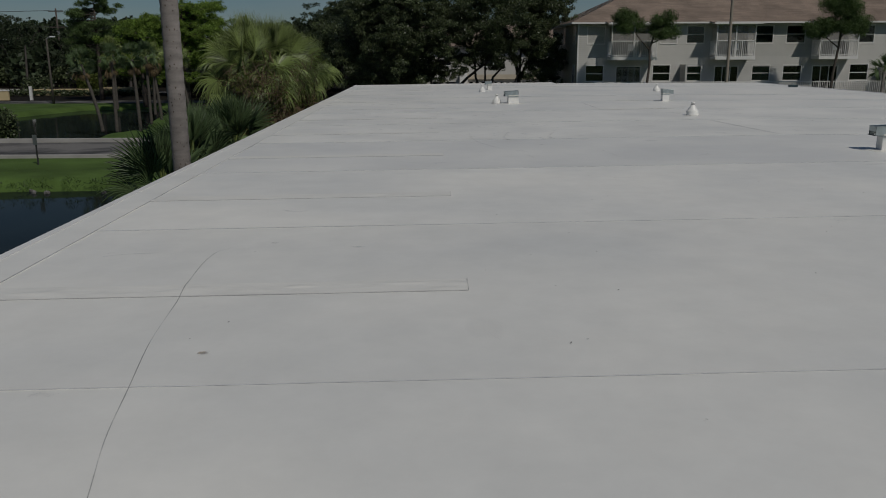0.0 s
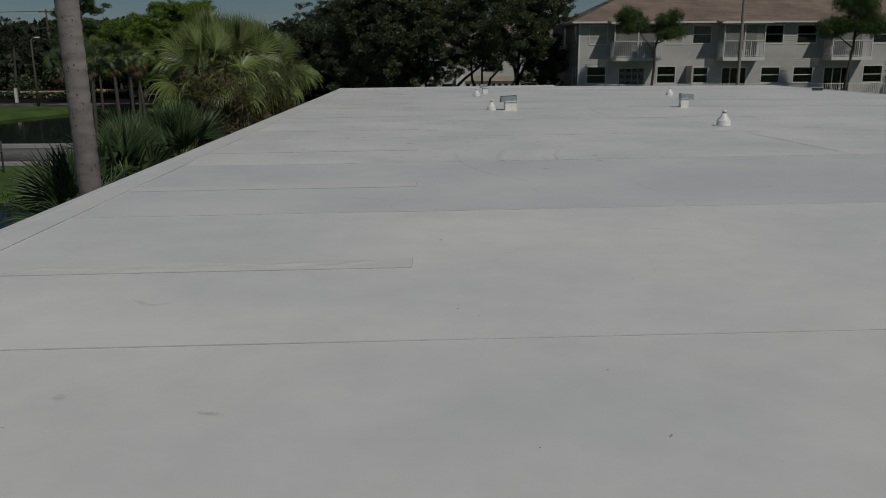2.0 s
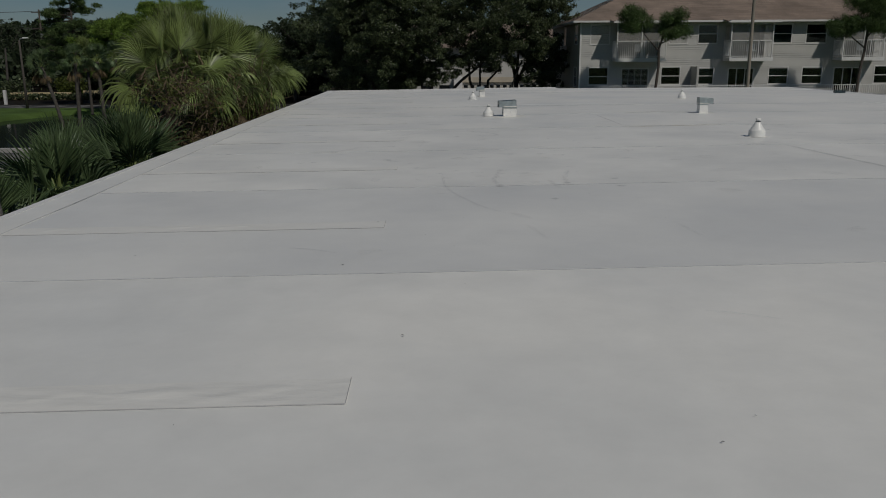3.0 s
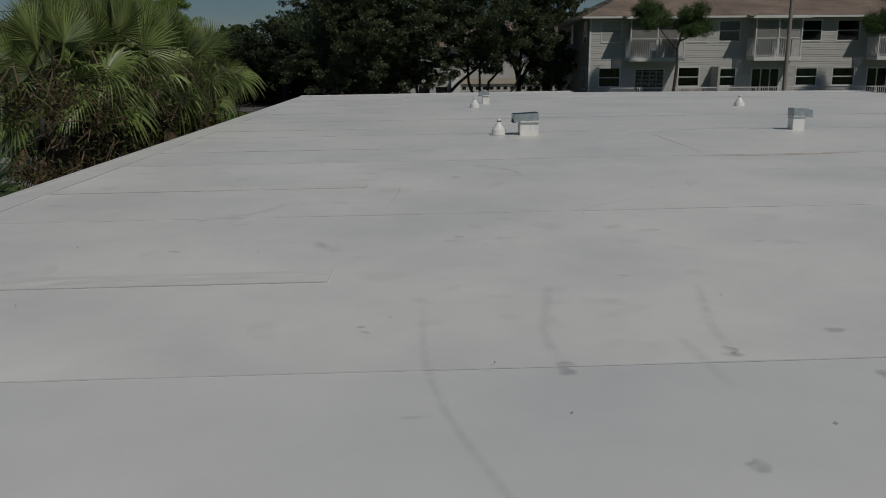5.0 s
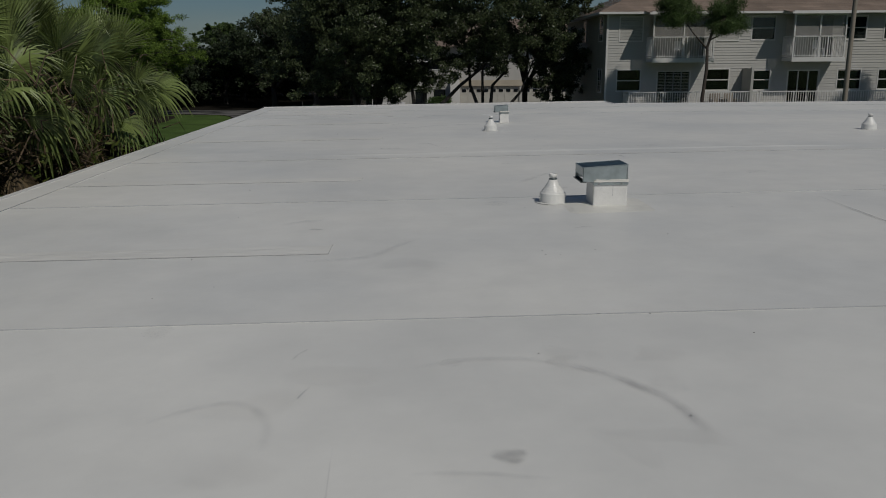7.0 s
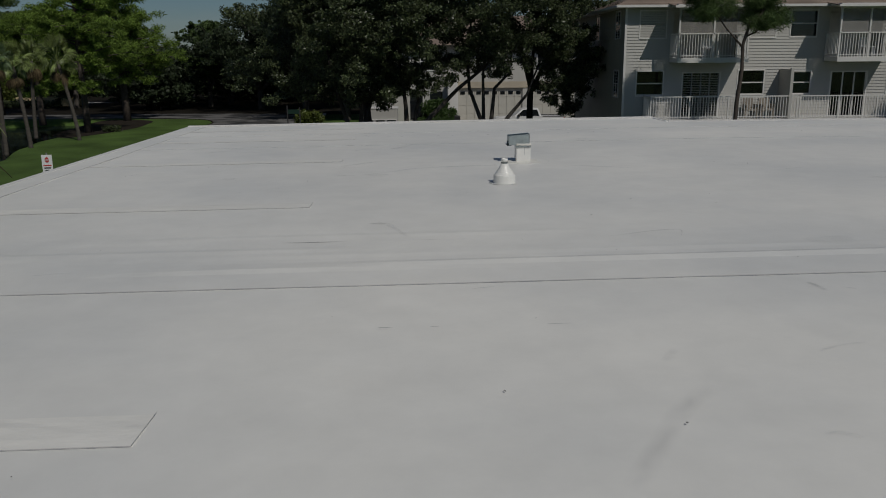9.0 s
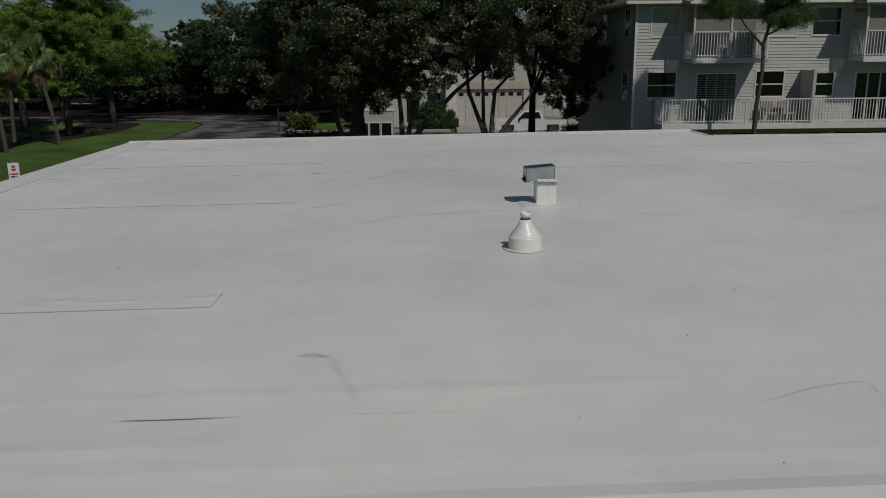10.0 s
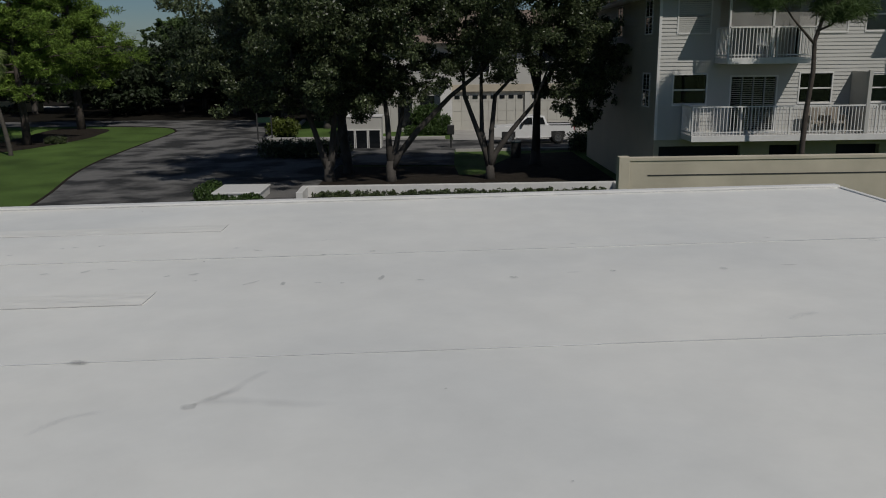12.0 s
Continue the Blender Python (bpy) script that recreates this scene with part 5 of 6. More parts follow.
        faces += [(i + q, i + (q + 1) % 4, j + (q + 1) % 4, j + q) for q in range(4)]
    me = bpy.data.meshes.new(name)
    me.from_pydata([tuple(v) for v in verts], [], faces)
    me.materials.append(M[mat])
    me.materials.append(M["petiole"] if mat != "frond_dead" else M["boots"])
    for i, q in enumerate(me.polygons):
        q.material_index = 1 if i >= nf else 0
    return me


FAN_SHAPES = ((88, 0, 0.6, 0.9, 130, 26, 0.03), (80, 0, 0.62, 0.95, 150, 28, 0.06), (70, 2, 0.64, 0.95, 175, 30, 0.12), (58, 6, 0.66, 0.92, 200, 30, 0.3), (45, 14, 0.7, 0.88, 215, 30, 0.8), (28, 28, 0.75, 0.8, 225, 30, 1.5), (6, 44, 0.8, 0.65, 230, 28, 2.2))
FANS = [fan_leaf("fan_leaf", 3 * s + k, *v, "frond", w) for s, v in enumerate(FAN_SHAPES) for k, w in enumerate((8, 50, -62))]
# same fans in a darker green, standing in for shadow on the pond palms
SHADOW_TONED_FANS = [fan_leaf("fan_leaf", 70 + 3 * s + k, *v, "frond_dark", w) for s, v in enumerate(FAN_SHAPES) for k, w in enumerate((8, 50, -62))]
DARKFANS = [fan_leaf("fan_leaf", 40 + 3 * s + k, *v, "frond_dark", w) for s, v in enumerate(((84, 2, 0.9, 0.6, 95, 16, 0.05), (68, 4, 0.9, 0.62, 110, 18, 0.12), (52, 8, 0.9, 0.65, 130, 18, 0.22), (36, 14, 0.9, 0.65, 145, 20, 0.4), (18, 18, 0.85, 0.65, 150, 20, 0.6), (0, 22, 0.8, 0.6, 150, 20, 0.9))) for k, w in enumerate((20, 66, -72))]
DEADFANS = [fan_leaf("dead_leaf", 30 + s, -20 - 15 * s, 45, 0.7, 0.6, 140, 24, 1.8, "frond_dead") for s in range(3)]


def fan_palm(x, y, crown_z, n, size, seed, label, fans=FANS, trunk_r=0.15, dead=8, trunk_mat="boots", reach=1.0, group="fan palms along the wall", lean=0.0):
    rnd = random.Random(seed)
    t = thing("fan_palm", Matrix.Translation((x, y, 0)), label, "palm", group)
    prof = []
    steps = max(8, int(crown_z / 0.14))
    for i in range(steps + 1):
        prof.append((trunk_r * (1.0 + 0.1 * (i % 2)) * (1.25 - 0.3 * i / steps), -0.1 + (crown_z + 0.05) * i / steps))
    bm = lathe(prof, 12, 0.012, seed)
    for v in bm.verts:
        v.co.x += lean * (v.co.z / crown_z) ** 1.4 if v.co.z > 0 else 0.0
    part("trunk", bm, M[trunk_mat], t, "", True)
    for i in range(n):
        f = ((i + 0.5) / n) ** 1.1
        pick = 3 * int(min(len(fans) // 3 - 1, max(0, f * len(fans) / 3 * reach + rnd.uniform(-0.8, 0.8)))) + rnd.randrange(3)
        az = i * 2.39996 + rnd.uniform(-0.25, 0.25)
        ob = new("leaf", fans[pick])
        ob.parent = t
        s = size * rnd.uniform(0.8, 1.12)
        ob.matrix_local = Matrix.Translation((lean, 0, crown_z - 0.25 * f)) @ Matrix.Rotation(az, 4, "Z") @ Matrix.Rotation(rnd.uniform(-0.18, 0.18), 4, "X") @ Matrix.Rotation(rnd.uniform(-0.14, 0.14), 4, "Y") @ Matrix.Diagonal((s, s, s, 1))
    for i in range(dead):
        ob = new("dead_leaf", rnd.choice(DEADFANS))
        ob.parent = t
        s = size * rnd.uniform(0.75, 1.0)
        ob.matrix_local = Matrix.Translation((lean, 0, crown_z - 0.35 - 0.25 * rnd.random())) @ Matrix.Rotation(rnd.uniform(0, 6.28), 4, "Z") @ Matrix.Diagonal((s, s, s, 1))
    return t


# tall palm standing close to the roof edge
tp = thing("tall_palm", Matrix.Translation((-4.08, 12.75, 0)), "tall grey ringed palm trunk beside the roof edge", "palm")
LEAN_TALL = Vector((0.053, -0.165))


def palm_axis(z):
    return Vector((LEAN_TALL.x * z, LEAN_TALL.y * z, 0))


prof = []
for i in range(150):
    z = i * 0.05
    r = 0.138 - 0.0025 * z + 0.0045 * (1 if i % 3 == 0 else 0) * (0.4 + random.random()) + 0.06 * math.exp(-z * 1.2)
    prof.append((r, z - 0.1))
bm = lathe(prof, 26, 0.0035, 7)
for v in bm.verts:
    v.co += palm_axis(v.co.z)
part("trunk", bm, M["palmbark"], tp, "", True)
rnd = random.Random(77)
pits = bmesh.new()
for i in range(190):
    z, a = rnd.uniform(3.0, 8.5), rnd.uniform(math.pi * 0.9, math.pi * 2.1)
    r = 0.138 - 0.0025 * z + 0.005
    c = palm_axis(z) + Vector((r * math.cos(a), r * math.sin(a), z))
    tg = Vector((-math.sin(a), math.cos(a), 0))
    w, hh = rnd.uniform(0.004, 0.011), rnd.uniform(0.008, 0.024)
    vs = [pits.verts.new(c - tg * w), pits.verts.new(c - Vector((0, 0, hh))), pits.verts.new(c + tg * w), pits.verts.new(c + Vector((0, 0, hh)))]
    pits.faces.new(vs)
tagged(part("scars", pits, M["boots"], tp, "dark scars and pits in the trunk"), kind="stuff")
for i in range(22):
    ob = new("leaf", FANS[i * 21 // 22])
    ob.parent = tp
    ob.matrix_local = Matrix.Translation(palm_axis(11.3) + Vector((0, 0, 11.3))) @ Matrix.Rotation(i * 2.4, 4, "Z") @ Matrix.Diagonal((1.3, 1.3, 1.3, 1))

# fan palms along the pond side of the building
for i, (x, y, z, n, s) in enumerate(((-4.85, 20.9, 4.55, 34, 0.98), (-4.6, 22.2, 4.65, 32, 1.0), (-4.75, 23.6, 4.75, 34, 1.05), (-4.55, 25.1, 4.7, 34, 1.0), (-4.35, 26.8, 4.55, 32, 0.95), (-5.3, 22.4, 4.8, 28, 1.05), (-5.5, 24.6, 4.85, 28, 1.05), (-5.3, 26.4, 4.7, 26, 1.0))):
    fan_palm(x, y, z, n, s, 100 + i, "fan palm with bright green fans and dead brown skirt", reach=0.97, dead=8)
for i, (x, y, z, n, s) in enumerate(((-4.2, 16.8, 3.5, 40, 0.72), (-4.7, 15.4, 3.32, 38, 0.74), (-4.7, 13.6, 3.1, 34, 0.70), (-5.2, 17.0, 3.35, 32, 0.74), (-5.0, 18.6, 3.2, 30, 0.74))):
    fan_palm(x, y, z, n, s, 140 + i, "low dark green palmetto with stiff spiky fans", DARKFANS, 0.12, 3, reach=0.95, group="palmettos along the wall")
# dry vine thicket below the fans
rnd = random.Random(5)
bm = bmesh.new()
for i in range(700):
    y = rnd.uniform(19.0, 28.2)
    p = Vector((-3.75 - abs(rnd.gauss(0, 0.55)), y, rnd.uniform(2.6, 5.1)))
    q = p + Vector((rnd.uniform(-0.35, 0.25), rnd.uniform(-0.6, 0.6), rnd.uniform(-0.4, 0.5)))
    m = (p + q) / 2 + Vector((rnd.uniform(-.1, .1), rnd.uniform(-.1, .1), rnd.uniform(0, .15)))
    tube(bm, [p, m, q], [0.011, 0.009, 0.004], 4)
th_ = thing("dry_thicket", Matrix(), "tangle of dry brown vines and dead leaves under the palms", "thicket", kind="stuff")
part("vines", bm, M["twig"], th_)
cs = [(-4.0 - abs(rnd.gauss(0, 0.6)), rnd.uniform(18.8, 28.2), rnd.uniform(1.0, 4.85)) for i in range(230)]
leaves("dead_leaves", cs, [rnd.uniform(0.25, 0.45) for c in cs], 26000, 0.06, M["frond_dead"], th_, 9, 0.8, 0.13, 0.1)
leaves("green_leaves", cs, [rnd.uniform(0.25, 0.5) for c in cs], 11000, 0.05, M["oakleaf_warm"], th_, 10, 0.8, 0.3, 0.1)

# live oaks beyond the far edge
oak(-3.0, 62.2, 11.5, 5.5, 0.23, 1, lean=(-1.0, -0.6), n_leaf=125000, leaf=0.066, crown_low=0.25, limbs=(((-0.25, 0, 1.2), (-0.55, 0, 2.2), (-1.2, 0, 4.2), (-1.5, 0, 6.5)), ((0.15, 0, 1.2), (0.3, 0, 2.5), (0.5, 0.2, 4.5), (0.2, 0.3, 7)), ((0.3, 0.4, 1.5), (0.9, 1.0, 3.6), (1.0, 1.6, 6))))
oak(-2.4, 64.5, 11.0, 5.5, 0.22, 2, lean=(-0.6, 1.5), n_leaf=45000, leaf=0.07)
oak(-0.3, 61.9, 11.5, 4.6, 0.22, 3, lean=(-0.9, 0.0), n_leaf=105000, leaf=0.063, crown_low=0.24, limbs=(((0.4, 0, 1.2), (1.2, 0, 2.2), (2.6, 0, 3.6), (4.0, 0, 4.7), (5.0, 0.2, 6.0)), ((-0.05, 0, 1.4), (-0.1, 0, 2.7), (-0.3, 0, 4.6), (-0.6, 0.2, 7)), ((0.2, 0.1, 1.3), (0.55, 0.3, 3.0), (0.4, 0.4, 5.5))))
oak(4.0, 62.1, 10.5, 4.2, 0.2, 4, lean=(0.4, 0.4), n_leaf=100000, leaf=0.063, forks=6, crown_low=0.4, clump=1.3, limbs=(((-0.2, 0, 1.2), (-0.46, 0, 1.9), (-1.1, 0, 3.6), (-1.2, 0, 5.4), (-1.0, 0, 7)), ((-0.15, 0.2, 1.2), (-0.34, 0.2, 2.05), (-0.37, 0.3, 4.15), (-0.2, 0.5, 7)), ((0.2, 0, 1.1), (1.0, 0, 2.2), (1.9, 0, 3.27), (2.6, 0.2, 5)), ((0.02, -0.1, 1.2), (0.05, -0.1, 2.05), (0.2, -0.1, 3.6), (0.93, 0, 4.35), (1.2, 0, 6))))
oak(6.6, 66.6, 11.5, 2.3, 0.27, 5, lean=(1.4, -4.0), n_leaf=85000, leaf=0.064, crown_low=0.17, shape=0.9, clump=1.6, limbs=(((0, -0.05, 1.2), (0.02, -0.2, 3.0), (0.05, -0.6, 5.0), (0.3, -1.4, 8.0)), ((0.0, -0.3, 3.2), (0.6, -1.0, 4.6), (1.4, -2.2, 6.5)), ((0.0, -0.3, 3.6), (-0.5, -0.7, 5.2), (-0.8, -1.4, 7.0))))
oak(-6.2, 89.0, 11.5, 6.0, 0.3, 6, n_leaf=52000, leaf=0.10, crown_low=0.45, mat="farleaf")
oak(-11.5, 101, 11.0, 6.5, 0.3, 7, n_leaf=40000, leaf=0.12, crown_low=0.42, mat="farleaf")
for i, (x, y, h, s) in enumerate(((-16.5, 104, 9.2, 7.0), (-28, 107, 5.2, 6.0), (-38, 110, 9.3, 7.0), (-62, 150, 11.6, 9), (-7, 106, 10.5, 7.5), (2, 104, 11, 7), (-78, 151, 12.0, 9), (-22, 114, 6.4, 7), (-92, 156, 12.2, 9.5), (-108, 160, 12.5, 10))):
    near = i in (0, 4, 7)
    oak(x, y, h, s, 0.3, 20 + i, n_leaf=32000 if near else 15000, leaf=0.13 if near else 0.2, crown_low=0.42 if near else 0.12, mat="farleaf", label="dark broad tree at the wood's edge")
for i in range(11):
    oak(-96 + 10.5 * i, (122 if i > 5 else 163) + 5 * (i % 2), (5.6 if i < 8 else 9.2) if i > 5 else (12, 12, 12, 12, 8.5, 6.5)[i], 9.0, 0.3, 60 + i, n_leaf=12000 if i > 5 else 6000, leaf=0.3 if i > 5 else 0.5, crown_low=0.16, mat="farleaf", label="dark broad tree deep in the wood")
oak(-23.3, 110, 9.2, 3.5, 0.25, 90, n_leaf=34000, leaf=0.13, crown_low=0.35, mat="pineleaf_dark", label="rounded green tree above the wood's edge")
# bright green pines and palms on the pond bank
pine(-24.3, 79.5, 10.6, 1, 60, 3.8, 0.24, 50000, 0.165, 0.33, label="tall bright green pine on the pond bank")
pine(-25.6, 91.0, 11.2, 2, 66, 5.0, 0.3, 52000, 0.18, 0.36, label="tall bright green pine on the pond bank")
pine(-31.5, 88.0, 9.6, 3, 54, 4.4, 0.26, 40000, 0.18, 0.36, label="tall bright green pine on the pond bank")
pine(-41.0, 100.0, 12.8, 4, 60, 4.0, 0.26, 40000, 0.17, 0.3, mat="pineleaf_dark", label="tall pine above the pond palms")
for i, (x, y, z, s, lx) in enumerate(((-24.4, 58.9, 4.8, 0.8, -1.1), (-23.3, 58.8, 5.0, 0.82, 0.1), (-21.6, 58.8, 5.1, 0.78, -0.15), (-23.2, 65.7, 5.3, 0.85, 0.0), (-22.5, 73.8, 5.2, 1.1, -0.9), (-23.6, 69.4, 4.9, 1.0, -0.5), (-26.4, 76, 5.2, 1.0, 0.3), (-33, 84, 5.5, 1.2, 0.0))):
    # first four palms get the shadow-darkened leaf copies
    fan_palm(x, y, z, 26, s, 200 + i, "slim cabbage palm with drooping fans on the pond bank", SHADOW_TONED_FANS if i < 4 else FANS, 0.10, 9, "palmdark", 1.05, "cabbage palms by the pond", lx)
# pines before the apartments
def clump_pine(x, y, trunk, limbs, seed, r=0.095, n_leaf=9000, label="slender pine with two tufted heads before the apartments"):
    """A bare slender trunk along a path, with limbs that end in tufted heads (centre, radius)."""
    rnd = random.Random(seed)
    t = thing("pine_tree", Matrix.Translation((x, y, 0)), label, "tree", "pines before the apartments")
    bm = bmesh.new()
    tube(bm, trunk, [r * (1.1 - 0.5 * i / (len(trunk) - 1)) for i in range(len(trunk))], 10)
    cs, rs = [], []
    for start, centre, rad in limbs:
        s, c = Vector(start), Vector(centre)
        tube(bm, [s, s.lerp(c, 0.5) + Vector((0, 0, -0.1)), c], [r * 0.5, r * 0.35, r * 0.12], 7)
        for k in range(12):
            d = Vector((rnd.gauss(0, 1), rnd.gauss(0, 1), rnd.gauss(0, 0.8))).normalized() * rad * rnd.uniform(0.35, 0.85)
            cs.append(tuple(c + d))
            rs.append(rad * rnd.uniform(0.3, 0.6))
            tube(bm, [c.lerp(s, 0.15), c + d], [r * 0.14, r * 0.05], 4)
    part("trunk", bm, M["pinebark"], t, "thin brown trunk", True)
    leaves("crown", cs, rs, n_leaf * 2, 0.17, M["pineleaf_dark"], t, seed, 0.9, 0.055, 0.0)
    return t


clump_pine(13.9, 54.2, [(0, 0, -0.1), (-0.02, 0, 1.5), (0.0, 0, 3.2), (0.12, 0, 4.6), (0.08, 0, 5.6), (0.35, 0, 6.6)],
           [((0.08, 0, 5.5), (-1.45, 0.1, 7.35), 0.95), ((0.3, 0, 6.5), (0.95, 0.1, 7.0), 1.0), ((0.1, 0, 5.9), (0.95, -0.2, 6.5), 0.6)], 31)
clump_pine(25.5, 52.9, [(0, 0, -0.1), (0.05, 0, 2.0), (0.1, 0, 4.0), (0.3, 0, 5.6), (0.35, 0, 7.2)],
           [((0.3, 0, 5.6), (-1.2, 0, 6.9), 0.95), ((0.32, 0, 6.2), (1.2, 0, 7.4), 1.0), ((0.34, 0, 6.8), (0.1, 0, 8.2), 1.1), ((0.33, 0, 6.0), (0.3, -0.3, 7.3), 0.9)], 32, 0.1, 14000, "slender pine with a rounded tufted head before the apartments")
# small palm by the decks
fan_palm(29.8, 54.5, 4.1, 20, 0.8, 300, "small palm beside the apartment decks", DARKFANS, 0.1, 0, "palmbark", 1.0, "deck palms")

# ---- poles, lamps and signs ----
wp = thing("wooden_pole", Matrix.Translation((15.3, 43.2, 0)), "weathered wooden pole with short crossed arms", "pole")
part("shaft", lathe([(0.095, -0.2), (0.09, 2), (0.082, 5), (0.07, 8.3), (0.06, 9.6)], 14, 0.004, 3), M["wood"], wp, "", True)
bm = bmesh.new()
tube(bm, [(0, 0, 8.35), (-0.45, 0, 8.95)], [0.05, 0.03], 6)
tube(bm, [(0, 0, 8.35), (0.45, 0, 8.95)], [0.05, 0.03], 6)
part("brace", bm, M["wood"], wp)

lp = thing("street_lamp", Matrix.Translation((-44, 93.5, 0)), "tall concrete street lamp with one short arm", "street lamp")
part("pole", lathe([(0.15, -0.1), (0.12, 3), (0.09, 7.2)], 12), M["palmdark"], lp, "", True)
bm = bmesh.new()
tube(bm, [(0, 0, 7.1), (0.15, 0, 7.35), (0.5, 0, 7.42)], [0.07, 0.06, 0.05], 7)
part("arm", bm, M["steel"], lp)
part("lamp_head", boxes((0.4, 1.0, -0.13, 0.13, 7.36, 7.5), bevel=0.05), M["signwhite"], lp)

up = thing("utility_pole", Matrix.Translation((-71.5, 157, 0)), "tall wooden utility pole with two crossarms and wires", "utility pole")
part("shaft", lathe([(0.22, -0.2), (0.19, 6), (0.14, 14.0)], 10), M["pinebark"], up, "", True)
for z in (10.6, 13.5):
    part("crossarm", boxes((-1.4, 1.4, -0.08, 0.08, z - 0.08, z + 0.08)), M["pinebark"], up)
    for k in (-1.3, 1.3):
        bm = bmesh.new()
        tube(bm, [(k + 60 * s / 6 * -1, -3 * s, z + 0.15 - 0.035 * s * (12 - s)) for s in range(13)], [0.022] * 13, 4)
        tube(bm, [(k - 12 * s / 6, 20 * s, z + 0.15 - 0.035 * s * (12 - s)) for s in range(13)], [0.022] * 13, 4)
        part("wire", bm, M["drip"], up)
part("transformer", lathe([(0.28, 9.0), (0.28, 9.9)], 12), M["steel"], up)

sg = thing("road_sign", Matrix.Translation((-20.1, 40.3, 0)) @ Matrix.Rotation(radians(-35), 4, "Z"), "small road sign seen from behind on a dark post", "sign")
part("post", boxes((-0.03, 0.03, -0.03, 0.03, -0.1, 1.45)), M["drip"], sg)
part("plate", boxes((-0.2, 0.2, -0.045, -0.033, 1.0, 1.5), bevel=0.004), M["steel"], sg)
ns = thing("lake_sign", Matrix.Translation((-15.9, 55.0, 0)) @ Matrix.Rotation(radians(12), 4, "Z") @ Matrix.Diagonal((0.85, 1, 1.22, 1)), "white warning sign with a red disc on a short post", "sign")
part("post", boxes((-0.03, 0.03, 0.0, 0.05, -0.1, 1.05)), M["steel"], ns)
part("plate", boxes((-0.25, 0.25, -0.016, -0.002, 0.3, 0.98), bevel=0.004), M["signwhite"], ns)
bm = lathe([(0.105, 0.0), (0.105, 0.004)], 8)
bmesh.ops.transform(bm, matrix=Matrix.Translation((0, -0.017, 0.80)) @ Matrix.Rotation(radians(90), 4, "X"), verts=bm.verts)
part("disc", bm, M["signred"], ns, "red octagon")
part("disc_bar", boxes((-0.085, 0.085, -0.026, -0.0225, 0.785, 0.815)), M["signwhite"], ns)
for k, z in enumerate((0.58, 0.49, 0.40)):
    part("text_bar", boxes((-0.19 + 0.03 * k, 0.19 - 0.03 * k, -0.02, -0.0165, z, z + 0.045)), M["signblack"] if k else M["signred"], ns)
gs = thing("green_sign", Matrix.Translation((-9.9, 80.9, 0)), "dark green board sign on two posts by the lawn", "sign")
part("board", boxes((0.1, 0.95, -0.03, 0.03, 1.12, 1.45), bevel=0.01), M["signgreen"], gs)
for k in (0.02, 0.95):
    part("post", boxes((k, k + 0.08, -0.04, 0.04, -0.1, 1.75 if k < 0.5 else 1.6)), M["drip"], gs)
mb = thing("letter_box", Matrix.Translation((2.7, 74.4, 0)), "black letter box on a post at the kerb", "letter box")
part("post", boxes((-0.05, 0.05, -0.05, 0.05, -0.1, 0.9)), M["bin"], mb)
part("box", boxes((-0.2, 0.2, -0.18, 0.18, 0.8, 1.35), bevel=0.04), M["bin"], mb)
mb2 = thing("meter_box", Matrix.Translation((5.95, 69.5, 0)), "low dark utility pedestal on the shaded lawn", "utility box")
part("body", boxes((-0.25, 0.25, -0.2, 0.2, -0.02, 0.8), bevel=0.03), M["bin"], mb2)
part("lid", boxes((-0.28, 0.28, -0.23, 0.23, 0.8, 0.88), bevel=0.02), M["darkmetal"], mb2)
cw = thing("cream_wall", Matrix.Translation((-78, 101, 0)), "yellow painted block wall by the road", "wall", kind="structure")
part("wall_body", boxes((0, 25, 0, 0.3, -0.1, 1.15), bevel=0.02), M["yellowwall"], cw)
part("wall_cap", boxes((-0.05, 25.05, -0.05, 0.35, 1.15, 1.25), bevel=0.02), M["trim"], cw)
lw = thing("low_wall", Matrix.Translation((-56, 113.4, 0)), "low pale yellow wall behind the hedge", "wall", kind="structure")
part("wall_body", boxes((0, 8, 0, 0.3, -0.1, 0.9), (9.5, 17, 0.4, 0.7, -0.1, 1.1), bevel=0.02), M["yellowwall"], lw)
gp = thing("gate_post", Matrix.Translation((-50.2, 101, 0)), "square white painted gate post by the road", "post")
part("shaft", boxes((-0.15, 0.15, -0.15, 0.15, -0.1, 1.7), bevel=0.02), M["trim"], gp)


# ---- hedges and shrubs ----
def hedge(x0, x1, y0, y1, z1, n, seed, label, z0=0.0, mat="hedgeleaf", leaf=0.06, parent_name="hedge"):
    rnd = random.Random(seed)
    t = thing(parent_name, Matrix.Translation(((x0 + x1) / 2, (y0 + y1) / 2, z0)), label, "hedge")
    cx, cy = (x0 + x1) / 2, (y0 + y1) / 2
    cs, rs = [], []
    r = min(y1 - y0, z1) * 0.36
    for i in range(max(8, int((x1 - x0) * (y1 - y0) * z1 * 5 / r ** 1.5 * 0.8))):
        cs.append((rnd.uniform(x0 + r, x1 - r) - cx if x1 - x0 > 2 * r else 0, rnd.uniform(y0 + r, y1 - r) - cy if y1 - y0 > 2 * r else 0, rnd.uniform(r * 0.7, max(r * 0.8, z1 - r * 0.85))))
        rs.append(r * rnd.uniform(0.75, 1.1))
    bm = bmesh.new()
    for i in range(10):
        a = Vector((rnd.uniform(x0, x1) - cx, rnd.uniform(y0 * 0.7 + y1 * 0.3, y1 * 0.7 + y0 * 0.3) - cy, -0.05))
        tube(bm, [a, a + Vector((rnd.uniform(-.1, .1), rnd.uniform(-.1, .1), z1 * 0.6))], [0.02, 0.008], 5)
    tagged(part("stems", bm, M["bark"], t), kind="stuff")
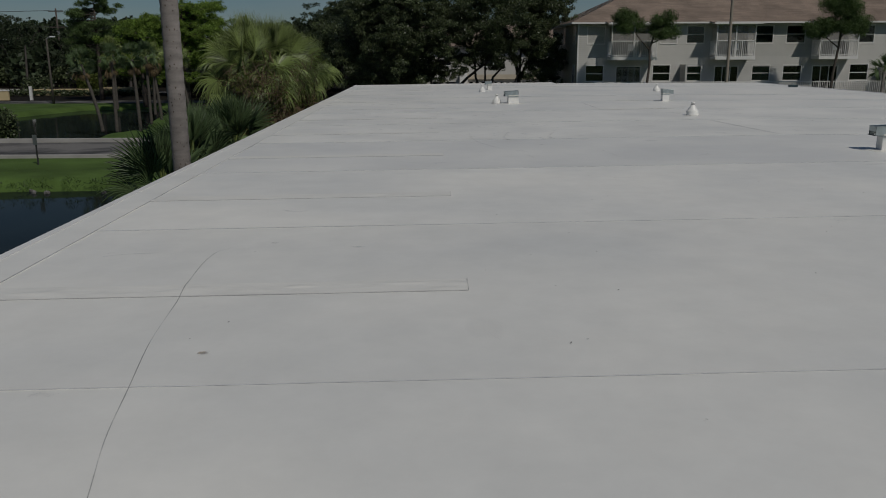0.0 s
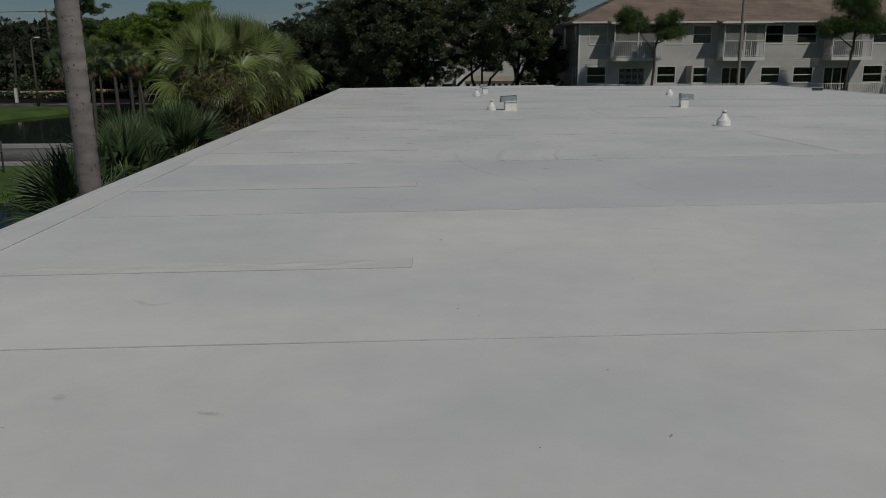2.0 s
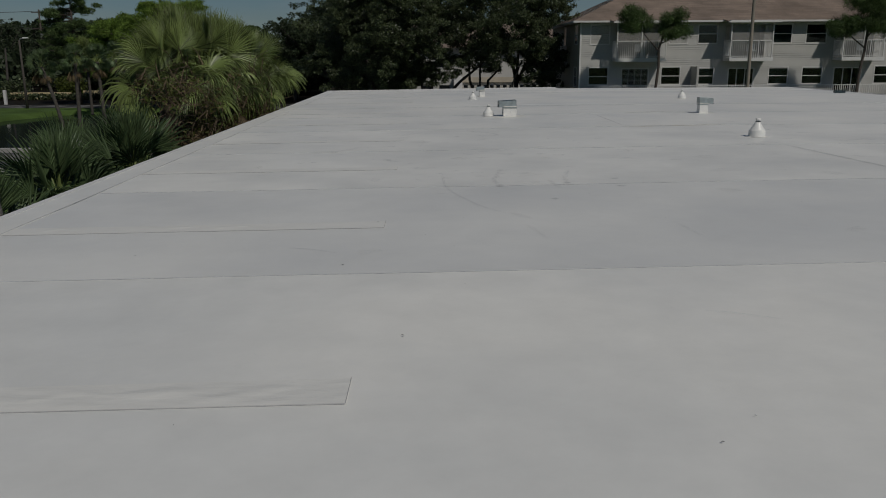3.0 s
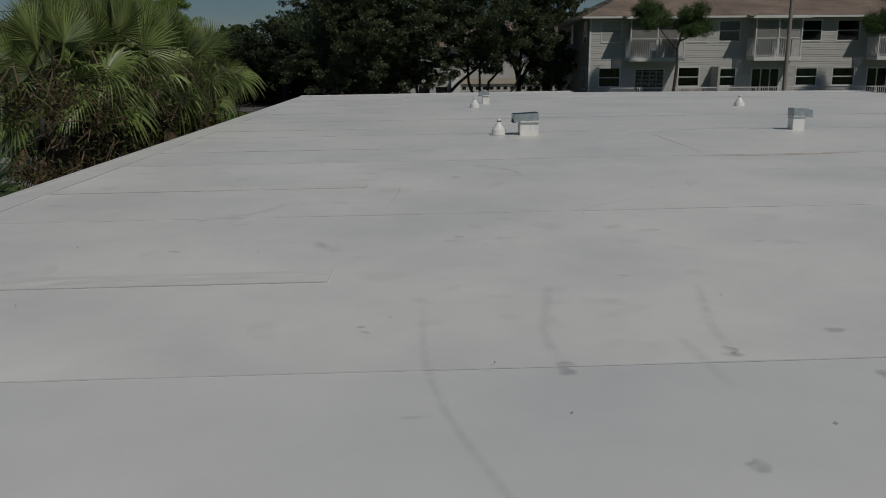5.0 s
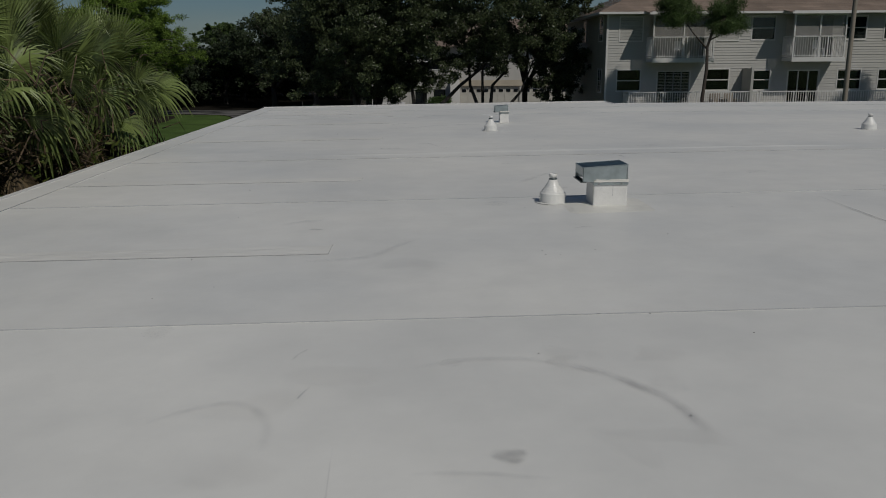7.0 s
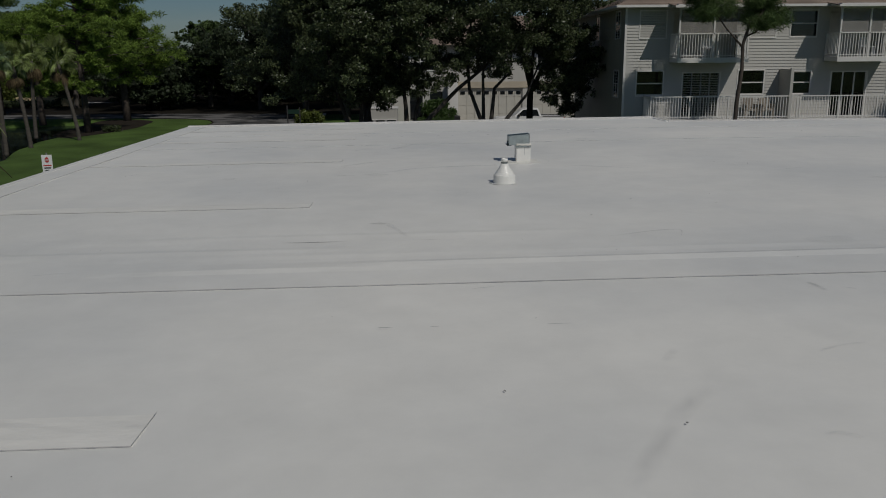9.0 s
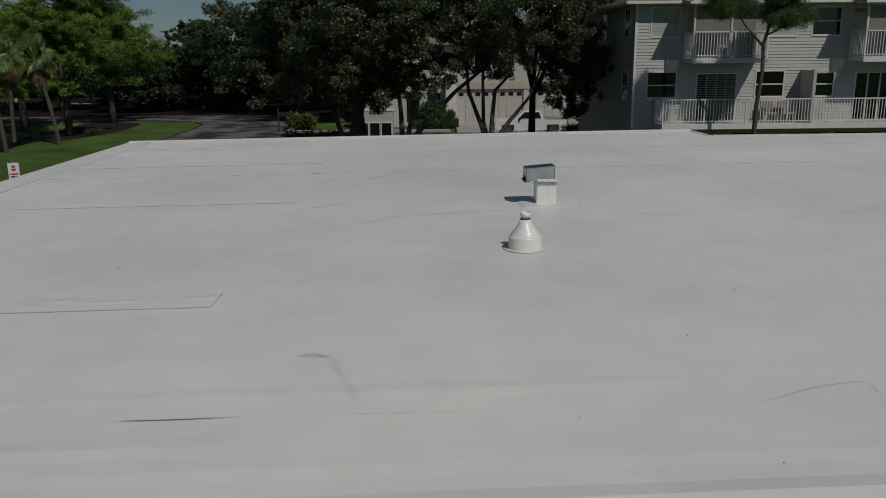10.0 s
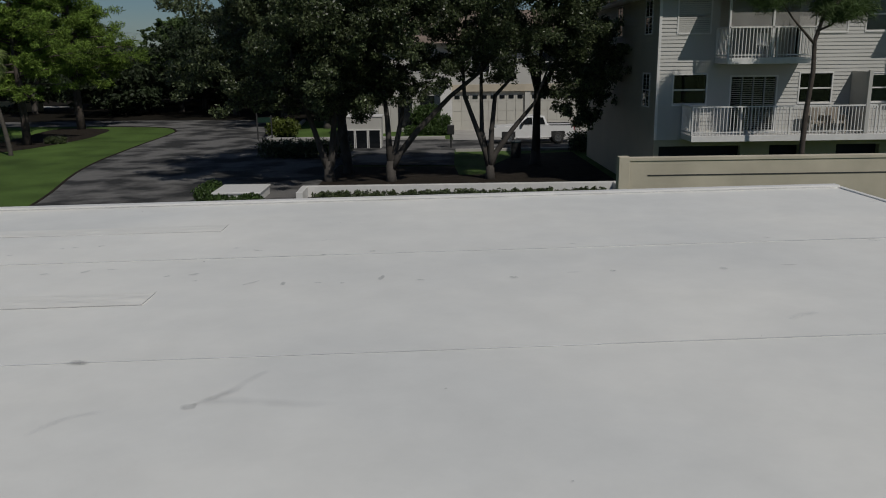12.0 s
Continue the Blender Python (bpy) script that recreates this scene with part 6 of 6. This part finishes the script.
    leaves("foliage", cs, rs, n, leaf, M[mat], t, seed, 0.95, 0.55, 0.3)
    return t


hedge(-7.75, -6.8, 57.0, 59.6, 0.6, 4000, 51, "rounded green hedge shrubs round the utility box")
hedge(-7.0, -4.8, 56.4, 57.1, 0.42, 3000, 64, "low green hedge before the utility box")
hedge(-3.2, 8.2, 56.9, 57.9, 0.36, 14000, 52, "low dark green hedge in front of the planter wall", mat="oakleaf", leaf=0.05)
hedge(-8.0, -2.6, 69.8, 72.2, 1.05, 9000, 53, "dark clipped hedge at the corner of the drive", mat="oakleaf")
hedge(-0.4, 3.1, 82.0, 83.0, 0.7, 7000, 54, "clipped green hedge below the townhouse windows")
hedge(0.05, 2.55, 83.2, 84.6, 2.05, 9000, 55, "tall rounded green shrub against the townhouse", leaf=0.08)
hedge(2.3, 3.0, 82.2, 83.2, 1.6, 2500, 56, "narrow clipped green shrub")
hedge(-31.0, -26.9, 51.4, 53.2, 2.2, 7000, 57, "dense dark green shrub by the causeway", mat="oakleaf", leaf=0.09)
hedge(-9.7, -7.3, 81.8, 83.8, 1.3, 6000, 58, "spiky green shrubs behind the green sign", mat="oakleaf_warm", leaf=0.12)
hedge(9.0, 10.8, 70.6, 73.2, 1.2, 4000, 59, "dark shrub at the shaded corner of the apartments", mat="oakleaf")
hedge(-60, -40, 110.2, 112, 0.95, 6000, 60, "low clipped hedge beyond the pond road", leaf=0.14, mat="oakleaf")
hedge(-70, -64.5, 117.5, 120.5, 3.0, 3000, 65, "small rounded bush by the far road", leaf=0.16, mat="oakleaf_warm")
hedge(-61, -56, 118.5, 121, 2.6, 3000, 66, "small rounded bush by the far road", leaf=0.16, mat="oakleaf")
hedge(-53, -48, 118, 120.5, 3.0, 3000, 67, "small rounded bush by the far road", leaf=0.16, mat="oakleaf_warm")
hedge(-110, -50, 142, 146, 4.0, 9000, 68, "dark understorey shrubs along the far woods", mat="oakleaf", leaf=0.3)
hedge(-23.6, -22.0, 79.6, 80.8, 0.55, 1500, 61, "low dark bush on the lawn", mat="oakleaf")
hedge(-16, 10, 124, 127, 3.2, 6000, 62, "dark understorey shrubs at the wood's edge", mat="oakleaf", leaf=0.2)
hedge(-36, -16, 130, 133, 4.5, 14000, 63, "dark understorey shrubs at the wood's edge", mat="oakleaf", leaf=0.2)

sh = thing("shore_growth", Matrix(), "rough grass tufts along the lake bank", "grass", kind="stuff")
rnd = random.Random(15)
cs = [(x, 34.3 + 0.5 * noise.noise((x * 0.4, 0, 0)) + rnd.uniform(-0.5, 0.9), -0.25 + rnd.uniform(0, 0.35)) for x in np.arange(-60, -9, 0.22)]
leaves("tufts", cs, [rnd.uniform(0.15, 0.35) for c in cs], 5000, 0.09, M["hedgeleaf"], sh, 16, 0.6, 0.12, 0.0, up=1.2)
st = thing("shore_stones", Matrix(), "small grey stones scattered along the lake bank", "stones", kind="stuff")
bm = bmesh.new()
for i in range(26):
    r = bmesh.ops.create_icosphere(bm, subdivisions=1, radius=rnd.uniform(0.05, 0.13), matrix=Matrix.Translation((rnd.uniform(-45, -9), 34.2 + rnd.uniform(-0.3, 0.5), -0.42)))
    for v in r["verts"]:
        v.co += Vector((rnd.uniform(-.03, .03), rnd.uniform(-.03, .03), rnd.uniform(-.03, .03)))
part("stone", bm, M["asphalt"], st)

# ---- far woods ----
fw = thing("far_woods", Matrix(), "distant belt of mixed green trees round the ponds", "woods", kind="stuff")
rnd = random.Random(8)
cs, rs = [], []
for i in range(420):
    x = rnd.uniform(-190, 60)
    y = rnd.uniform(135, 190)
    top = 7.4 + 2.0 * noise.noise((x * 0.035, 0.0, 2.0)) + rnd.uniform(-1.5, 1) - 3.4 * math.exp(-((x + 42) / 11) ** 2)
    cs.append((x, y, rnd.uniform(1.5, top)))
    rs.append(rnd.uniform(2.2, 4.2))
leaves("crowns", cs, rs, 60000, 0.6, M["farleaf"], fw, 12, 0.85, 0.6, 0.4)
bm = bmesh.new()
for i in range(90):
    x, y = rnd.uniform(-190, 60), rnd.uniform(134, 180)
    tube(bm, [(x, y, -0.1), (x + rnd.uniform(-.5, .5), y, 7)], [0.25, 0.12], 6)
part("trunks", bm, M["bark"], fw)

# ---- marks, stains and litter on the membrane ----
def lift(u, v):
    """How far a mark lies above the bare roof, over wrinkles and lap strips."""
    strip = any(q - 0.01 < v < q + 0.24 for q in STRIPS) and 0.28 < u < 3.15
    return 0.0042 + wrinkle(u, v) + (0.0065 if strip else 0.0)


LAYER = iter(range(10000))


def smear(pts, width, mat, name="scuff_mark", level=None):
    """A soft-edged streak on the roof along world points (x, y)."""
    line = smooth_line(pts, 6) if len(pts) > 2 else [pts[0], tuple((Vector(pts[0]) + Vector(pts[1])) / 2), pts[1]]
    n, up = len(line), 0.0001 * (next(LAYER) % 60) if level is None else level
    verts, faces, edge = [], [], []
    for i, (x, y) in enumerate(line):
        a, b = Vector(line[max(i - 1, 0)]), Vector(line[min(i + 1, n - 1)])
        d = (b - a).normalized()
        nrm = Vector((-d.y, d.x))
        f = min(1.0, 4 * min(i, n - 1 - i) / n)
        for k in (-1, 0, 1):
            q = Vector((x, y)) + nrm * width * 0.5 * k
            u, v = roof_uv(q.x, q.y)
            verts.append(on_roof(u, v, lift(u, v) + up))
            edge.append((f if k == 0 else 0.0))
    for i in range(n - 1):
        a = 3 * i
        faces += [(a, a + 3, a + 4, a + 1), (a + 1, a + 4, a + 5, a + 2)]
    ob = mesh_object(name, verts, faces, M[mat], roof)
    uv = ob.data.uv_layers.new(name="spread")
    for lp_ in ob.data.loops:
        uv.data[lp_.index].uv = (edge[lp_.vertex_index], 0.5)
    return ob


smear([(-1.37, 5.26), (-1.405, 5.18), (-1.452, 5.08), (-1.458, 4.80), (-1.417, 4.34), (-1.37, 4.02), (-1.30, 3.42), (-1.20, 2.88), (-1.12, 2.46), (-1.0, 2.0), (-0.9, 1.5)], 0.0055, "outline")
smear([(0.51, 12.95), (0.52, 12.07), (0.59, 11.55), (0.70, 11.16), (0.81, 10.84), (1.0, 10.5)], 0.05, "scuff")
smear([(1.15, 13.03), (1.01, 12.29), (1.03, 11.92)], 0.07, "scuff")
smear([(1.86, 12.97), (1.71, 12.33), (1.68, 12.02)], 0.07, "scuff")
smear([(0.24, 16.71), (0.27, 16.09), (0.26, 15.67), (0.23, 15.38), (0.21, 15.0)], 0.008, "scuff_dark")
smear([(-0.16, 29.93), (-0.07, 30.07), (0.05, 30.11)], 0.05, "scuff")


def blot(x, y, length, width, turn=0.0, mat="stain", seed=0):
    """A stain with an uneven outline that fades at its rim."""
    r_, up = random.Random(seed * 7 + 3), 0.0001 * (next(LAYER) % 60)
    n = 14
    verts, faces, edge = [], [], []
    rim = [r_.uniform(0.35, 1.5) for k in range(n)]
    rim = [(rim[k - 1] + rim[k] * 2 + rim[(k + 1) % n]) / 4 for k in range(n)]
    for ring, e in ((0.0, 1.0), (0.62, 0.9), (1.0, 0.0)):
        for k in range(n):
            a = 2 * math.pi * k / n
            p, q = math.cos(a) * ring * rim[k] * length / 2, math.sin(a) * ring * rim[k] * width / 2
            u, v = roof_uv(x + p * math.cos(turn) - q * math.sin(turn), y + p * math.sin(turn) + q * math.cos(turn))
            verts.append(on_roof(u, v, lift(u, v) + up))
            edge.append(e)
    for j in (0, 1):
        faces += [(j * n + k, j * n + (k + 1) % n, (j + 1) * n + (k + 1) % n, (j + 1) * n + k) for k in range(n)]
    ob = mesh_object("stain", verts, faces, M[mat], roof)
    uv = ob.data.uv_layers.new(name="spread")
    for lp_ in ob.data.loops:
        uv.data[lp_.index].uv = (edge[lp_.vertex_index], 0.5)
    return ob


for i, (x, y, w, l) in enumerate(((1.44, 11.15, 0.10, 0.09), (1.68, 12.02, 0.09, 0.08), (2.13, 11.75, 0.1, 0.1), (1.03, 11.91, 0.09, 0.07), (0.34, 30.14, 0.09, 0.08), (-0.26, 30.61, 0.10, 0.06), (0.25, 12.37, 0.06, 0.05), (-0.24, 19.85, 0.12, 0.05), (0.72, 14.07, 0.09, 0.05), (1.53, 13.09, 0.07, 0.03), (-0.98, 13.8, 0.12, 0.06))):
    blot(x, y, w, l, -0.25, "stain", i)
# scuffs left by a broom or a boot on the last sheet before the edge
for i, (x, y, l, a) in enumerate(((-1.24, 32.72, 0.05, 0.4), (-1.16, 32.74, 0.06, 0), (-1.0, 32.77, 0.05, 0.6), (-1.51, 32.57, 0.04, 0), (-1.06, 32.06, 0.07, 0), (-0.83, 32.09, 0.07, 0.9), (-0.68, 32.13, 0.09, 0), (-0.3, 31.94, 0.05, 0.2), (-0.16, 31.96, 0.10, 0.5), (-0.11, 31.82, 0.05, 0), (0.22, 31.75, 0.13, 0.9), (0.4, 31.72, 0.10, 1.5), (0.59, 31.72, 0.06, 0), (0.73, 31.7, 0.04, 1.2), (0.94, 31.78, 0.12, 1.5), (1.16, 31.72, 0.06, 0), (-0.05, 32.6, 0.06, 0.5), (0.85, 32.42, 0.06, 0), (0.54, 32.37, 0.06, -0.4), (0.1, 32.52, 0.09, -0.3), (1.68, 31.72, 0.07, -0.9), (2.02, 31.79, 0.09, 0), (2.25, 31.8, 0.06, 0), (2.87, 31.79, 0.06, -0.5), (3.26, 31.83, 0.1, 0), (2.14, 32.48, 0.07, -0.6), (4.04, 32.36, 0.1, -0.6), (3.42, 32.51, 0.07, -0.6))):
    blot(x, y, l, 0.022 + 0.008 * (i % 3), a, "scuff_dark", 30 + i)
# soft grey bloom on the sheets in the middle of the roof
for i, (x, y) in enumerate(((-1.07, 14.73), (-1.1, 13.75), (0.18, 13.56), (0.26, 14.79), (0.83, 14.37), (1.01, 13.98), (0.92, 13.55), (1.72, 13.84), (1.72, 14.26), (1.13, 12.86), (1.11, 12.64), (1.06, 12.38), (0.88, 12.75), (0.87, 12.46), (2.01, 13.63), (1.9, 13.13), (1.37, 12.68), (0.7, 13.37), (0.66, 12.93), (1.33, 14.29), (0.87, 13.82), (0.5, 12.74), (0.52, 12.4))):
    blot(x, y, 0.10 + 0.16 * ((i * 37) % 10) / 10, 0.06 + 0.12 * ((i * 53) % 10) / 10, ((i * 29) % 12) / 4, "mottle", 70 + i)
rnd = random.Random(33)
for i in range(90):
    u, v = rnd.uniform(0.6, 10), rnd.choice((rnd.uniform(11.8, 17.8), rnd.uniform(11.8, 17.8), rnd.uniform(3, 33)))
    p = on_roof(u, v)
    blot(p.x, p.y, rnd.uniform(0.08, 0.4), rnd.uniform(0.08, 0.36), rnd.uniform(0, 3.1), "mottle", 200 + i)
smear([(1.77, 22.78), (1.73, 22.71), (1.69, 22.64)], 0.05, "scuff")
smear([(1.01, 23.67), (1.07, 23.69), (1.13, 23.7)], 0.012, "scuff_dark")
smear([(0.42, 25.4), (0.5, 25.35), (0.58, 25.21)], 0.05, "scuff")
smear([(-1.03, 3.24), (-1.01, 3.25), (-0.99, 3.25)], 0.05, "scuff_dark")
smear([(-1.14, 5.31), (-1.12, 5.32), (-1.09, 5.31)], 0.05, "scuff_dark")
smear([(0.49, 25.32), (0.58, 25.14), (0.65, 24.89)], 0.05, "scuff")
smear([(1.84, 14.14), (1.91, 14.14), (2.01, 14.15)], 0.012, "gash", "gash")
smear([(2.46, 13.79), (2.49, 13.79), (2.54, 13.80)], 0.010, "gash", "gash")
smear([(0.0, 17.4), (0.02, 17.47), (0.05, 17.52)], 0.012, "scuff_dark")
smear([(0.08, 17.03), (0.09, 17.08), (0.11, 17.14)], 0.010, "scuff_dark")
smear([(-0.39, 16.87), (-0.29, 16.95), (-0.16, 17.02), (-0.05, 16.96), (0.02, 16.83), (0.03, 16.64)], 0.05, "scuff")
smear([(0.34, 30.15), (0.44, 30.24), (0.52, 30.39), (0.57, 30.45)], 0.05, "scuff")
# longer sweeps, gashes and smudges, sheet by sheet
smear([(0.47, 17.29), (0.6, 17.35), (0.75, 17.38), (0.92, 17.36), (1.06, 17.29), (1.19, 17.19)], 0.06, "scuff")
smear([(1.06, 17.29), (1.19, 17.19), (1.26, 17.09), (1.33, 16.99), (1.37, 16.85), (1.4, 16.69)], 0.06, "scuff_dark")
blot(0.765, 16.605, 0.13, 0.12, -0.3, "stain", 302)
smear([(-0.22, 18.96), (0.01, 18.98), (0.2, 19.06), (0.32, 19.27), (0.46, 19.49)], 0.09, "scuff")
smear([(-0.51, 19.98), (-0.36, 20.12), (-0.23, 20.15)], 0.085, "scuff")
blot(-0.61, 15.29, 0.09, 0.06, -0.1, "scuff", 303)
blot(-0.46, 15.31, 0.05, 0.09, -0.1, "scuff", 304)
blot(-0.16, 15.33, 0.13, 0.08, -0.1, "scuff", 305)
smear([(0.57, 23.1), (0.605, 23.1), (0.64, 23.1)], 0.007, "gash", "gash")
smear([(0.8, 23.1), (0.82, 23.1), (0.84, 23.1)], 0.007, "gash", "gash")
smear([(1.31, 23.12), (1.36, 23.12), (1.42, 23.12)], 0.007, "gash", "gash")
smear([(1.34, 21.73), (1.46, 21.94), (1.64, 22.24), (1.8, 22.42)], 0.09, "scuff")
smear([(2.71, 23.68), (2.73, 23.61), (2.73, 23.51)], 0.04, "scuff_dark")
smear([(2.84, 23.59), (2.89, 23.53)], 0.04, "scuff")
blot(0.44, 25.37, 0.12, 0.06, -0.1, "stain", 307)
smear([(1.94, 24.8), (2.1, 24.87), (2.25, 24.94), (2.43, 24.98), (2.46, 24.93), (2.41, 24.78)], 0.014, "scuff_dark")
smear([(-0.15, 24.81), (0.04, 24.81), (0.28, 24.82)], 0.012, "gash", "gash")
smear([(0.58, 24.82), (0.81, 24.82), (1.03, 24.82)], 0.01, "scuff_dark")
smear([(0.34, 30.16), (0.47, 30.18), (0.68, 30.14), (0.87, 30.11)], 0.08, "scuff")
smear([(0.35, 30.17), (0.43, 30.23), (0.5, 30.31)], 0.06, "scuff")
smear([(-0.15, 28.4), (-0.07, 28.58), (0.07, 28.7), (0.23, 28.86)], 0.09, "scuff")
smear([(0.87, 28.27), (1.11, 28.32), (1.36, 28.35), (1.69, 28.33)], 0.08, "scuff")
blot(-0.25, 30.6, 0.11, 0.07, -0.1, "stain", 308)
smear([(-1.3, 6.56), (-1.18, 6.45), (-1.07, 6.49)], 0.05, "scuff")
smear([(-2.18, 5.11), (-2.12, 5.11)], 0.03, "scuff_dark")
smear([(-0.58, 5.18), (-0.48, 5.17)], 0.04, "scuff")
blot(-1.02, 3.26, 0.06, 0.035, 0.1, "ochre", 309)
blot(2.18, 12.22, 0.11, 0.07, -0.1, "stain", 310)
blot(0.27, 12.3, 0.06, 0.04, -0.1, "stain", 311)
blot(1.03, 11.84, 0.1, 0.09, -0.1, "stain", 312)
blot(1.68, 11.97, 0.11, 0.06, -0.1, "stain", 313)
smear([(1.53, 12.19), (1.55, 11.92), (1.56, 11.66)], 0.07, "scuff")
smear([(0.44, 11.49), (0.57, 11.49)], 0.03, "scuff_dark")
smear([(1.08, 10.12), (1.13, 9.88), (1.17, 9.59)], 0.06, "mottle")
smear([(2.14, 10.15), (2.17, 9.89), (2.19, 9.61)], 0.06, "mottle")
for pts in (
        [(1.571, 28.736), (1.568, 28.672), (1.578, 28.609), (1.595, 28.595), (1.623, 28.598)],
        [(1.624, 28.733), (1.628, 28.668), (1.622, 28.573), (1.624, 28.483), (1.629, 28.457)],
        [(1.759, 28.483), (1.76, 28.429), (1.768, 28.391), (1.857, 28.386), (1.897, 28.398), (1.906, 28.405)],
        [(2.065, 28.745), (2.104, 28.739), (2.118, 28.672), (2.117, 28.584), (2.113, 28.558), (2.094, 28.535), (2.059, 28.532)],
        [(1.842, 28.601), (1.841, 28.534), (1.841, 28.454), (1.851, 28.438)]):
    smear(pts, 0.0055, "outline", "flap_outline", 0.0006)
blot(-1.07, 14.73, 0.13, 0.05, -0.1, "stain", 401)
smear([(-0.88, 14.82), (-0.78, 14.94), (-0.67, 15.09), (-0.59, 15.3)], 0.1, "scuff")
smear([(-0.82, 14.53), (-0.75, 14.55), (-0.68, 14.59)], 0.08, "scuff")
blot(-0.12, 13.89, 0.12, 0.2, 0.2, "mottle", 402)
smear([(-0.14, 14.03), (-0.14, 13.94), (-0.06, 13.8), (0.04, 13.7)], 0.1, "scuff")
smear([(-0.34, 13.96), (-0.27, 13.99)], 0.04, "scuff")
smear([(0.95, 13.99), (1.0, 14.02), (1.03, 13.95)], 0.02, "scuff_dark")
blot(1.73, 14.29, 0.22, 0.16, 0.4, "mottle", 404)
blot(1.94, 14.58, 0.22, 0.14, 0, "mottle", 406)
blot(1.74, 13.83, 0.2, 0.15, 0.3, "mottle", 407)
smear([(1.41, 14.66), (1.61, 14.87), (2.01, 15.22), (2.26, 15.43)], 0.03, "scuff")
smear([(2.26, 15.43), (2.41, 15.52), (2.63, 15.63)], 0.02, "scuff")
blot(0.74, 13.96, 0.3, 0.06, 0.05, "mottle", 409)
smear([(0.17, 27.79), (0.32, 27.91), (0.46, 28.02), (0.67, 28.19), (0.91, 28.26), (1.29, 28.3), (1.57, 28.32)], 0.07, "scuff")
smear([(2.21, 28.2), (2.42, 28.14), (2.57, 28.06), (2.74, 28.0), (2.89, 27.93)], 0.06, "scuff")
smear([(-0.17, 27.77), (-0.05, 27.77), (0.07, 27.77)], 0.03, "scuff_dark")
smear([(-0.14, 28.48), (-0.04, 28.59), (0.06, 28.71), (0.24, 28.81)], 0.06, "scuff")
smear([(-1.15, 5.35), (-1.09, 5.34)], 0.03, "scuff_dark")
smear([(-0.59, 5.19), (-0.53, 5.17), (-0.47, 5.16)], 0.02, "scuff_dark")
smear([(2.035, 16.071), (2.068, 16.072), (2.1, 16.076)], 0.008, "gash", "gash")
smear([(1.92, 16.30), (1.97, 16.30), (2.03, 16.30)], 0.006, "scuff_dark")
# dark crumbs lying on the sheets
for i, (x, y) in enumerate(((-1.01, 3.66), (0.92, 5.5), (0.55, 9.46), (0.29, 7.8), (1.49, 6.95), (1.32, 6.77), (1.61, 22.12), (1.06, 22.4), (0.92, 2.53), (-0.37, 25.51), (2.42, 26.13), (1.2, 19.09), (-0.57, 18.45), (0.85, 15.16), (-1.01, 14.91), (1.21, 19.02), (1.52, 19.12), (1.29, 17.91), (2.315, 16.657), (1.834, 16.188), (0.715, 15.968), (0.789, 15.886), (-0.622, 16.036), (-0.131, 15.573))):
    blot(x, y, 0.012 + 0.003 * (i % 4), 0.009, 0.7 * i, "gash", 500 + i)
for i, (x, y) in enumerate(((1.37, 16.85), (-0.62, 16.02), (-1.06, 16.48), (-0.11, 9.05), (0.36, 6.31), (0.64, 4.2), (0.99, 11.5), (1.77, 11.39), (1.61, 29.54), (1.26, 30.23), (0.66, 3.35), (0.58, 3.31), (1.29, 4.77), (0.96, 4.1), (-1.2, 5.09), (1.01, 4.95), (1.12, 26.6), (0.37, 12.49), (1.89, 12.72))):
    blot(x, y, 0.012 + 0.003 * (i % 4), 0.009, 0.7 * i, "gash", 500 + i)
# diagonal laps and an outlined patch near the vents
for pts, wd in (([(3.64, 20.77), (3.62, 19.4), (3.60, 17.91)], 0.013), ([(4.95, 14.88), (5.05, 13.4), (5.15, 11.88)], 0.10), ([(3.6, 17.91), (3.9, 17.89)], 0.03)):
    smear(pts, wd, "outline" if wd < 0.03 else "scuff_dark", "lap_mark")
smear([(4.25, 20.95), (5.0, 21.15), (6.2, 20.9)], 0.12, "ochre", "ponding_stain")
smear([(3.5, 17.95), (4.2, 17.85), (5.4, 18.0)], 0.14, "ochre", "ponding_stain")
rnd = random.Random(21)
for i in range(30):
    u, v = rnd.uniform(0.4, 9), rnd.uniform(2, 34)
    p = on_roof(u, v)
    a = rnd.uniform(-0.5, 0.5)
    l = rnd.uniform(0.06, 0.4)
    smear([(p.x, p.y), (p.x + l * 0.5 * math.cos(a), p.y + l * 0.5 * math.sin(a) + 0.02), (p.x + l * math.cos(a), p.y + l * math.sin(a))], rnd.uniform(0.015, 0.06), "scuff")
# a few crumbs of leaf and bark
verts, faces = [], []
for i in range(150):
    u, v = rnd.uniform(0.3, 10), rnd.uniform(1.5, 34)
    p, s, a = on_roof(u, v, 0.014), rnd.uniform(0.002, 0.006), rnd.uniform(0, 6.28)
    d, e = Vector((math.cos(a), math.sin(a), 0)) * s, Vector((-math.sin(a), math.cos(a), 0)) * s * rnd.uniform(0.3, 0.7)
    k = len(verts)
    verts += [p - d, p - e, p + d, p + e, p + Vector((0, 0, s * 0.6))]
    faces += [(k, k + 1, k + 4), (k + 1, k + 2, k + 4), (k + 2, k + 3, k + 4), (k + 3, k, k + 4)]
tagged(mesh_object("leaf_litter", verts, faces, M["debris"]), "scattered dark crumbs of leaf on the white roof", "litter", kind="stuff")
